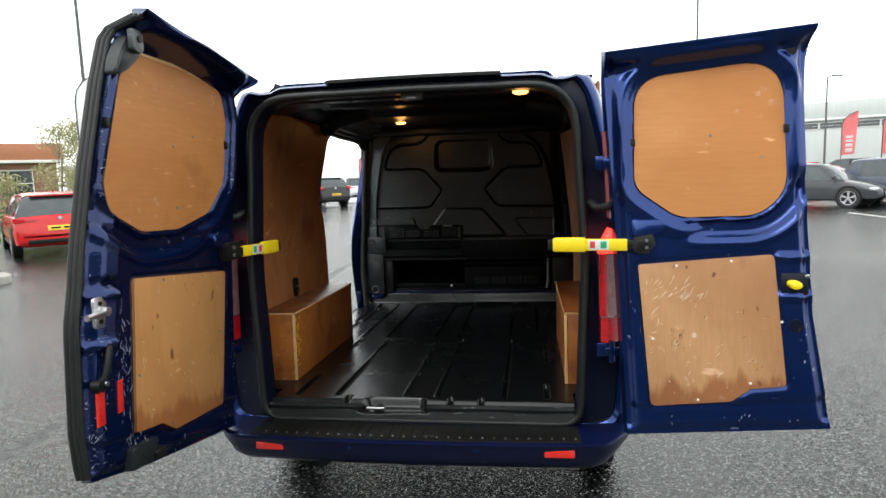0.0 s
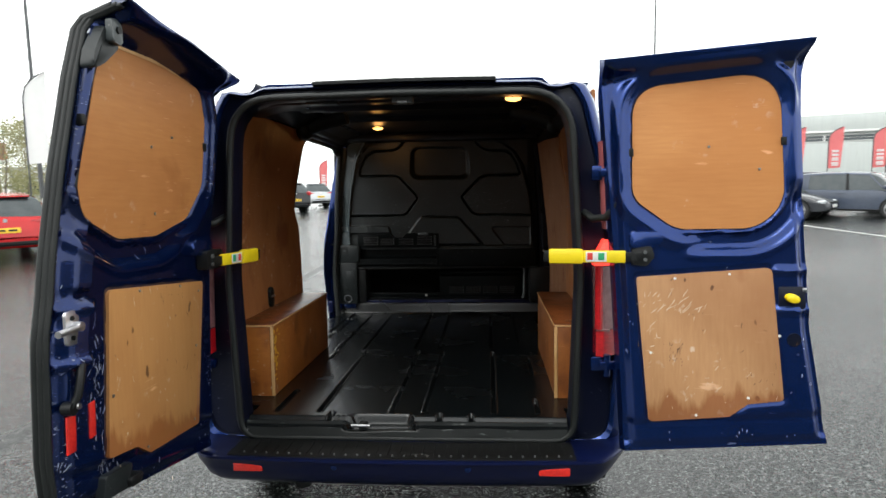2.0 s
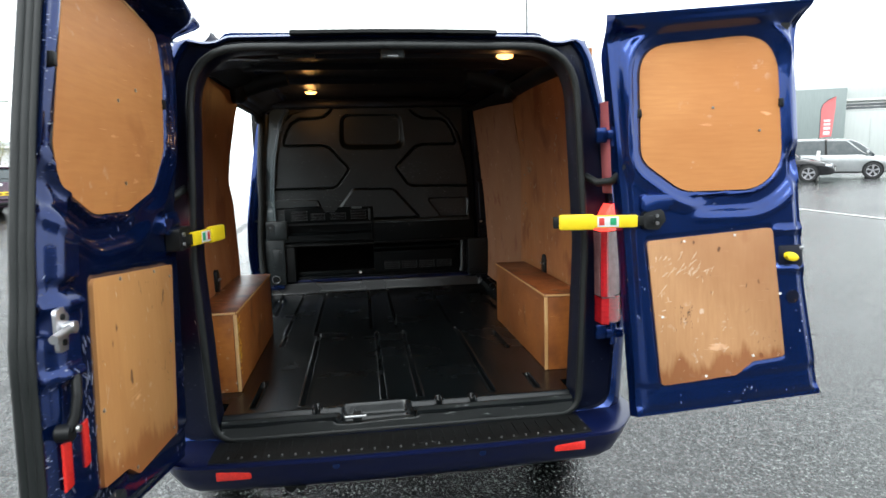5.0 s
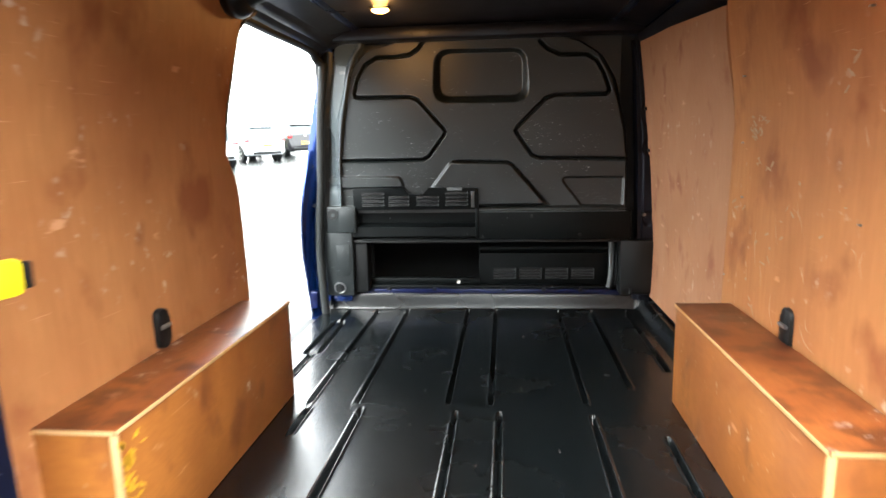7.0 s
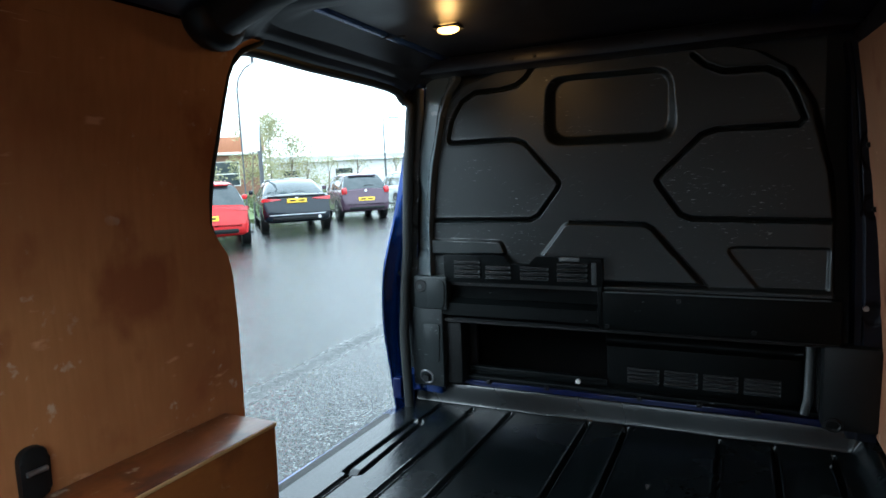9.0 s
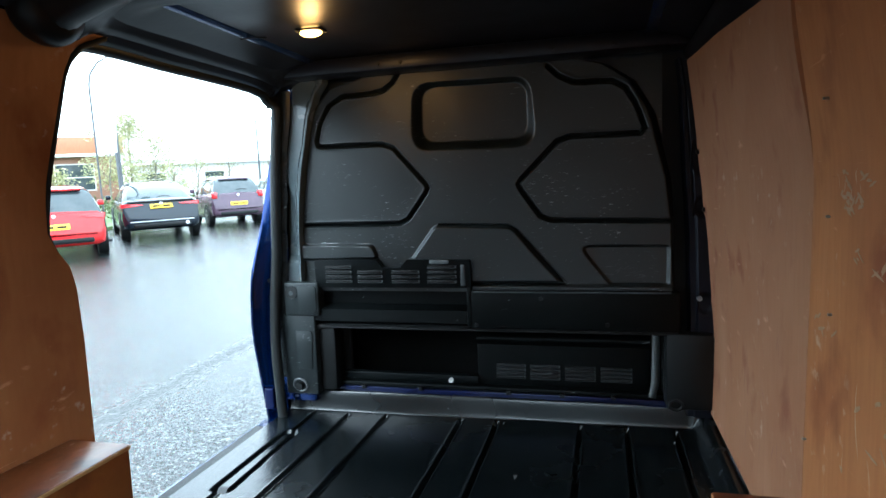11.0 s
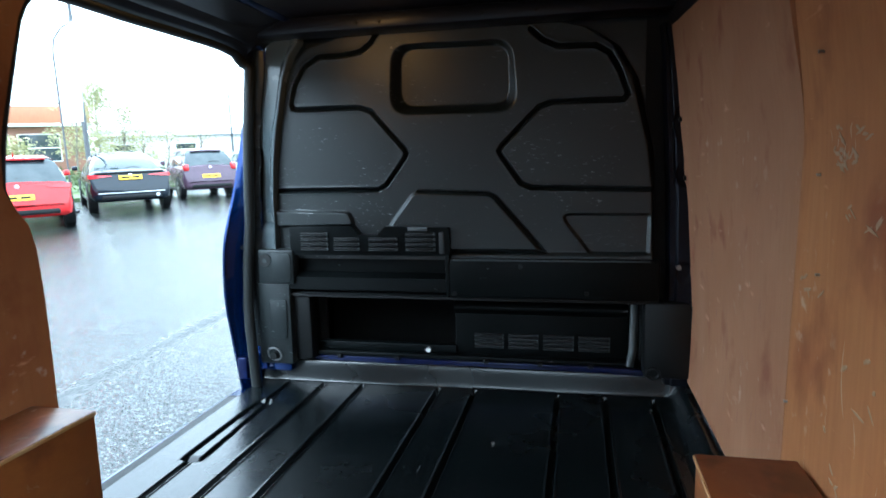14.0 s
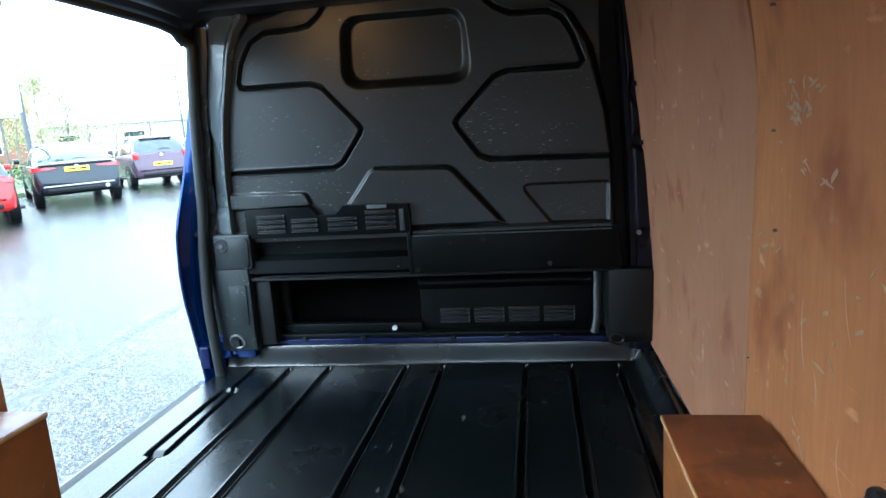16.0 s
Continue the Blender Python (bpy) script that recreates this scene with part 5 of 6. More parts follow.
tagged(part("knot_wear", slivers(bmesh.new(), left_blank, [(0.38, 1.20, 10, 0.08, 0.03, 0.025), (0.30, 0.93, 6, 0.05, 0.04, 0.03), (0.45, 0.95, 12, 0.35, 0.35, 0.03)], 8, 0.3), KNOT, ldoor), kind="stuff")
# right door fittings
part("release_knob", slabbed([(0.66 + 0.025 * math.cos(a) + 0.005 * math.sin(a), 1.142 + 0.0165 * math.sin(a) - 0.007 * math.cos(a)) for a in np.linspace(0, 2 * math.pi, 25)[:-1]], rp, 0.02, 0.052, bevel=0.008), YELLOW, rdoor, "yellow door release knob")
part("knob_recess", slabbed(rounded([(0.615, 1.185, 0.01), (0.71, 1.185, 0.01), (0.71, 1.10, 0.01), (0.615, 1.10, 0.01)]), rp, 0.0, 0.031, bevel=0.004), BLUE_WORN_SHADE, rdoor)
part("lock_pin", rodded(rp(0.70, 1.172, 0.026), rp(0.715, 1.172, 0.026), 0.008), STEEL, rdoor)
part("rubber_bung", rodded(rp(0.66, 2.03, 0.02), rp(0.66, 2.03, 0.034), 0.026, n=20), BLACK, rdoor)
part("strap_bracket", slabbed(rounded([(0.075, 1.33, 0.01), (0.15, 1.345, 0.015), (0.16, 1.30, 0.01), (0.13, 1.265, 0.01), (0.075, 1.27, 0.01)]), rp, 0.02, 0.055, bevel=0.008), BLACK, rdoor, "black check strap bracket with two bolts")
part("strap_mount", slabbed(rounded([(0.07, 1.40, 0.02), (0.20, 1.40, 0.03), (0.19, 1.34, 0.02), (0.07, 1.335, 0.01)]), rp, 0.015, 0.048, bevel=0.010), BLUE, rdoor)
for v in (1.29, 1.318):
    part("bracket_bolt", rodded(rp(0.125, v, 0.05), rp(0.125, v, 0.06), 0.007), STEEL, rdoor)
part("door_handle_hole", rodded(rp(0.668, 0.985, 0.015), rp(0.668, 0.985, 0.031), 0.026, n=20), BLUE_WORN_SHADE, rdoor)
# left door fittings
part("latch_cap", slabbed(rounded([(0.63, 2.06, 0.02), (0.69, 2.07, 0.02), (0.745, 1.985, 0.02), (0.765, 1.92, 0.02), (0.70, 1.955, 0.03), (0.63, 2.01, 0.02)]), lp, 0.01, 0.05, bevel=0.012), GREY_DARK, ldoor, "grey plastic upper latch cap")
part("latch_cap_block", slabbed(rounded([(0.640, 2.082, 0.01), (0.690, 2.092, 0.01), (0.690, 2.020, 0.01), (0.640, 2.015, 0.01)]), lp, 0.05, 0.072, bevel=0.006), GREY_MID, ldoor)
part("latch_bolt", rodded(lp(0.662, 2.058, 0.068), lp(0.662, 2.058, 0.078), 0.011), BLACK, ldoor)
part("raw_edge", slabbed([(0.07, 1.996), (0.36, 2.024), (0.63, 2.026), (0.63, 2.036), (0.35, 2.036), (0.065, 2.003)], lp, 0.004, 0.0195, bevel=0.001), PLY_EDGE, ldoor, "pale raw edge of the window blank")
part("latch_plate", slabbed(rounded([(0.872, 1.245, 0.014), (0.93, 1.245, 0.014), (0.93, 1.15, 0.014), (0.872, 1.15, 0.014)]), lp, 0.034, 0.042, bevel=0.002), CHROME, ldoor, "bright metal striker plate")
bm = rodded(lp(0.885, 1.20, 0.055), lp(0.985, 1.195, 0.06), 0.0095)
rod(bm, lp(0.895, 1.20, 0.035), lp(0.895, 1.20, 0.064), 0.014)
part("latch_pin", bm, CHROME, ldoor, "bright metal latch pin")
for v in (1.225, 1.17):
    part("plate_screw", rodded(lp(0.905, v, 0.040), lp(0.905, v, 0.046), 0.007), BLACK, ldoor)
bm = tube(bmesh.new(), [lp(0.872, 1.10, 0.03), lp(0.888, 1.085, 0.05), lp(0.905, 1.05, 0.056), lp(0.913, 1.01, 0.052), lp(0.928, 0.98, 0.042)], 0.011, 12)
rod(bm, lp(0.928, 0.978, 0.02), lp(0.928, 0.978, 0.05), 0.019, n=18)
part("pull_handle", bm, BLACK, ldoor, "black plastic inner pull handle")
part("handle_screw", rodded(lp(0.926, 0.985, 0.06), lp(0.926, 0.985, 0.066), 0.008), STEEL, ldoor)
part("edge_reflector", slabbed([(0.90, 0.955), (0.935, 0.955), (0.94, 0.85), (0.905, 0.85)], lp, 0.027, 0.033, bevel=0.002), RED_REFLEX, ldoor, "red reflective strip")
part("edge_reflector", slabbed([(0.815, 0.965), (0.84, 0.962), (0.844, 0.86), (0.819, 0.862)], lp, 0.027, 0.033, bevel=0.002), RED_REFLEX, ldoor, "red reflective strip")
part("lower_latch", slabbed(rounded([(0.66, 0.715, 0.01), (0.80, 0.725, 0.01), (0.82, 0.655, 0.01), (0.70, 0.645, 0.01)]), lp, 0.015, 0.042, bevel=0.006), GREY_DARK, ldoor, "dark grey scuffed lower latch housing")
part("lower_latch_hook", slabbed(rounded([(0.63, 0.672, 0.008), (0.70, 0.676, 0.008), (0.70, 0.645, 0.008), (0.64, 0.64, 0.008)]), lp, 0.02, 0.055, bevel=0.006), BLACK, ldoor)
part("strap_bracket", slabbed(rounded([(0.02, 1.345, 0.01), (0.16, 1.345, 0.01), (0.16, 1.27, 0.01), (0.02, 1.27, 0.01)]), lp, 0.03, 0.075, bevel=0.008), BLACK, ldoor, "black check strap bracket with two bolts")
part("strap_mount", slabbed(rounded([(0.07, 1.40, 0.02), (0.23, 1.39, 0.03), (0.22, 1.33, 0.02), (0.07, 1.335, 0.01)]), lp, 0.015, 0.055, bevel=0.012), BLUE, ldoor)
for v in (1.29, 1.322):
    part("bracket_bolt", rodded(lp(0.12, v, 0.072), lp(0.12, v, 0.082), 0.008), STEEL, ldoor)

# ---- roof lamps and fittings ----
for x, y, z, wide, watts in ((-0.433, 1.981, 2.062, 0.038, 0.75), (0.489, 0.203, 1.975, 0.036, 0.45)):
    lamp = tagged(new("ceiling_lamp"), "small lit warm ceiling lamp")
    lamp.parent = van
    part("lamp_rim", boxed(x - wide - 0.006, x + wide + 0.006, y - 0.03, y + 0.03, z + 0.004, min(2.07, z + 0.05), bevel=0.005), BLACK, lamp)
    bm = bmesh.new()
    bmesh.ops.create_uvsphere(bm, u_segments=24, v_segments=12, radius=1.0, matrix=Matrix.LocRotScale((x, y, z), None, (wide, 0.026, 0.014)))
    part("lamp_lens", bm, GLOW, lamp, "glowing warm lens")
    bulb = new("bulb", bpy.data.lights.new("bulb", "POINT"))
    bulb.data.energy, bulb.data.color, bulb.data.shadow_soft_size = watts, (1.0, 0.48, 0.14), 0.03
    bulb.parent, bulb.location = van, (x, y, z - 0.075)
part("upper_striker", boxed(-0.03, 0.06, 0.03, 0.075, 1.94, 1.972, bevel=0.006), GREY_TRIM, van, "grey upper latch striker under the roof edge")
part("upper_striker_bar", rodded((-0.005, 0.028, 1.945), (0.035, 0.028, 1.945), 0.008), STEEL, van)
part("roof_grille", boxed(-0.42, -0.28, 0.10, 0.15, 1.958, 1.972, bevel=0.004), GREY_DARK, van)
for y in (0.98, 1.52):
    for x in (0.46, -0.02):
        part("roof_bolt", rodded((x, y, 2.046), (x, y, 2.058), 0.010), STEEL, van)
wheel = tagged(new("wheel"), "rear wheel with black tyre")
for s in (-1, 1):
    for y in (0.86,):
        w = tagged(new("wheel"), "rear wheel with black tyre") if s > 0 else wheel
        w.parent = van
        gz = y * math.tan(radians(RAKE)) + 0.325
        bm = bmesh.new()
        loft(bm, [[(s * xx, y + r * math.cos(a), gz + r * math.sin(a)) for a in np.linspace(0, 2 * math.pi, 37)[:-1]] for xx, r in ((0.77, 0.22), (0.775, 0.30), (0.80, 0.325), (0.945, 0.325), (0.97, 0.30), (0.975, 0.22))], cap=True)
        part("tyre", bm, RUBBER, w)
        part("rim", rodded((s * 0.968, y, gz), (s * 0.978, y, gz), 0.215, n=30), STEEL, w)


# ---- wheel arch boxes ----
def arch_box(s, y0, y1, label):
    thing_ob = thing("wheel_arch_box", label, "plywood box", VAN, "wheel arch boxes")
    top, x_in, x_out = 0.938, 0.682, 0.862
    def panel(name, x0, x1, ya, yb, z0, z1, material, more=""):
        return part(name, boxed(s * x0, s * x1, ya, yb, z0, z1, bevel=0.002), material, thing_ob, more)
    panel("side_board", x_in, x_in + 0.012, y0 + 0.001, y1, FLOOR + 0.002, top - 0.0125, PLY_BOX)
    panel("lid_board", x_in - 0.003, x_out, y0 - 0.002, y1 + 0.002, top - 0.012, top, PLY_TOP, "dark varnished lid board")
    panel("end_board", x_in + 0.0125, x_out, y0, y0 + 0.012, FLOOR + 0.002, top - 0.0125, PLY_BOX)
    panel("end_board", x_in + 0.0125, x_out, y1 - 0.012, y1, FLOOR + 0.002, top - 0.0125, PLY_BOX)
    panel("raw_edge", x_in - 0.0045, x_in + 0.011, y0 - 0.0035, y0 + 0.008, FLOOR + 0.004, top - 0.013, PLY_EDGE, "pale raw plywood edge")
    part("raw_edge", boxed(s * (x_in - 0.0055), s * (x_in - 0.0025), y0, y1, top - 0.011, top - 0.002, bevel=0.001), PLY_EDGE, thing_ob)
    part("raw_edge", boxed(s * x_in, s * x_out, y0 - 0.0045, y0 - 0.0015, top - 0.011, top - 0.002, bevel=0.001), PLY_EDGE, thing_ob)
    return thing_ob


left_box = arch_box(-1, 0.30, 1.325, "varnished plywood wheel arch box with yellow paint scrapes")
arch_box(1, 0.30, 1.325, "varnished plywood wheel arch box on the load floor")
rng = random.Random(8)
for k in range(40):  # smears gathered in two patches beside the rear edge, few elsewhere
    z = rng.gauss(0.865, 0.018) if k < 15 else rng.gauss(0.775, 0.03) if k < 32 else rng.uniform(0.62, 0.90)
    y, h = 0.303 + abs(rng.gauss(0, 0.035 if k < 32 else 0.012)), rng.uniform(0.003, 0.012)
    wide, slant = rng.uniform(0.004, 0.017), rng.uniform(-1.0, 1.0)
    pts = [(y + wide * math.cos(a) * rng.uniform(0.4, 1.3) + slant * h * math.sin(a), z + h * math.sin(a) * rng.uniform(0.5, 1.3)) for a in np.linspace(0, 6.28, 12)[:-1]]
    deep = 0.0 if y > 0.33 else 0.005
    part("paint_scrape", slabbed(pts, lambda u, v, w: (-w, u, v), 0.6815 - deep, 0.6805 - deep), PAINT_CHIP, left_box)
# ---- ground ----
def asphalt():
    """Wet rolled asphalt: pale and dark chippings, broad damp patches, gloss that varies."""
    m = bpy.data.materials.new("wet_asphalt")
    m.use_nodes = True
    n, l = m.node_tree.nodes, m.node_tree.links
    b = n["Principled BSDF"]
    tc = n.new("ShaderNodeTexCoord")

    def tex(kind, scale, detail=3.0):
        t = n.new(kind)
        t.inputs["Scale"].default_value = scale
        if kind == "ShaderNodeTexNoise":
            t.inputs["Detail"].default_value = detail
        l.new(tc.outputs["Object"], t.inputs["Vector"])
        return t

    def ranged(value, a, c, lo=0.0, hi=1.0):
        r = n.new("ShaderNodeMapRange")
        for key, v in (("From Min", a), ("From Max", c), ("To Min", lo), ("To Max", hi)):
            r.inputs[key].default_value = v
        l.new(value, r.inputs["Value"])
        return r.outputs["Result"]

    def mixed(a, c, f):
        x = n.new("ShaderNodeMix")
        x.data_type = "RGBA"
        for key, v in (("A", a), ("B", c)):
            if isinstance(v, tuple):
                x.inputs[key].default_value = (*v, 1)
            else:
                l.new(v, x.inputs[key])
        l.new(f, x.inputs["Factor"])
        return x.outputs["Result"]

    stones = tex("ShaderNodeTexVoronoi", 86.0)
    grit = tex("ShaderNodeTexNoise", 160.0)
    broad = tex("ShaderNodeTexNoise", 0.55, 2.0)
    mid = tex("ShaderNodeTexNoise", 6.0, 6.0)
    colour = mixed((0.003, 0.0038, 0.0036), (0.21, 0.235, 0.215), ranged(stones.outputs["Color"], 0.62, 0.96))
    colour = mixed(colour, (0.003, 0.0040, 0.0037), ranged(stones.outputs["Distance"], 0.32, 0.58, 0.0, 0.95))
    colour = mixed(colour, (0.016, 0.018, 0.017), ranged(mid.outputs["Fac"], 0.40, 0.75, 0.0, 0.25))
    colour = mixed(colour, (0.024, 0.027, 0.026), ranged(broad.outputs["Fac"], 0.45, 0.7, 0.0, 0.3))
    # a rough dark joint between two lanes of tarmac, beside the van
    across = n.new("ShaderNodeVectorMath")
    across.operation = "DOT_PRODUCT"
    across.inputs[1].default_value = (1.0, 0.01, 0.0)
    l.new(tc.outputs["Object"], across.inputs[0])
    wander = n.new("ShaderNodeMath")
    wander.operation = "MULTIPLY_ADD"
    wander.inputs[1].default_value = 0.34
    l.new(tex("ShaderNodeTexNoise", 11.0, 9.0).outputs["Fac"], wander.inputs[0])
    l.new(across.outputs["Value"], wander.inputs[2])
    off = n.new("ShaderNodeMath")
    off.operation = "ADD"
    off.inputs[1].default_value = 2.66 - 0.17
    l.new(wander.outputs[0], off.inputs[0])
    away_from = n.new("ShaderNodeMath")
    away_from.operation = "ABSOLUTE"
    l.new(off.outputs[0], away_from.inputs[0])
    joint = ranged(away_from.outputs[0], 0.02, 0.15, 0.85, 0.0)
    colour = mixed(colour, (0.012, 0.0135, 0.013), joint)
    l.new(ranged(stones.outputs["Color"], 0.35, 0.9, 0.35, 1.0), b.inputs["Specular IOR Level"])
    l.new(colour, b.inputs["Base Color"])
    gloss = n.new("ShaderNodeMath")
    gloss.operation = "MULTIPLY_ADD"
    gloss.inputs[1].default_value = 0.35
    l.new(joint, gloss.inputs[0])
    l.new(ranged(broad.outputs["Fac"], 0.35, 0.65, 0.11, 0.20), gloss.inputs[2])
    l.new(gloss.outputs[0], b.inputs["Roughness"])
    height = n.new("ShaderNodeMath")
    height.operation = "ADD"
    l.new(ranged(stones.outputs["Distance"], 0.0, 0.7, 1.0, 0.0), height.inputs[0])
    l.new(ranged(grit.outputs["Fac"], 0.2, 0.8, 0.0, 0.5), height.inputs[1])
    bp = n.new("ShaderNodeBump")
    bp.inputs["Strength"].default_value, bp.inputs["Distance"].default_value = 0.6, 0.0045
    l.new(height.outputs[0], bp.inputs["Height"])
    l.new(bp.outputs["Normal"], b.inputs["Normal"])
    return m


ASPHALT = asphalt()
gs = np.concatenate([-np.geomspace(800, 14, 12), np.linspace(-12, 12, 41), np.geomspace(14, 800, 12)])
ground = sheet("ground", gs, gs, lambda U, V: (U, V, 0 * U ), ASPHALT, None, "wet grey asphalt of a car park, glossy with rain")
tagged(ground, category="ground", kind="structure")


# ---- parked cars ----
def paint(name, c, metal=0.0):
    return mat(name, c, 0.25, metal, 0.5, spec=0.25, second=tuple(k * 0.8 for k in c), scale=4, amount=0.3, bump=0.01, bump_scale=200)


CAR_GLASS = mat("dark_car_glass", (0.02, 0.032, 0.036), 0.06, 0.0, 0.25, spec=0.6, second=(0.05, 0.06, 0.065), scale=3, amount=0.3)
TYRE = mat("tyre_rubber", (0.015, 0.015, 0.016), 0.6, second=(0.03, 0.03, 0.03), scale=20, bump=0.1, bump_scale=90)
ALLOY = mat("alloy_wheel", (0.5, 0.5, 0.52), 0.3, 0.8, second=(0.35, 0.35, 0.37), scale=20)
PLATE_Y = mat("yellow_number_plate", (0.85, 0.55, 0.02), 0.4, second=(0.75, 0.48, 0.02), scale=20)
HEADLAMP = mat("headlamp_glass", (0.65, 0.68, 0.7), 0.1, 0.2, 0.8, second=(0.35, 0.37, 0.4), scale=14)


def car(label, place, colour, L, W, H, style, belt=0.93, r=0.32, extras=(), group="parked cars"):
    """A parked car; y runs from its tail to its nose, its wheels stand on z = 0."""
    ob = thing("car", label, "car", place, group)
    w = W / 2
    # the lower body: stations of (y, half width, underside, top)
    tail = belt + 0.02 if style != "saloon" else belt + 0.06
    st = [(0.0, 0.80, 0.40, 0.60), (0.02, 0.88, 0.34, 0.66), (0.06, 0.93, 0.30, 0.80), (0.10, 0.955, 0.28, tail - 0.05), (0.22, 0.975, 0.26, tail), (0.7, 1.0, 0.24, belt + 0.015), (L * 0.45, 1.0, 0.22, belt - 0.01),
          (L - 1.45, 1.0, 0.22, belt), (L - 1.05, 0.99, 0.24, belt - 0.04), (L - 0.55, 0.96, 0.25, belt - 0.14), (L - 0.2, 0.90, 0.27, belt - 0.25), (L - 0.06, 0.82, 0.32, belt - 0.33), (L, 0.70, 0.38, 0.56)]
    loops = []
    for y, k, zb, zt in st:
        x = w * k
        m = zb + (zt - zb) * 0.5
        half = [(0, zb), (x * 0.84, zb), (x * 0.965, zb + 0.08 * (zt - zb)), (x, m - 0.05), (x * 0.985, m + 0.12 * (zt - zb)), (x * 0.995, zt - 0.12), (x * 0.95, zt - 0.035), (x * 0.86, zt), (0, zt + 0.03)]
        loops.append([(px, y, pz) for px, pz in half] + [(-px, y, pz) for px, pz in half[-2:0:-1]])
    part("body", loft(bmesh.new(), loops, cap=True), colour, ob)
    # the glasshouse: (y at the belt behind, roof behind, roof before, belt before)
    yb, yr, yf, yc = {"hatch": (0.16, 0.62, L * 0.56, L - 1.05), "saloon": (0.62, 1.75, L * 0.55, L - 1.20), "estate": (0.18, 0.55, L * 0.60, L - 1.2), "mpv": (0.12, 0.45, L * 0.60, L - 0.85), "suv": (0.15, 0.6, L * 0.58, L - 1.1)}[style]
    zr, wr = H - 0.03, w * {"mpv": 0.76, "suv": 0.72}.get(style, 0.66)

    def section(y, grow):
        """The glasshouse at y: base and top half widths and the top's height."""
        if y < yr:
            t = (y - yb) / (yr - yb)
        elif y > yf:
            t = (yc - y) / (yc - yf)
        else:
            t = 1.0
        t = max(0.0, min(1.0, t))
        crown = 0.035 * math.sin(math.pi * max(0, min(1, (y - yr) / (yf - yr)))) if yr < y < yf else 0
        z = belt - 0.02 + (zr - belt + 0.02) * math.sin(t * math.pi / 2) ** 0.9 + crown
        wt = w * 0.90 + (wr - w * 0.90) * t
        return w * 0.90 + grow, wt + grow, z + grow

    ys = sorted(set([yb + (yr - yb) * k / 6 for k in range(7)] + [yr + (yf - yr) * k / 6 for k in range(7)] + [yf + (yc - yf) * k / 6 for k in range(7)]))
    loops = []
    for y in ys:
        b, t, z = section(y, 0)
        half = [(b, belt - 0.06), ((b + t) / 2 + 0.012, (belt + z) / 2), (t, z - 0.045 * min(1, (z - belt + 0.05) * 4)), (t * 0.86, z), (0, z + 0.012)]
        loops.append([(px, y, pz) for px, pz in half] + [(-px, y, pz) for px, pz in half[-2::-1]])
    part("window_glass", loft(bmesh.new(), loops, False), CAR_GLASS, ob, "dark tinted car windows")
    loops = []
    for y in [yr - 0.06 + (yf + 0.05 - yr + 0.06) * k / 12 for k in range(13)]:
        b, t, z = section(y, 0.008)
        half = [(t + 0.012, z - 0.09), (t + 0.006, z - 0.045), (t * 0.86, z), (0, z + 0.012)]
        loops.append([(px, y, pz) for px, pz in half] + [(-px, y, pz) for px, pz in half[-2::-1]])
    part("roof", loft(bmesh.new(), loops, False), colour, ob)

    def pillar_strip(name, base, top, s, wide_b, wide_t, m):
        rows = []
        for k in range(6):
            t = k / 5
            y, dy = base + (top - base) * t, (wide_b + (wide_t - wide_b) * t) / 2
            row = []
            for q in (-dy, dy):
                b, tt, z = section(min(max(y + q, yb + 0.02), yc - 0.02), 0.0)
                lift = belt - 0.06 + (z - 0.03 - belt + 0.06) * t
                x = b + (tt - b) * t + 0.016 + 0.012 * math.sin(math.pi * t)
                row.append((s * x, y + q, lift))
            rows.append(row)
        part(name, loft(bmesh.new(), rows, False), m, ob)

    for s in (-1, 1):
        pillar_strip("rear_pillar", yb + 0.30, yr + 0.12, s, 0.46 if style != "saloon" else 0.34, 0.20, colour)
        pillar_strip("middle_pillar", L * 0.46, L * 0.45, s, 0.09, 0.08, BLACK)
        pillar_strip("front_pillar", yc - 0.10, yf + 0.02, s, 0.12, 0.09, colour)
        mirror = boxed(s * (w + 0.02), s * (w + 0.16), yc - 0.30, yc - 0.20, belt + 0.02, belt + 0.15, bevel=0.03)
        part("mirror", mirror, colour, ob)
        lampz = belt - 0.06
        if L < 3.8 or style == "suv":
            part("tail_lamp", boxed(s * w * 0.76, s * w * 0.96, 0.03, 0.24, lampz - 0.08, lampz + 0.13, bevel=0.04), LAMP_RED, ob, "red tail lamp")
        else:  # a slim wedge that wraps round the corner
            inner = 0.44 if style == "saloon" else 0.50
            loops = []
            for k, y, low, high in ((inner, 0.066, -0.012, 0.012), (0.70, 0.066, -0.035, 0.03), (0.90, 0.072, -0.05, 0.04), (0.965, 0.11, -0.055, 0.045), (0.992, 0.22, -0.045, 0.045), (1.0, 0.46, 0.0, 0.03)):
                x = s * w * k
                loops.append([(x, y + 0.03, lampz + low), (x + s * 0.006, y - 0.012, lampz + low), (x + s * 0.006, y - 0.006, lampz + high), (x, y + 0.05, lampz + high)])
            part("tail_lamp", loft(bmesh.new(), loops, cap=True), LAMP_RED, ob, "slim red tail lamp")
        part("headlamp", boxed(s * (w * 0.56), s * (w * 0.90), L - 0.42, L - 0.09, belt - 0.36, belt - 0.25, bevel=0.04), HEADLAMP, ob, "clear headlamp")
        part("side_trim", boxed(s * w * 0.90, s * (w * 0.985), 0.75, L - 0.9, 0.235, 0.30, bevel=0.02), BLACK, ob)
        part("door_handle", boxed(s * (w - 0.01), s * (w + 0.015), L * 0.40, L * 0.40 + 0.18, belt - 0.15, belt - 0.12, bevel=0.008), colour, ob)
        for y in (0.78, L - 0.88):
            arch = rodded((s * (w * 0.80), y, r + 0.02), (s * (w + 0.004), y, r + 0.02), r * 1.14, n=32)
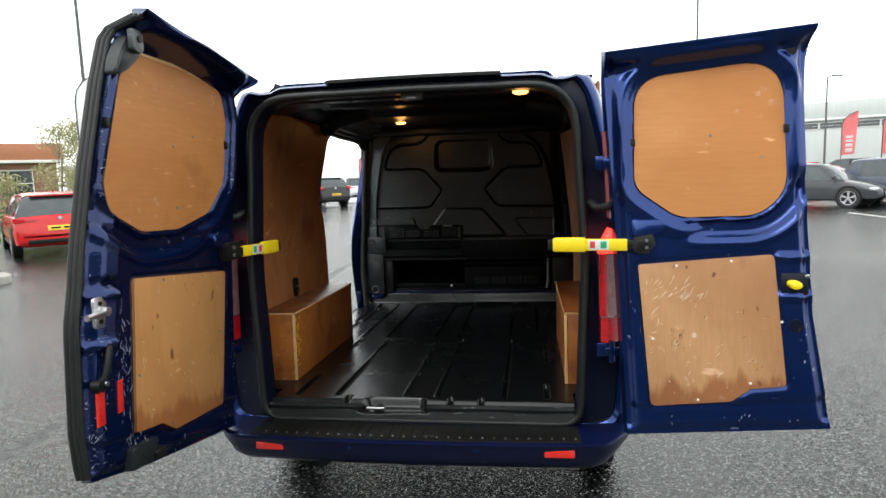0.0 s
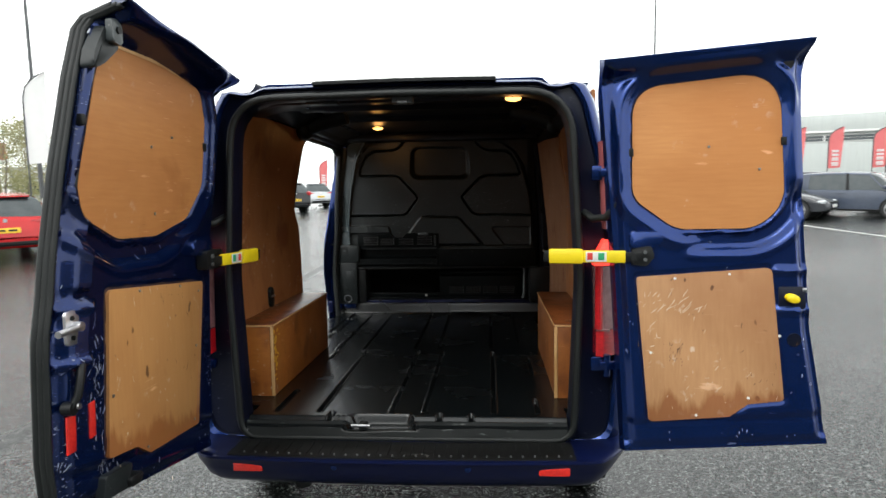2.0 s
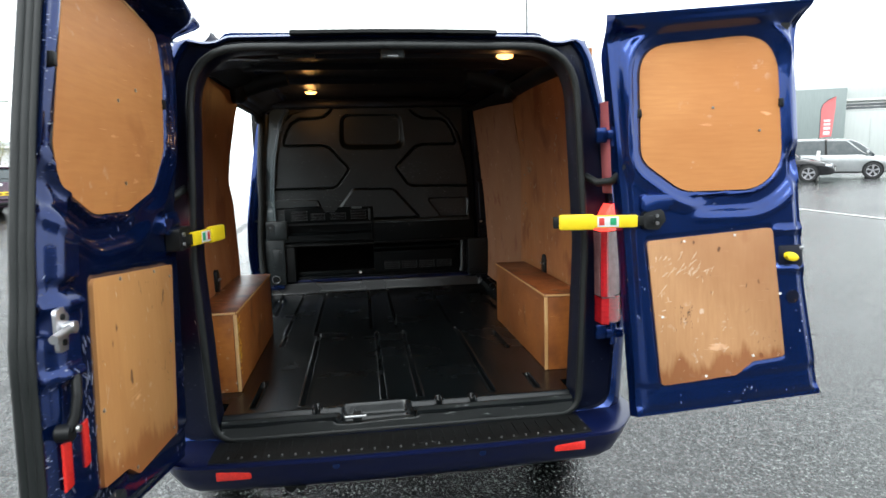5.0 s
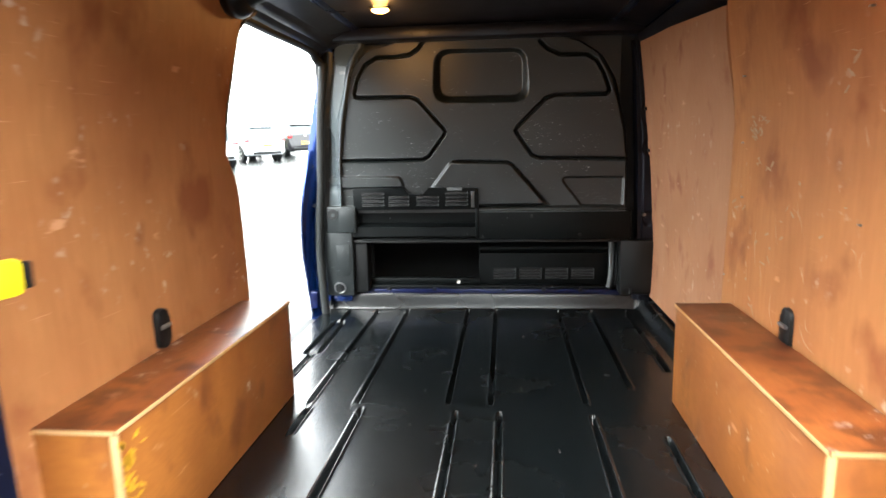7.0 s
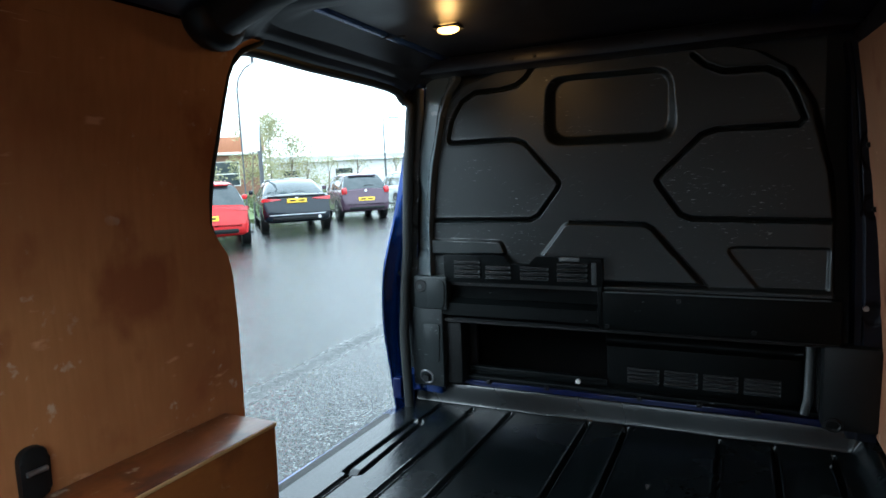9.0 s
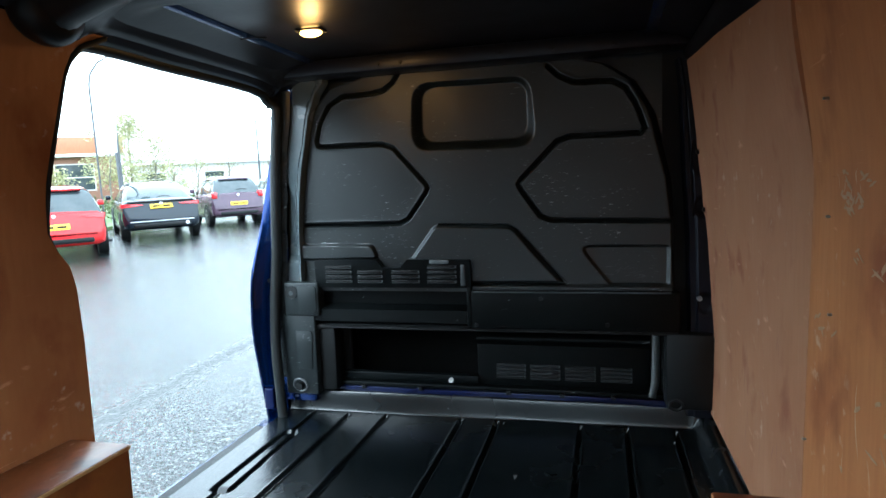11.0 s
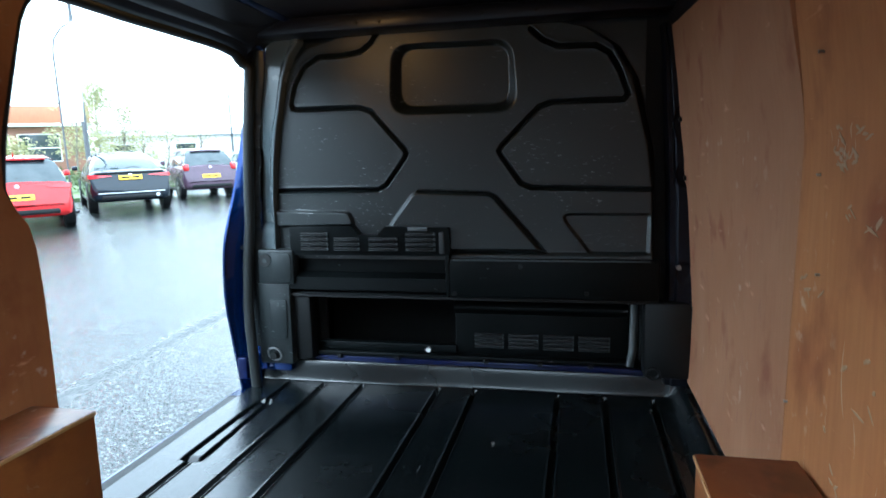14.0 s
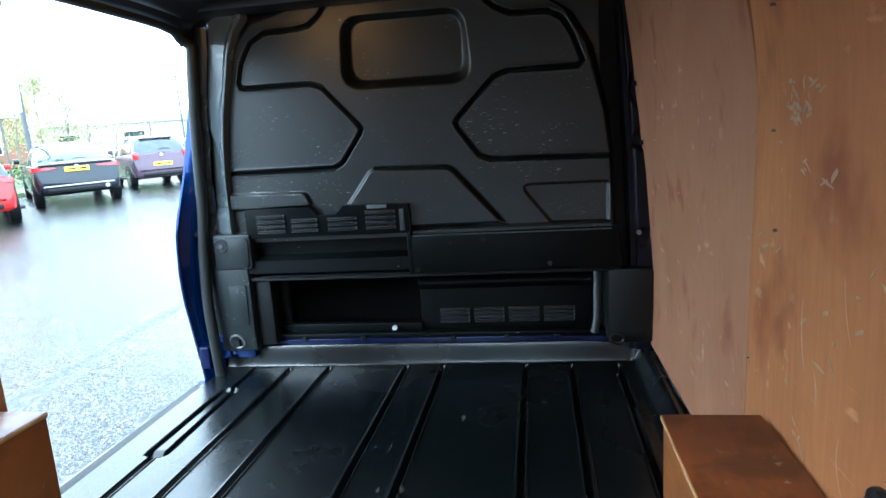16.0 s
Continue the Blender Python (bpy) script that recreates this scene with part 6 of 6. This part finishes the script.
            part("wheel_arch", arch, BLACK, ob)
            wh = tagged(new("wheel"), "alloy road wheel")
            wh.parent = ob
            bm = bmesh.new()
            loft(bm, [[(s * (w + o), y + q * math.cos(a), r + q * math.sin(a)) for a in np.linspace(0, 2 * math.pi, 29)[:-1]] for o, q in ((-0.19, r * 0.9), (-0.17, r), (-0.01, r), (0.014, r * 0.93), (0.018, r * 0.70), (0.004, r * 0.69))], cap=True)
            part("tyre", bm, TYRE, wh)
            bm = bmesh.new()
            for k in range(5):
                a = 2 * math.pi * k / 5 + 0.3
                loft(bm, [[(s * (w + 0.014), y + q * math.cos(a + d), r + q * math.sin(a + d)) for d in (-e, e)] for q, e in ((0.03, 0.7), (r * 0.35, 0.26), (r * 0.67, 0.22))], False)
            rod(bm, (s * (w + 0.006), y, r), (s * (w + 0.02), y, r), 0.05, n=14)
            loft(bm, [[(s * (w + o), y + q * math.cos(a), r + q * math.sin(a)) for a in np.linspace(0, 2 * math.pi, 29)[:-1]] for o, q in ((0.012, r * 0.63), (0.018, r * 0.66), (0.018, r * 0.70))])
            part("rim", bm, ALLOY, wh)
    py, pz = {"mpv": (-0.012, 0.60), "suv": (-0.012, 0.60), "saloon": (0.02, 0.80)}.get(style, (0.0, 0.62))
    tilt = pose(0, py, pz, -14)
    part("rear_plate", boxed(-0.26, 0.26, -0.012, 0.03, 0.0, 0.112, bevel=0.004, m=tilt), PLATE_Y, ob, "yellow rear number plate")
    for x0, x1 in ((-0.20, -0.02), (0.04, 0.20)):
        part("plate_bar", boxed(x0, x1, -0.0155, -0.011, 0.036, 0.076, m=tilt), BLACK, ob)
    part("front_plate", boxed(-0.26, 0.26, L - 0.005, L + 0.016, 0.42, 0.53, bevel=0.004), WHITE_PL, ob)
    part("grille", boxed(-w * 0.5, w * 0.5, L - 0.16, L + 0.004, 0.56, 0.62, bevel=0.01), BLACK, ob)
    part("rear_skirt", boxed(-w * 0.72, w * 0.72, -0.012, 0.12, 0.33, 0.44, bevel=0.03), BLACK, ob)
    part("badge", rodded((0, 0.06, belt - 0.04), (0, 0.105, belt - 0.04), 0.04, n=18), CHROME, ob)
    part("wiper", tube(bmesh.new(), [(-0.02, yb + 0.05, belt + 0.10), (0.12, yb + 0.07, belt + 0.13), (0.30, yb + 0.06, belt + 0.11)], 0.010, 6), BLACK, ob)
    if style in ("saloon",):
        part("chrome_strip", boxed(-w * 0.80, w * 0.80, -0.02, 0.05, 0.475, 0.50, bevel=0.008), CHROME, ob)
        part("exhaust_tip", rodded((w * 0.62, -0.03, 0.40), (w * 0.62, 0.12, 0.40), 0.045, n=16), CHROME, ob)
        part("boot_strip", boxed(-w * 0.82, w * 0.82, 0.055, 0.16, belt - 0.012, belt + 0.035, bevel=0.015), BLACK, ob)
    if style in ("estate", "hatch", "suv"):
        part("roof_spoiler", boxed(-wr * 0.86, wr * 0.86, yr - 0.20, yr + 0.05, zr - 0.04, zr - 0.008, bevel=0.012), colour, ob)
        part("aerial_fin", loft(bmesh.new(), [[(0.02, yr + 0.35, H + 0.0), (-0.02, yr + 0.35, H + 0.0)], [(0.004, yr + 0.30, H + 0.09), (-0.004, yr + 0.30, H + 0.09)]], False), colour, ob)
    return ob


def parked(x, y, hx, hy, back=0.78):
    """The pose of a car whose rear axle's middle stands at (x, y) and whose nose points along (hx, hy)."""
    a = math.degrees(math.atan2(-hx, hy))
    return pose(x, y, 0, 0, 0, a) @ pose(0, -back, 0)


RED = paint("red_car_paint", (0.55, 0.018, 0.02))
NAVY = paint("navy_car_paint", (0.005, 0.010, 0.018))
PURPLE = paint("purple_car_paint", (0.085, 0.052, 0.078))
PALE = paint("silver_white_car_paint", (0.60, 0.62, 0.64), 0.3)
SLATE = paint("slate_car_paint", (0.07, 0.085, 0.12))
GRAPHITE = paint("graphite_car_paint", (0.045, 0.048, 0.055))
INK = paint("black_car_paint", (0.012, 0.012, 0.014))
SILVER = paint("silver_car_paint", (0.40, 0.42, 0.42), 0.5)
car("red estate car, rain-wet, parked beside a grass island", parked(-10.5, 10.5, -0.72, 0.69), RED, 4.85, 1.84, 1.45, "estate", 0.93, 0.33)
car("navy saloon car with a chrome rear strip", parked(-10.84, 14.05, -0.71, 0.705), NAVY, 4.85, 1.86, 1.44, "saloon", 0.96, 0.33)
car("small purple hatchback with dark rear window", parked(-10.9, 17.55, -0.74, 0.67), PURPLE, 3.48, 1.62, 1.47, "hatch", 0.98, 0.30)
car("pale silver hatchback parked in the row", parked(-10.75, 21.3, -0.74, 0.67), PALE, 4.0, 1.75, 1.47, "hatch", 0.95, 0.32)
car("black crossover car towards the end of the row", parked(-9.95, 29.0, -0.74, 0.67), INK, 4.4, 1.82, 1.55, "suv", 1.02, 0.35)
car("pale silver hatchback in the middle of the row", parked(-10.4, 25.2, -0.74, 0.67), PALE, 4.1, 1.76, 1.50, "hatch", 0.96, 0.32)
car("white hatchback beyond the end of the row", parked(-10.2, 34.6, -0.74, 0.67), PALE, 4.2, 1.78, 1.48, "hatch", 0.95, 0.32)
car("dark graphite hatchback facing across the car park", parked(9.38, 21.6, 0.76, -0.65), GRAPHITE, 4.3, 1.78, 1.47, "hatch", 0.92, 0.33)
car("slate blue people carrier facing across the car park", parked(12.7, 21.7, 0.76, -0.65), SLATE, 4.1, 1.76, 1.58, "mpv", 0.98, 0.32)
car("black saloon car with silver wheels", parked(15.75, 23.1, 0.76, -0.65), INK, 4.85, 1.86, 1.46, "saloon", 0.94, 0.33)
car("silver people carrier behind the black saloon", parked(19.3, 23.8, 0.76, -0.65), SILVER, 4.8, 1.88, 1.68, "mpv", 1.02, 0.34)
car("red hatchback in the second row of cars", parked(13.6, 29.0, -0.76, 0.65), RED, 4.0, 1.75, 1.52, "hatch", 0.98, 0.32)
car("dark grey crossover in the second row of cars", parked(17.6, 30.4, -0.76, 0.65), GRAPHITE, 4.4, 1.82, 1.62, "suv", 1.02, 0.34)
car("silver hatchback in the second row of cars", parked(22.0, 32.5, -0.76, 0.65), SILVER, 4.2, 1.78, 1.50, "hatch", 0.95, 0.32)


# ---- buildings, flags, posts, planting ----
def spot(az, d, z=0.0):
    """A place seen from the van's tail: degrees to the right of straight ahead, metres away."""
    return (0.4 + d * math.sin(radians(az)), -2.0 + d * math.cos(radians(az)), z)


BRICK = mat("brown_brick_wall", (0.25, 0.13, 0.085), 0.8, second=(0.18, 0.09, 0.06), scale=14, stretch=(1, 1, 4), amount=0.4, bump=0.2, bump_scale=40)
ROOF_CLAY = mat("orange_clad_roof", (0.42, 0.17, 0.085), 0.6, second=(0.33, 0.13, 0.07), scale=3, stretch=(6, 6, 1), amount=0.3, bump=0.1, bump_scale=20)
CLAD = mat("pale_grey_cladding", (0.50, 0.53, 0.51), 0.55, second=(0.44, 0.47, 0.46), scale=1.2, stretch=(5, 5, 0.3), amount=0.3, bump=0.05, bump_scale=30)
CLAD_DARK = mat("grey_green_cladding", (0.22, 0.26, 0.25), 0.5, second=(0.18, 0.21, 0.21), scale=2, stretch=(5, 5, 0.4), amount=0.3)
BLOCKER_GREY = mat("unseen_blocker_grey", (0.10, 0.107, 0.11), 0.6, second=(0.08, 0.086, 0.09), scale=2, stretch=(5, 5, 0.4), amount=0.3)
WHITE_WALL = mat("white_render", (0.72, 0.72, 0.70), 0.7, second=(0.62, 0.62, 0.61), scale=2, amount=0.3, bump=0.1, bump_scale=40)


def thin_cloth(m, colour):
    """Lets daylight through a cloth."""
    n, l = m.node_tree.nodes, m.node_tree.links
    through_light = n.new("ShaderNodeBsdfTranslucent")
    through_light.inputs["Color"].default_value = (*colour, 1)
    both = n.new("ShaderNodeMixShader")
    both.inputs[0].default_value = 0.55
    l.new(n["Principled BSDF"].outputs[0], both.inputs[1]), l.new(through_light.outputs[0], both.inputs[2])
    l.new(both.outputs[0], n["Material Output"].inputs["Surface"])
    return m


FLAG_RED = thin_cloth(mat("haze_paled_red_flag_cloth", (0.72, 0.22, 0.22), 0.7, second=(0.64, 0.17, 0.18), scale=6, amount=0.3, bump=0.1, bump_scale=30), (0.8, 0.2, 0.2))
FLAG_WHITE = thin_cloth(mat("white_flag_cloth", (0.85, 0.85, 0.85), 0.7, second=(0.78, 0.78, 0.79), scale=6, amount=0.3, bump=0.1, bump_scale=30), (0.9, 0.9, 0.9))
POST = mat("galvanised_post", (0.10, 0.105, 0.11), 0.6, 0.2, second=(0.07, 0.075, 0.08), scale=12)
CONCRETE = mat("kerb_concrete", (0.36, 0.35, 0.32), 0.8, second=(0.27, 0.26, 0.24), scale=9, amount=0.4, bump=0.3, bump_scale=60)
GRASS = mat("grass_blades", (0.075, 0.13, 0.03), 0.6, second=(0.12, 0.16, 0.05), scale=5, amount=0.4)
SOIL = mat("bark_and_soil", (0.07, 0.05, 0.03), 0.9, second=(0.12, 0.08, 0.045), scale=20, amount=0.4, bump=0.5, bump_scale=60)
BARK = mat("tree_bark", (0.20, 0.175, 0.14), 0.85, second=(0.13, 0.11, 0.09), scale=14, stretch=(1, 1, 0.3), bump=0.4, bump_scale=40)
LEAF = mat("haze_paled_autumn_leaves", (0.30, 0.31, 0.15), 0.55, second=(0.38, 0.33, 0.17), scale=1.6, amount=0.5)
HEDGE = mat("hedge_leaves", (0.07, 0.11, 0.03), 0.55, second=(0.12, 0.13, 0.05), scale=1.6, amount=0.5)
LINE = mat("worn_road_paint", (0.62, 0.62, 0.60), 0.5, second=(0.42, 0.42, 0.41), scale=9, amount=0.4, bump=0.2, bump_scale=80)


def building(name, label, place, wide, deep, high, wall, roof, roof_high, windows, overhang=0.4):
    """A block with its roof slab and rows of windows (x, z, width, height) on the face towards -y."""
    ob = thing(name, label, "building", place)
    part("wall", boxed(-wide / 2, wide / 2, 0, deep, 0, high, bevel=0.03), wall, ob)
    part("roof", boxed(-wide / 2 - overhang, wide / 2 + overhang, -overhang, deep + overhang, high, high + roof_high, bevel=0.06), roof, ob)
    part("eave", boxed(-wide / 2 - overhang - 0.06, wide / 2 + overhang + 0.06, -overhang - 0.08, deep + overhang, high - 0.12, high + 0.06, bevel=0.02), WHITE_WALL, ob)
    for x, z, ww, hh in windows:
        win = tagged(new("window"), "dark framed window")
        win.parent = ob
        part("pane", boxed(x, x + ww, -0.03, 0.04, z, z + hh), CAR_GLASS, win)
        bm = bmesh.new()
        for a, b, c, d in ((x - 0.05, x + ww + 0.05, z - 0.05, z), (x - 0.05, x + ww + 0.05, z + hh, z + hh + 0.05), (x - 0.05, x, z, z + hh), (x + ww, x + ww + 0.05, z, z + hh), (x, x + ww, z + hh * 0.48, z + hh * 0.52)):
            box(bm, a, b, -0.06, 0.0, c, d)
        part("frame", bm, WHITE_WALL, win)
    return ob


building("brick_building", "low brown brick building with an orange roof", pose(*spot(-50.3, 47), 0, 0, 48), 17, 9, 3.2, BRICK, ROOF_CLAY, 1.1,
         [(-8 + 2.6 * k, 1.0, 2.1, 1.6) for k in range(6)])
building("white_building", "low white building behind the trees", pose(*spot(-33.5, 58), 0, 0, 33), 12, 7, 2.7, WHITE_WALL, CLAD, 0.4, [(-5 + 4.6 * k, 1.0, 1.5, 0.9) for k in range(2)])
showroom = building("showroom", "long pale grey clad showroom with a window band", pose(*spot(33, 66), 0, 0, -30), 70, 20, 5.2, CLAD, CLAD, 1.5,
                    [(-34 + 4.6 * k, 4.35, 4.45, 0.5) for k in range(15)], 0.25)
for k in range(30):
    part("cladding_rib", boxed(-34.5 + 2.35 * k, -34.42 + 2.35 * k, -0.05, 0.0, 0, 3.5, bevel=0.01), CLAD, showroom)
part("dark_bay", boxed(1.0, 8.0, -1.2, 0.0, 0, 6.2, bevel=0.05), CLAD_DARK, showroom, "grey-green clad bay")


def feather_flag(az, d, bottom, top, cloth, label, bars=True, turn=0.0):
    ob = thing("feather_flag", label, "flag", pose(*spot(az, d), 0, 0, -az + turn), "feather flags")
    pole = [(0, 0, 0), (0, 0, bottom + (top - bottom) * 0.7), (0.06, 0, bottom + (top - bottom) * 0.82), (0.24, 0, bottom + (top - bottom) * 0.93), (0.52, 0, top)]
    part("pole", tube(bmesh.new(), pole, 0.022, 8), POST, ob)
    part("base", boxed(-0.13, 0.13, -0.13, 0.13, 0, 0.06, bevel=0.02), POST, ob)
    high = top - bottom
    rows = []
    for k in range(13):
        t = k / 12
        z = bottom + high * t
        wide = 0.46 + 0.12 * t if t < 0.70 else (0.56 - 0.50 * ((t - 0.70) / 0.30) ** 2)
        lean = 0.0 if t < 0.70 else 0.50 * ((t - 0.70) / 0.30) ** 2.2
        rows.append([(lean + 0.01 + wide * q, 0.03 * math.sin(5 * q + 4 * t), z + 0.05 * q * (t < 0.1)) for q in np.linspace(0, 1, 7)])
    bm = loft(bmesh.new(), rows, False)
    part("cloth", bm, cloth, ob)
    if bars:
        for k, (a, b) in enumerate(((0.06, 0.16), (0.19, 0.27), (0.30, 0.36), (0.39, 0.45), (0.66, 0.74))):
            part("flag_bar", boxed(0.14, 0.40, -0.052, -0.036, bottom + high * a, bottom + high * b, bevel=0.01), FLAG_WHITE, ob) if b < 0.7 else None
    return ob


for az, d in ((25.3, 31), (27.9, 32), (30.8, 33), (33.8, 33), (38.2, 33)):
    feather_flag(az, d, 1.75, 3.55, FLAG_RED, "red feather flag with white lettering bars on a pole")
feather_flag(-13.2, 39, 1.25, 2.95, FLAG_RED, "red feather flag with white lettering bars on a pole")
feather_flag(-15.6, 41, 1.25, 2.95, FLAG_RED, "red feather flag with white lettering bars on a pole")
feather_flag(-38.75, 19.7, 2.2, 4.65, FLAG_WHITE, "white feather flag on a thin dark pole beside the cars", False)


def lamp_post(az, d, high, label, heads=2):
    ob = thing("lamp_post", label, "street lamp", pose(*spot(az, d), 0, 0, 20))
    part("pole", rodded((0, 0, 0), (0, 0, high), 0.075, 0.04, n=14), POST, ob)
    part("foot", rodded((0, 0, 0), (0, 0, 0.9), 0.11, n=14), POST, ob)
    for s in ((-1, 1) if heads == 2 else (1,)):
        part("arm", tube(bmesh.new(), [(0, 0, high - 0.05), (s * 0.3, 0, high + 0.05), (s * 0.5, 0, high + 0.08)], 0.03), POST, ob)
        part("head", boxed(s * 0.4, s * 1.0, -0.16, 0.16, high + 0.03, high + 0.14, bevel=0.04), CLAD, ob)
    return ob


lamp_post(-37.9, 22.4, 7.8, "tall grey car park lamp with two heads")
lamp_post(14.6, 34, 12.0, "tall grey car park lamp post")
lamp_post(24.0, 44, 6.5, "grey lamp post before the showroom", 1)
lamp_post(31.6, 42, 6.0, "grey lamp post before the showroom", 1)
lamp_post(-29.0, 40, 4.6, "thin grey post among the trees", 1)
post = thing("bollard", "white bollard beside the parked cars", "bollard", pose(*spot(38.2, 29.4)))
part("post", rodded((0, 0, 0), (0, 0, 1.15), 0.075, 0.07, n=16), WHITE_PL, post)
part("cap", rodded((0, 0, 1.15), (0, 0, 1.2), 0.08, 0.05, n=16), WHITE_PL, post)


def leaf_cloud(centres, count, size, seed):
    """Many small leaves scattered about clump centres (x, y, z, radius)."""
    rng = np.random.default_rng(seed)
    c = np.array(centres)
    pick = rng.choice(len(c), count, p=c[:, 3] ** 2 / (c[:, 3] ** 2).sum())
    v = rng.normal(size=(count, 3))
    v /= np.linalg.norm(v, axis=1)[:, None]
    p = c[pick, :3] + v * (c[pick, 3] * rng.random(count) ** 0.45)[:, None]
    a, b = rng.normal(size=(count, 3)), rng.normal(size=(count, 3))
    a /= np.linalg.norm(a, axis=1)[:, None]
    b -= a * (a * b).sum(1)[:, None]
    b /= np.linalg.norm(b, axis=1)[:, None]
    s = size * rng.uniform(0.6, 1.4, count)[:, None]
    quad = np.stack([p - a * s, p - b * s * 0.55, p + a * s, p + b * s * 0.55], 1).reshape(-1, 3)
    me = bpy.data.meshes.new("leaves")
    me.from_pydata(quad.tolist(), [], np.arange(count * 4).reshape(-1, 4).tolist())
    return me


def tree(az, d, high, crown, count, label, seed):
    rng = random.Random(seed)
    ob = thing("tree", label, "tree", pose(*spot(az, d)), "trees beyond the cars")
    bm = bmesh.new()
    lean = rng.uniform(-0.2, 0.2)
    tube(bm, [(0, 0, 0), (lean * 0.3, 0, high * 0.3), (lean, 0.1, high * 0.65)], 0.045, 8)
    clumps = []
    for k in range(15):
        a, z = rng.uniform(0, 6.28), high * rng.uniform(0.35, 0.98)
        reach = crown * rng.uniform(0.35, 1.0) * math.sin(math.pi * min(1, z / high * 0.85 + 0.1))
        tip = (lean + reach * math.cos(a), reach * math.sin(a), z)
        tube(bm, [(lean * 0.6, 0, z * 0.7), (lean + reach * 0.5 * math.cos(a), reach * 0.5 * math.sin(a), z * 0.88), tip], 0.012, 6)
        clumps.append((*tip, crown * rng.uniform(0.3, 0.75)))
    part("trunk", bm, BARK, ob)
    me = leaf_cloud(clumps, int(count * 3.2), 0.05, seed)
    me.materials.append(LEAF)
    leaves = new("crown", me)
    leaves.parent = ob
    return ob


for k, (az, d, high, crown, count) in enumerate(((-40.0, 34, 4.4, 1.2, 800), (-38.4, 35, 4.4, 1.3, 1400), (-37.0, 36, 3.6, 1.3, 900), (-35.8, 38, 2.8, 1.1, 350), (-34.0, 40, 2.6, 1.0, 220), (-31.5, 42, 3.2, 0.9, 160), (-43.6, 33, 1.9, 0.9, 500), (-28.5, 50, 2.8, 1.0, 120))):
    tree(az, d, high, crown, count, "slender autumn tree with thin yellow-green leaves", 20 + k)


def hedge(points, high, label, seed):
    rng = random.Random(seed)
    clumps = []
    for (ax, ay), (bx, by) in zip(points, points[1:]):
        n = int(math.hypot(bx - ax, by - ay) / 0.35)
        for k in range(n):
            t = k / n
            clumps.append((ax + (bx - ax) * t + rng.uniform(-0.3, 0.3), ay + (by - ay) * t + rng.uniform(-0.3, 0.3), high * rng.uniform(0.25, 0.75), high * rng.uniform(0.3, 0.5)))
    me = leaf_cloud(clumps, len(clumps) * 130, 0.06, seed)
    me.materials.append(HEDGE)
    return tagged(new("hedge", me), label, "hedge", kind="stuff")


hedge([(-17.5, 11.5), (-17.0, 17.0), (-16.0, 24.0), (-15.0, 33.0)], 0.9, "low green hedge behind the parked cars", 4)
verge = tagged(part("verge", slabbed([(-30, 6), (-14.6, 14.4), (-14.4, 20), (-14.0, 36), (-30, 40)], lambda u, v, w: (u, v, w), 0.0, 0.11, bevel=0.02), GRASS, None, "grass verge behind the parked cars"), category="verge", kind="structure")

# the planted island beside the red car
ISLAND = rounded([(-8.2, 6.75, 0.5), (-8.3, 5.2, 0.5), (-18.0, 2.0, 0.3), (-18.0, 9.2, 0.3), (-11.2, 8.0, 0.3)])
part("kerb", slabbed(ISLAND, lambda u, v, w: (u, v, w), 0.0, 0.125, bevel=0.02), CONCRETE, None, "worn concrete kerb of a planted island")
tagged(bpy.data.objects["kerb"], category="kerb", kind="structure")
inner = [(-12 + (p[0] + 12) * 0.955 - 0.02, 6.2 + (p[1] - 6.2) * 0.90) for p in ISLAND]
part("planting_bed", slabbed(inner, lambda u, v, w: (u, v, w), 0.10, 0.150, bevel=0.01), SOIL, None, "bark-covered planting bed")
tagged(bpy.data.objects["planting_bed"], category="planting bed", kind="structure")


def grass_tufts(count, seed):
    rng = np.random.default_rng(seed)
    x, y = rng.uniform(-13, -8.2, count), rng.uniform(4.0, 8.0, count)
    ok = within(x, y, inner)
    x, y = x[ok], y[ok]
    n = len(x)
    a, h, lx, ly = rng.uniform(0, 6.28, n), rng.uniform(0.08, 0.30, n), rng.normal(0, 0.06, n), rng.normal(0, 0.06, n)
    p = np.stack([np.stack([x - 0.008 * np.cos(a), y - 0.008 * np.sin(a), np.full(n, 0.14)], -1), np.stack([x + 0.008 * np.cos(a), y + 0.008 * np.sin(a), np.full(n, 0.14)], -1), np.stack([x + lx, y + ly, 0.14 + h], -1)], 1).reshape(-1, 3)
    me = bpy.data.meshes.new("grass")
    me.from_pydata(p.tolist(), [], np.arange(n * 3).reshape(-1, 3).tolist())
    me.materials.append(GRASS)
    return tagged(new("grass", me), "rough green grass on the planted island", "grass", kind="stuff")


grass_tufts(14000, 5)
shrub = thing("shrub", "rounded brown-green shrub on the planted island", "shrub", pose(-12.4, 7.0, 0.14))
me = leaf_cloud([(random.Random(k).uniform(-0.8, 0.8), random.Random(k + 50).uniform(-0.5, 0.5), 0.3 + 0.5 * random.Random(k + 90).random(), 0.35) for k in range(10)], 2600, 0.05, 6)
me.materials.append(LEAF)
leaves = new("foliage", me)
leaves.parent = shrub
tagged(part("road_marking", slabbed([(9.86, 17.2), (9.97, 17.2), (10.42, 8.6), (10.31, 8.6)], lambda u, v, w: (u, v, w), 0.008, 0.012), LINE, None, "worn white painted line on the tarmac"), category="road marking", kind="structure")



# added plain block, never in view: closes the car park and holds back low sky
building("unseen_light_blocker", "added grey block, unseen behind the van, that holds back low sky", pose(0, -15, 0, 0, 0, 180), 50, 10, 5.9, BLOCKER_GREY, BLOCKER_GREY, 0.5, [], 0.2)
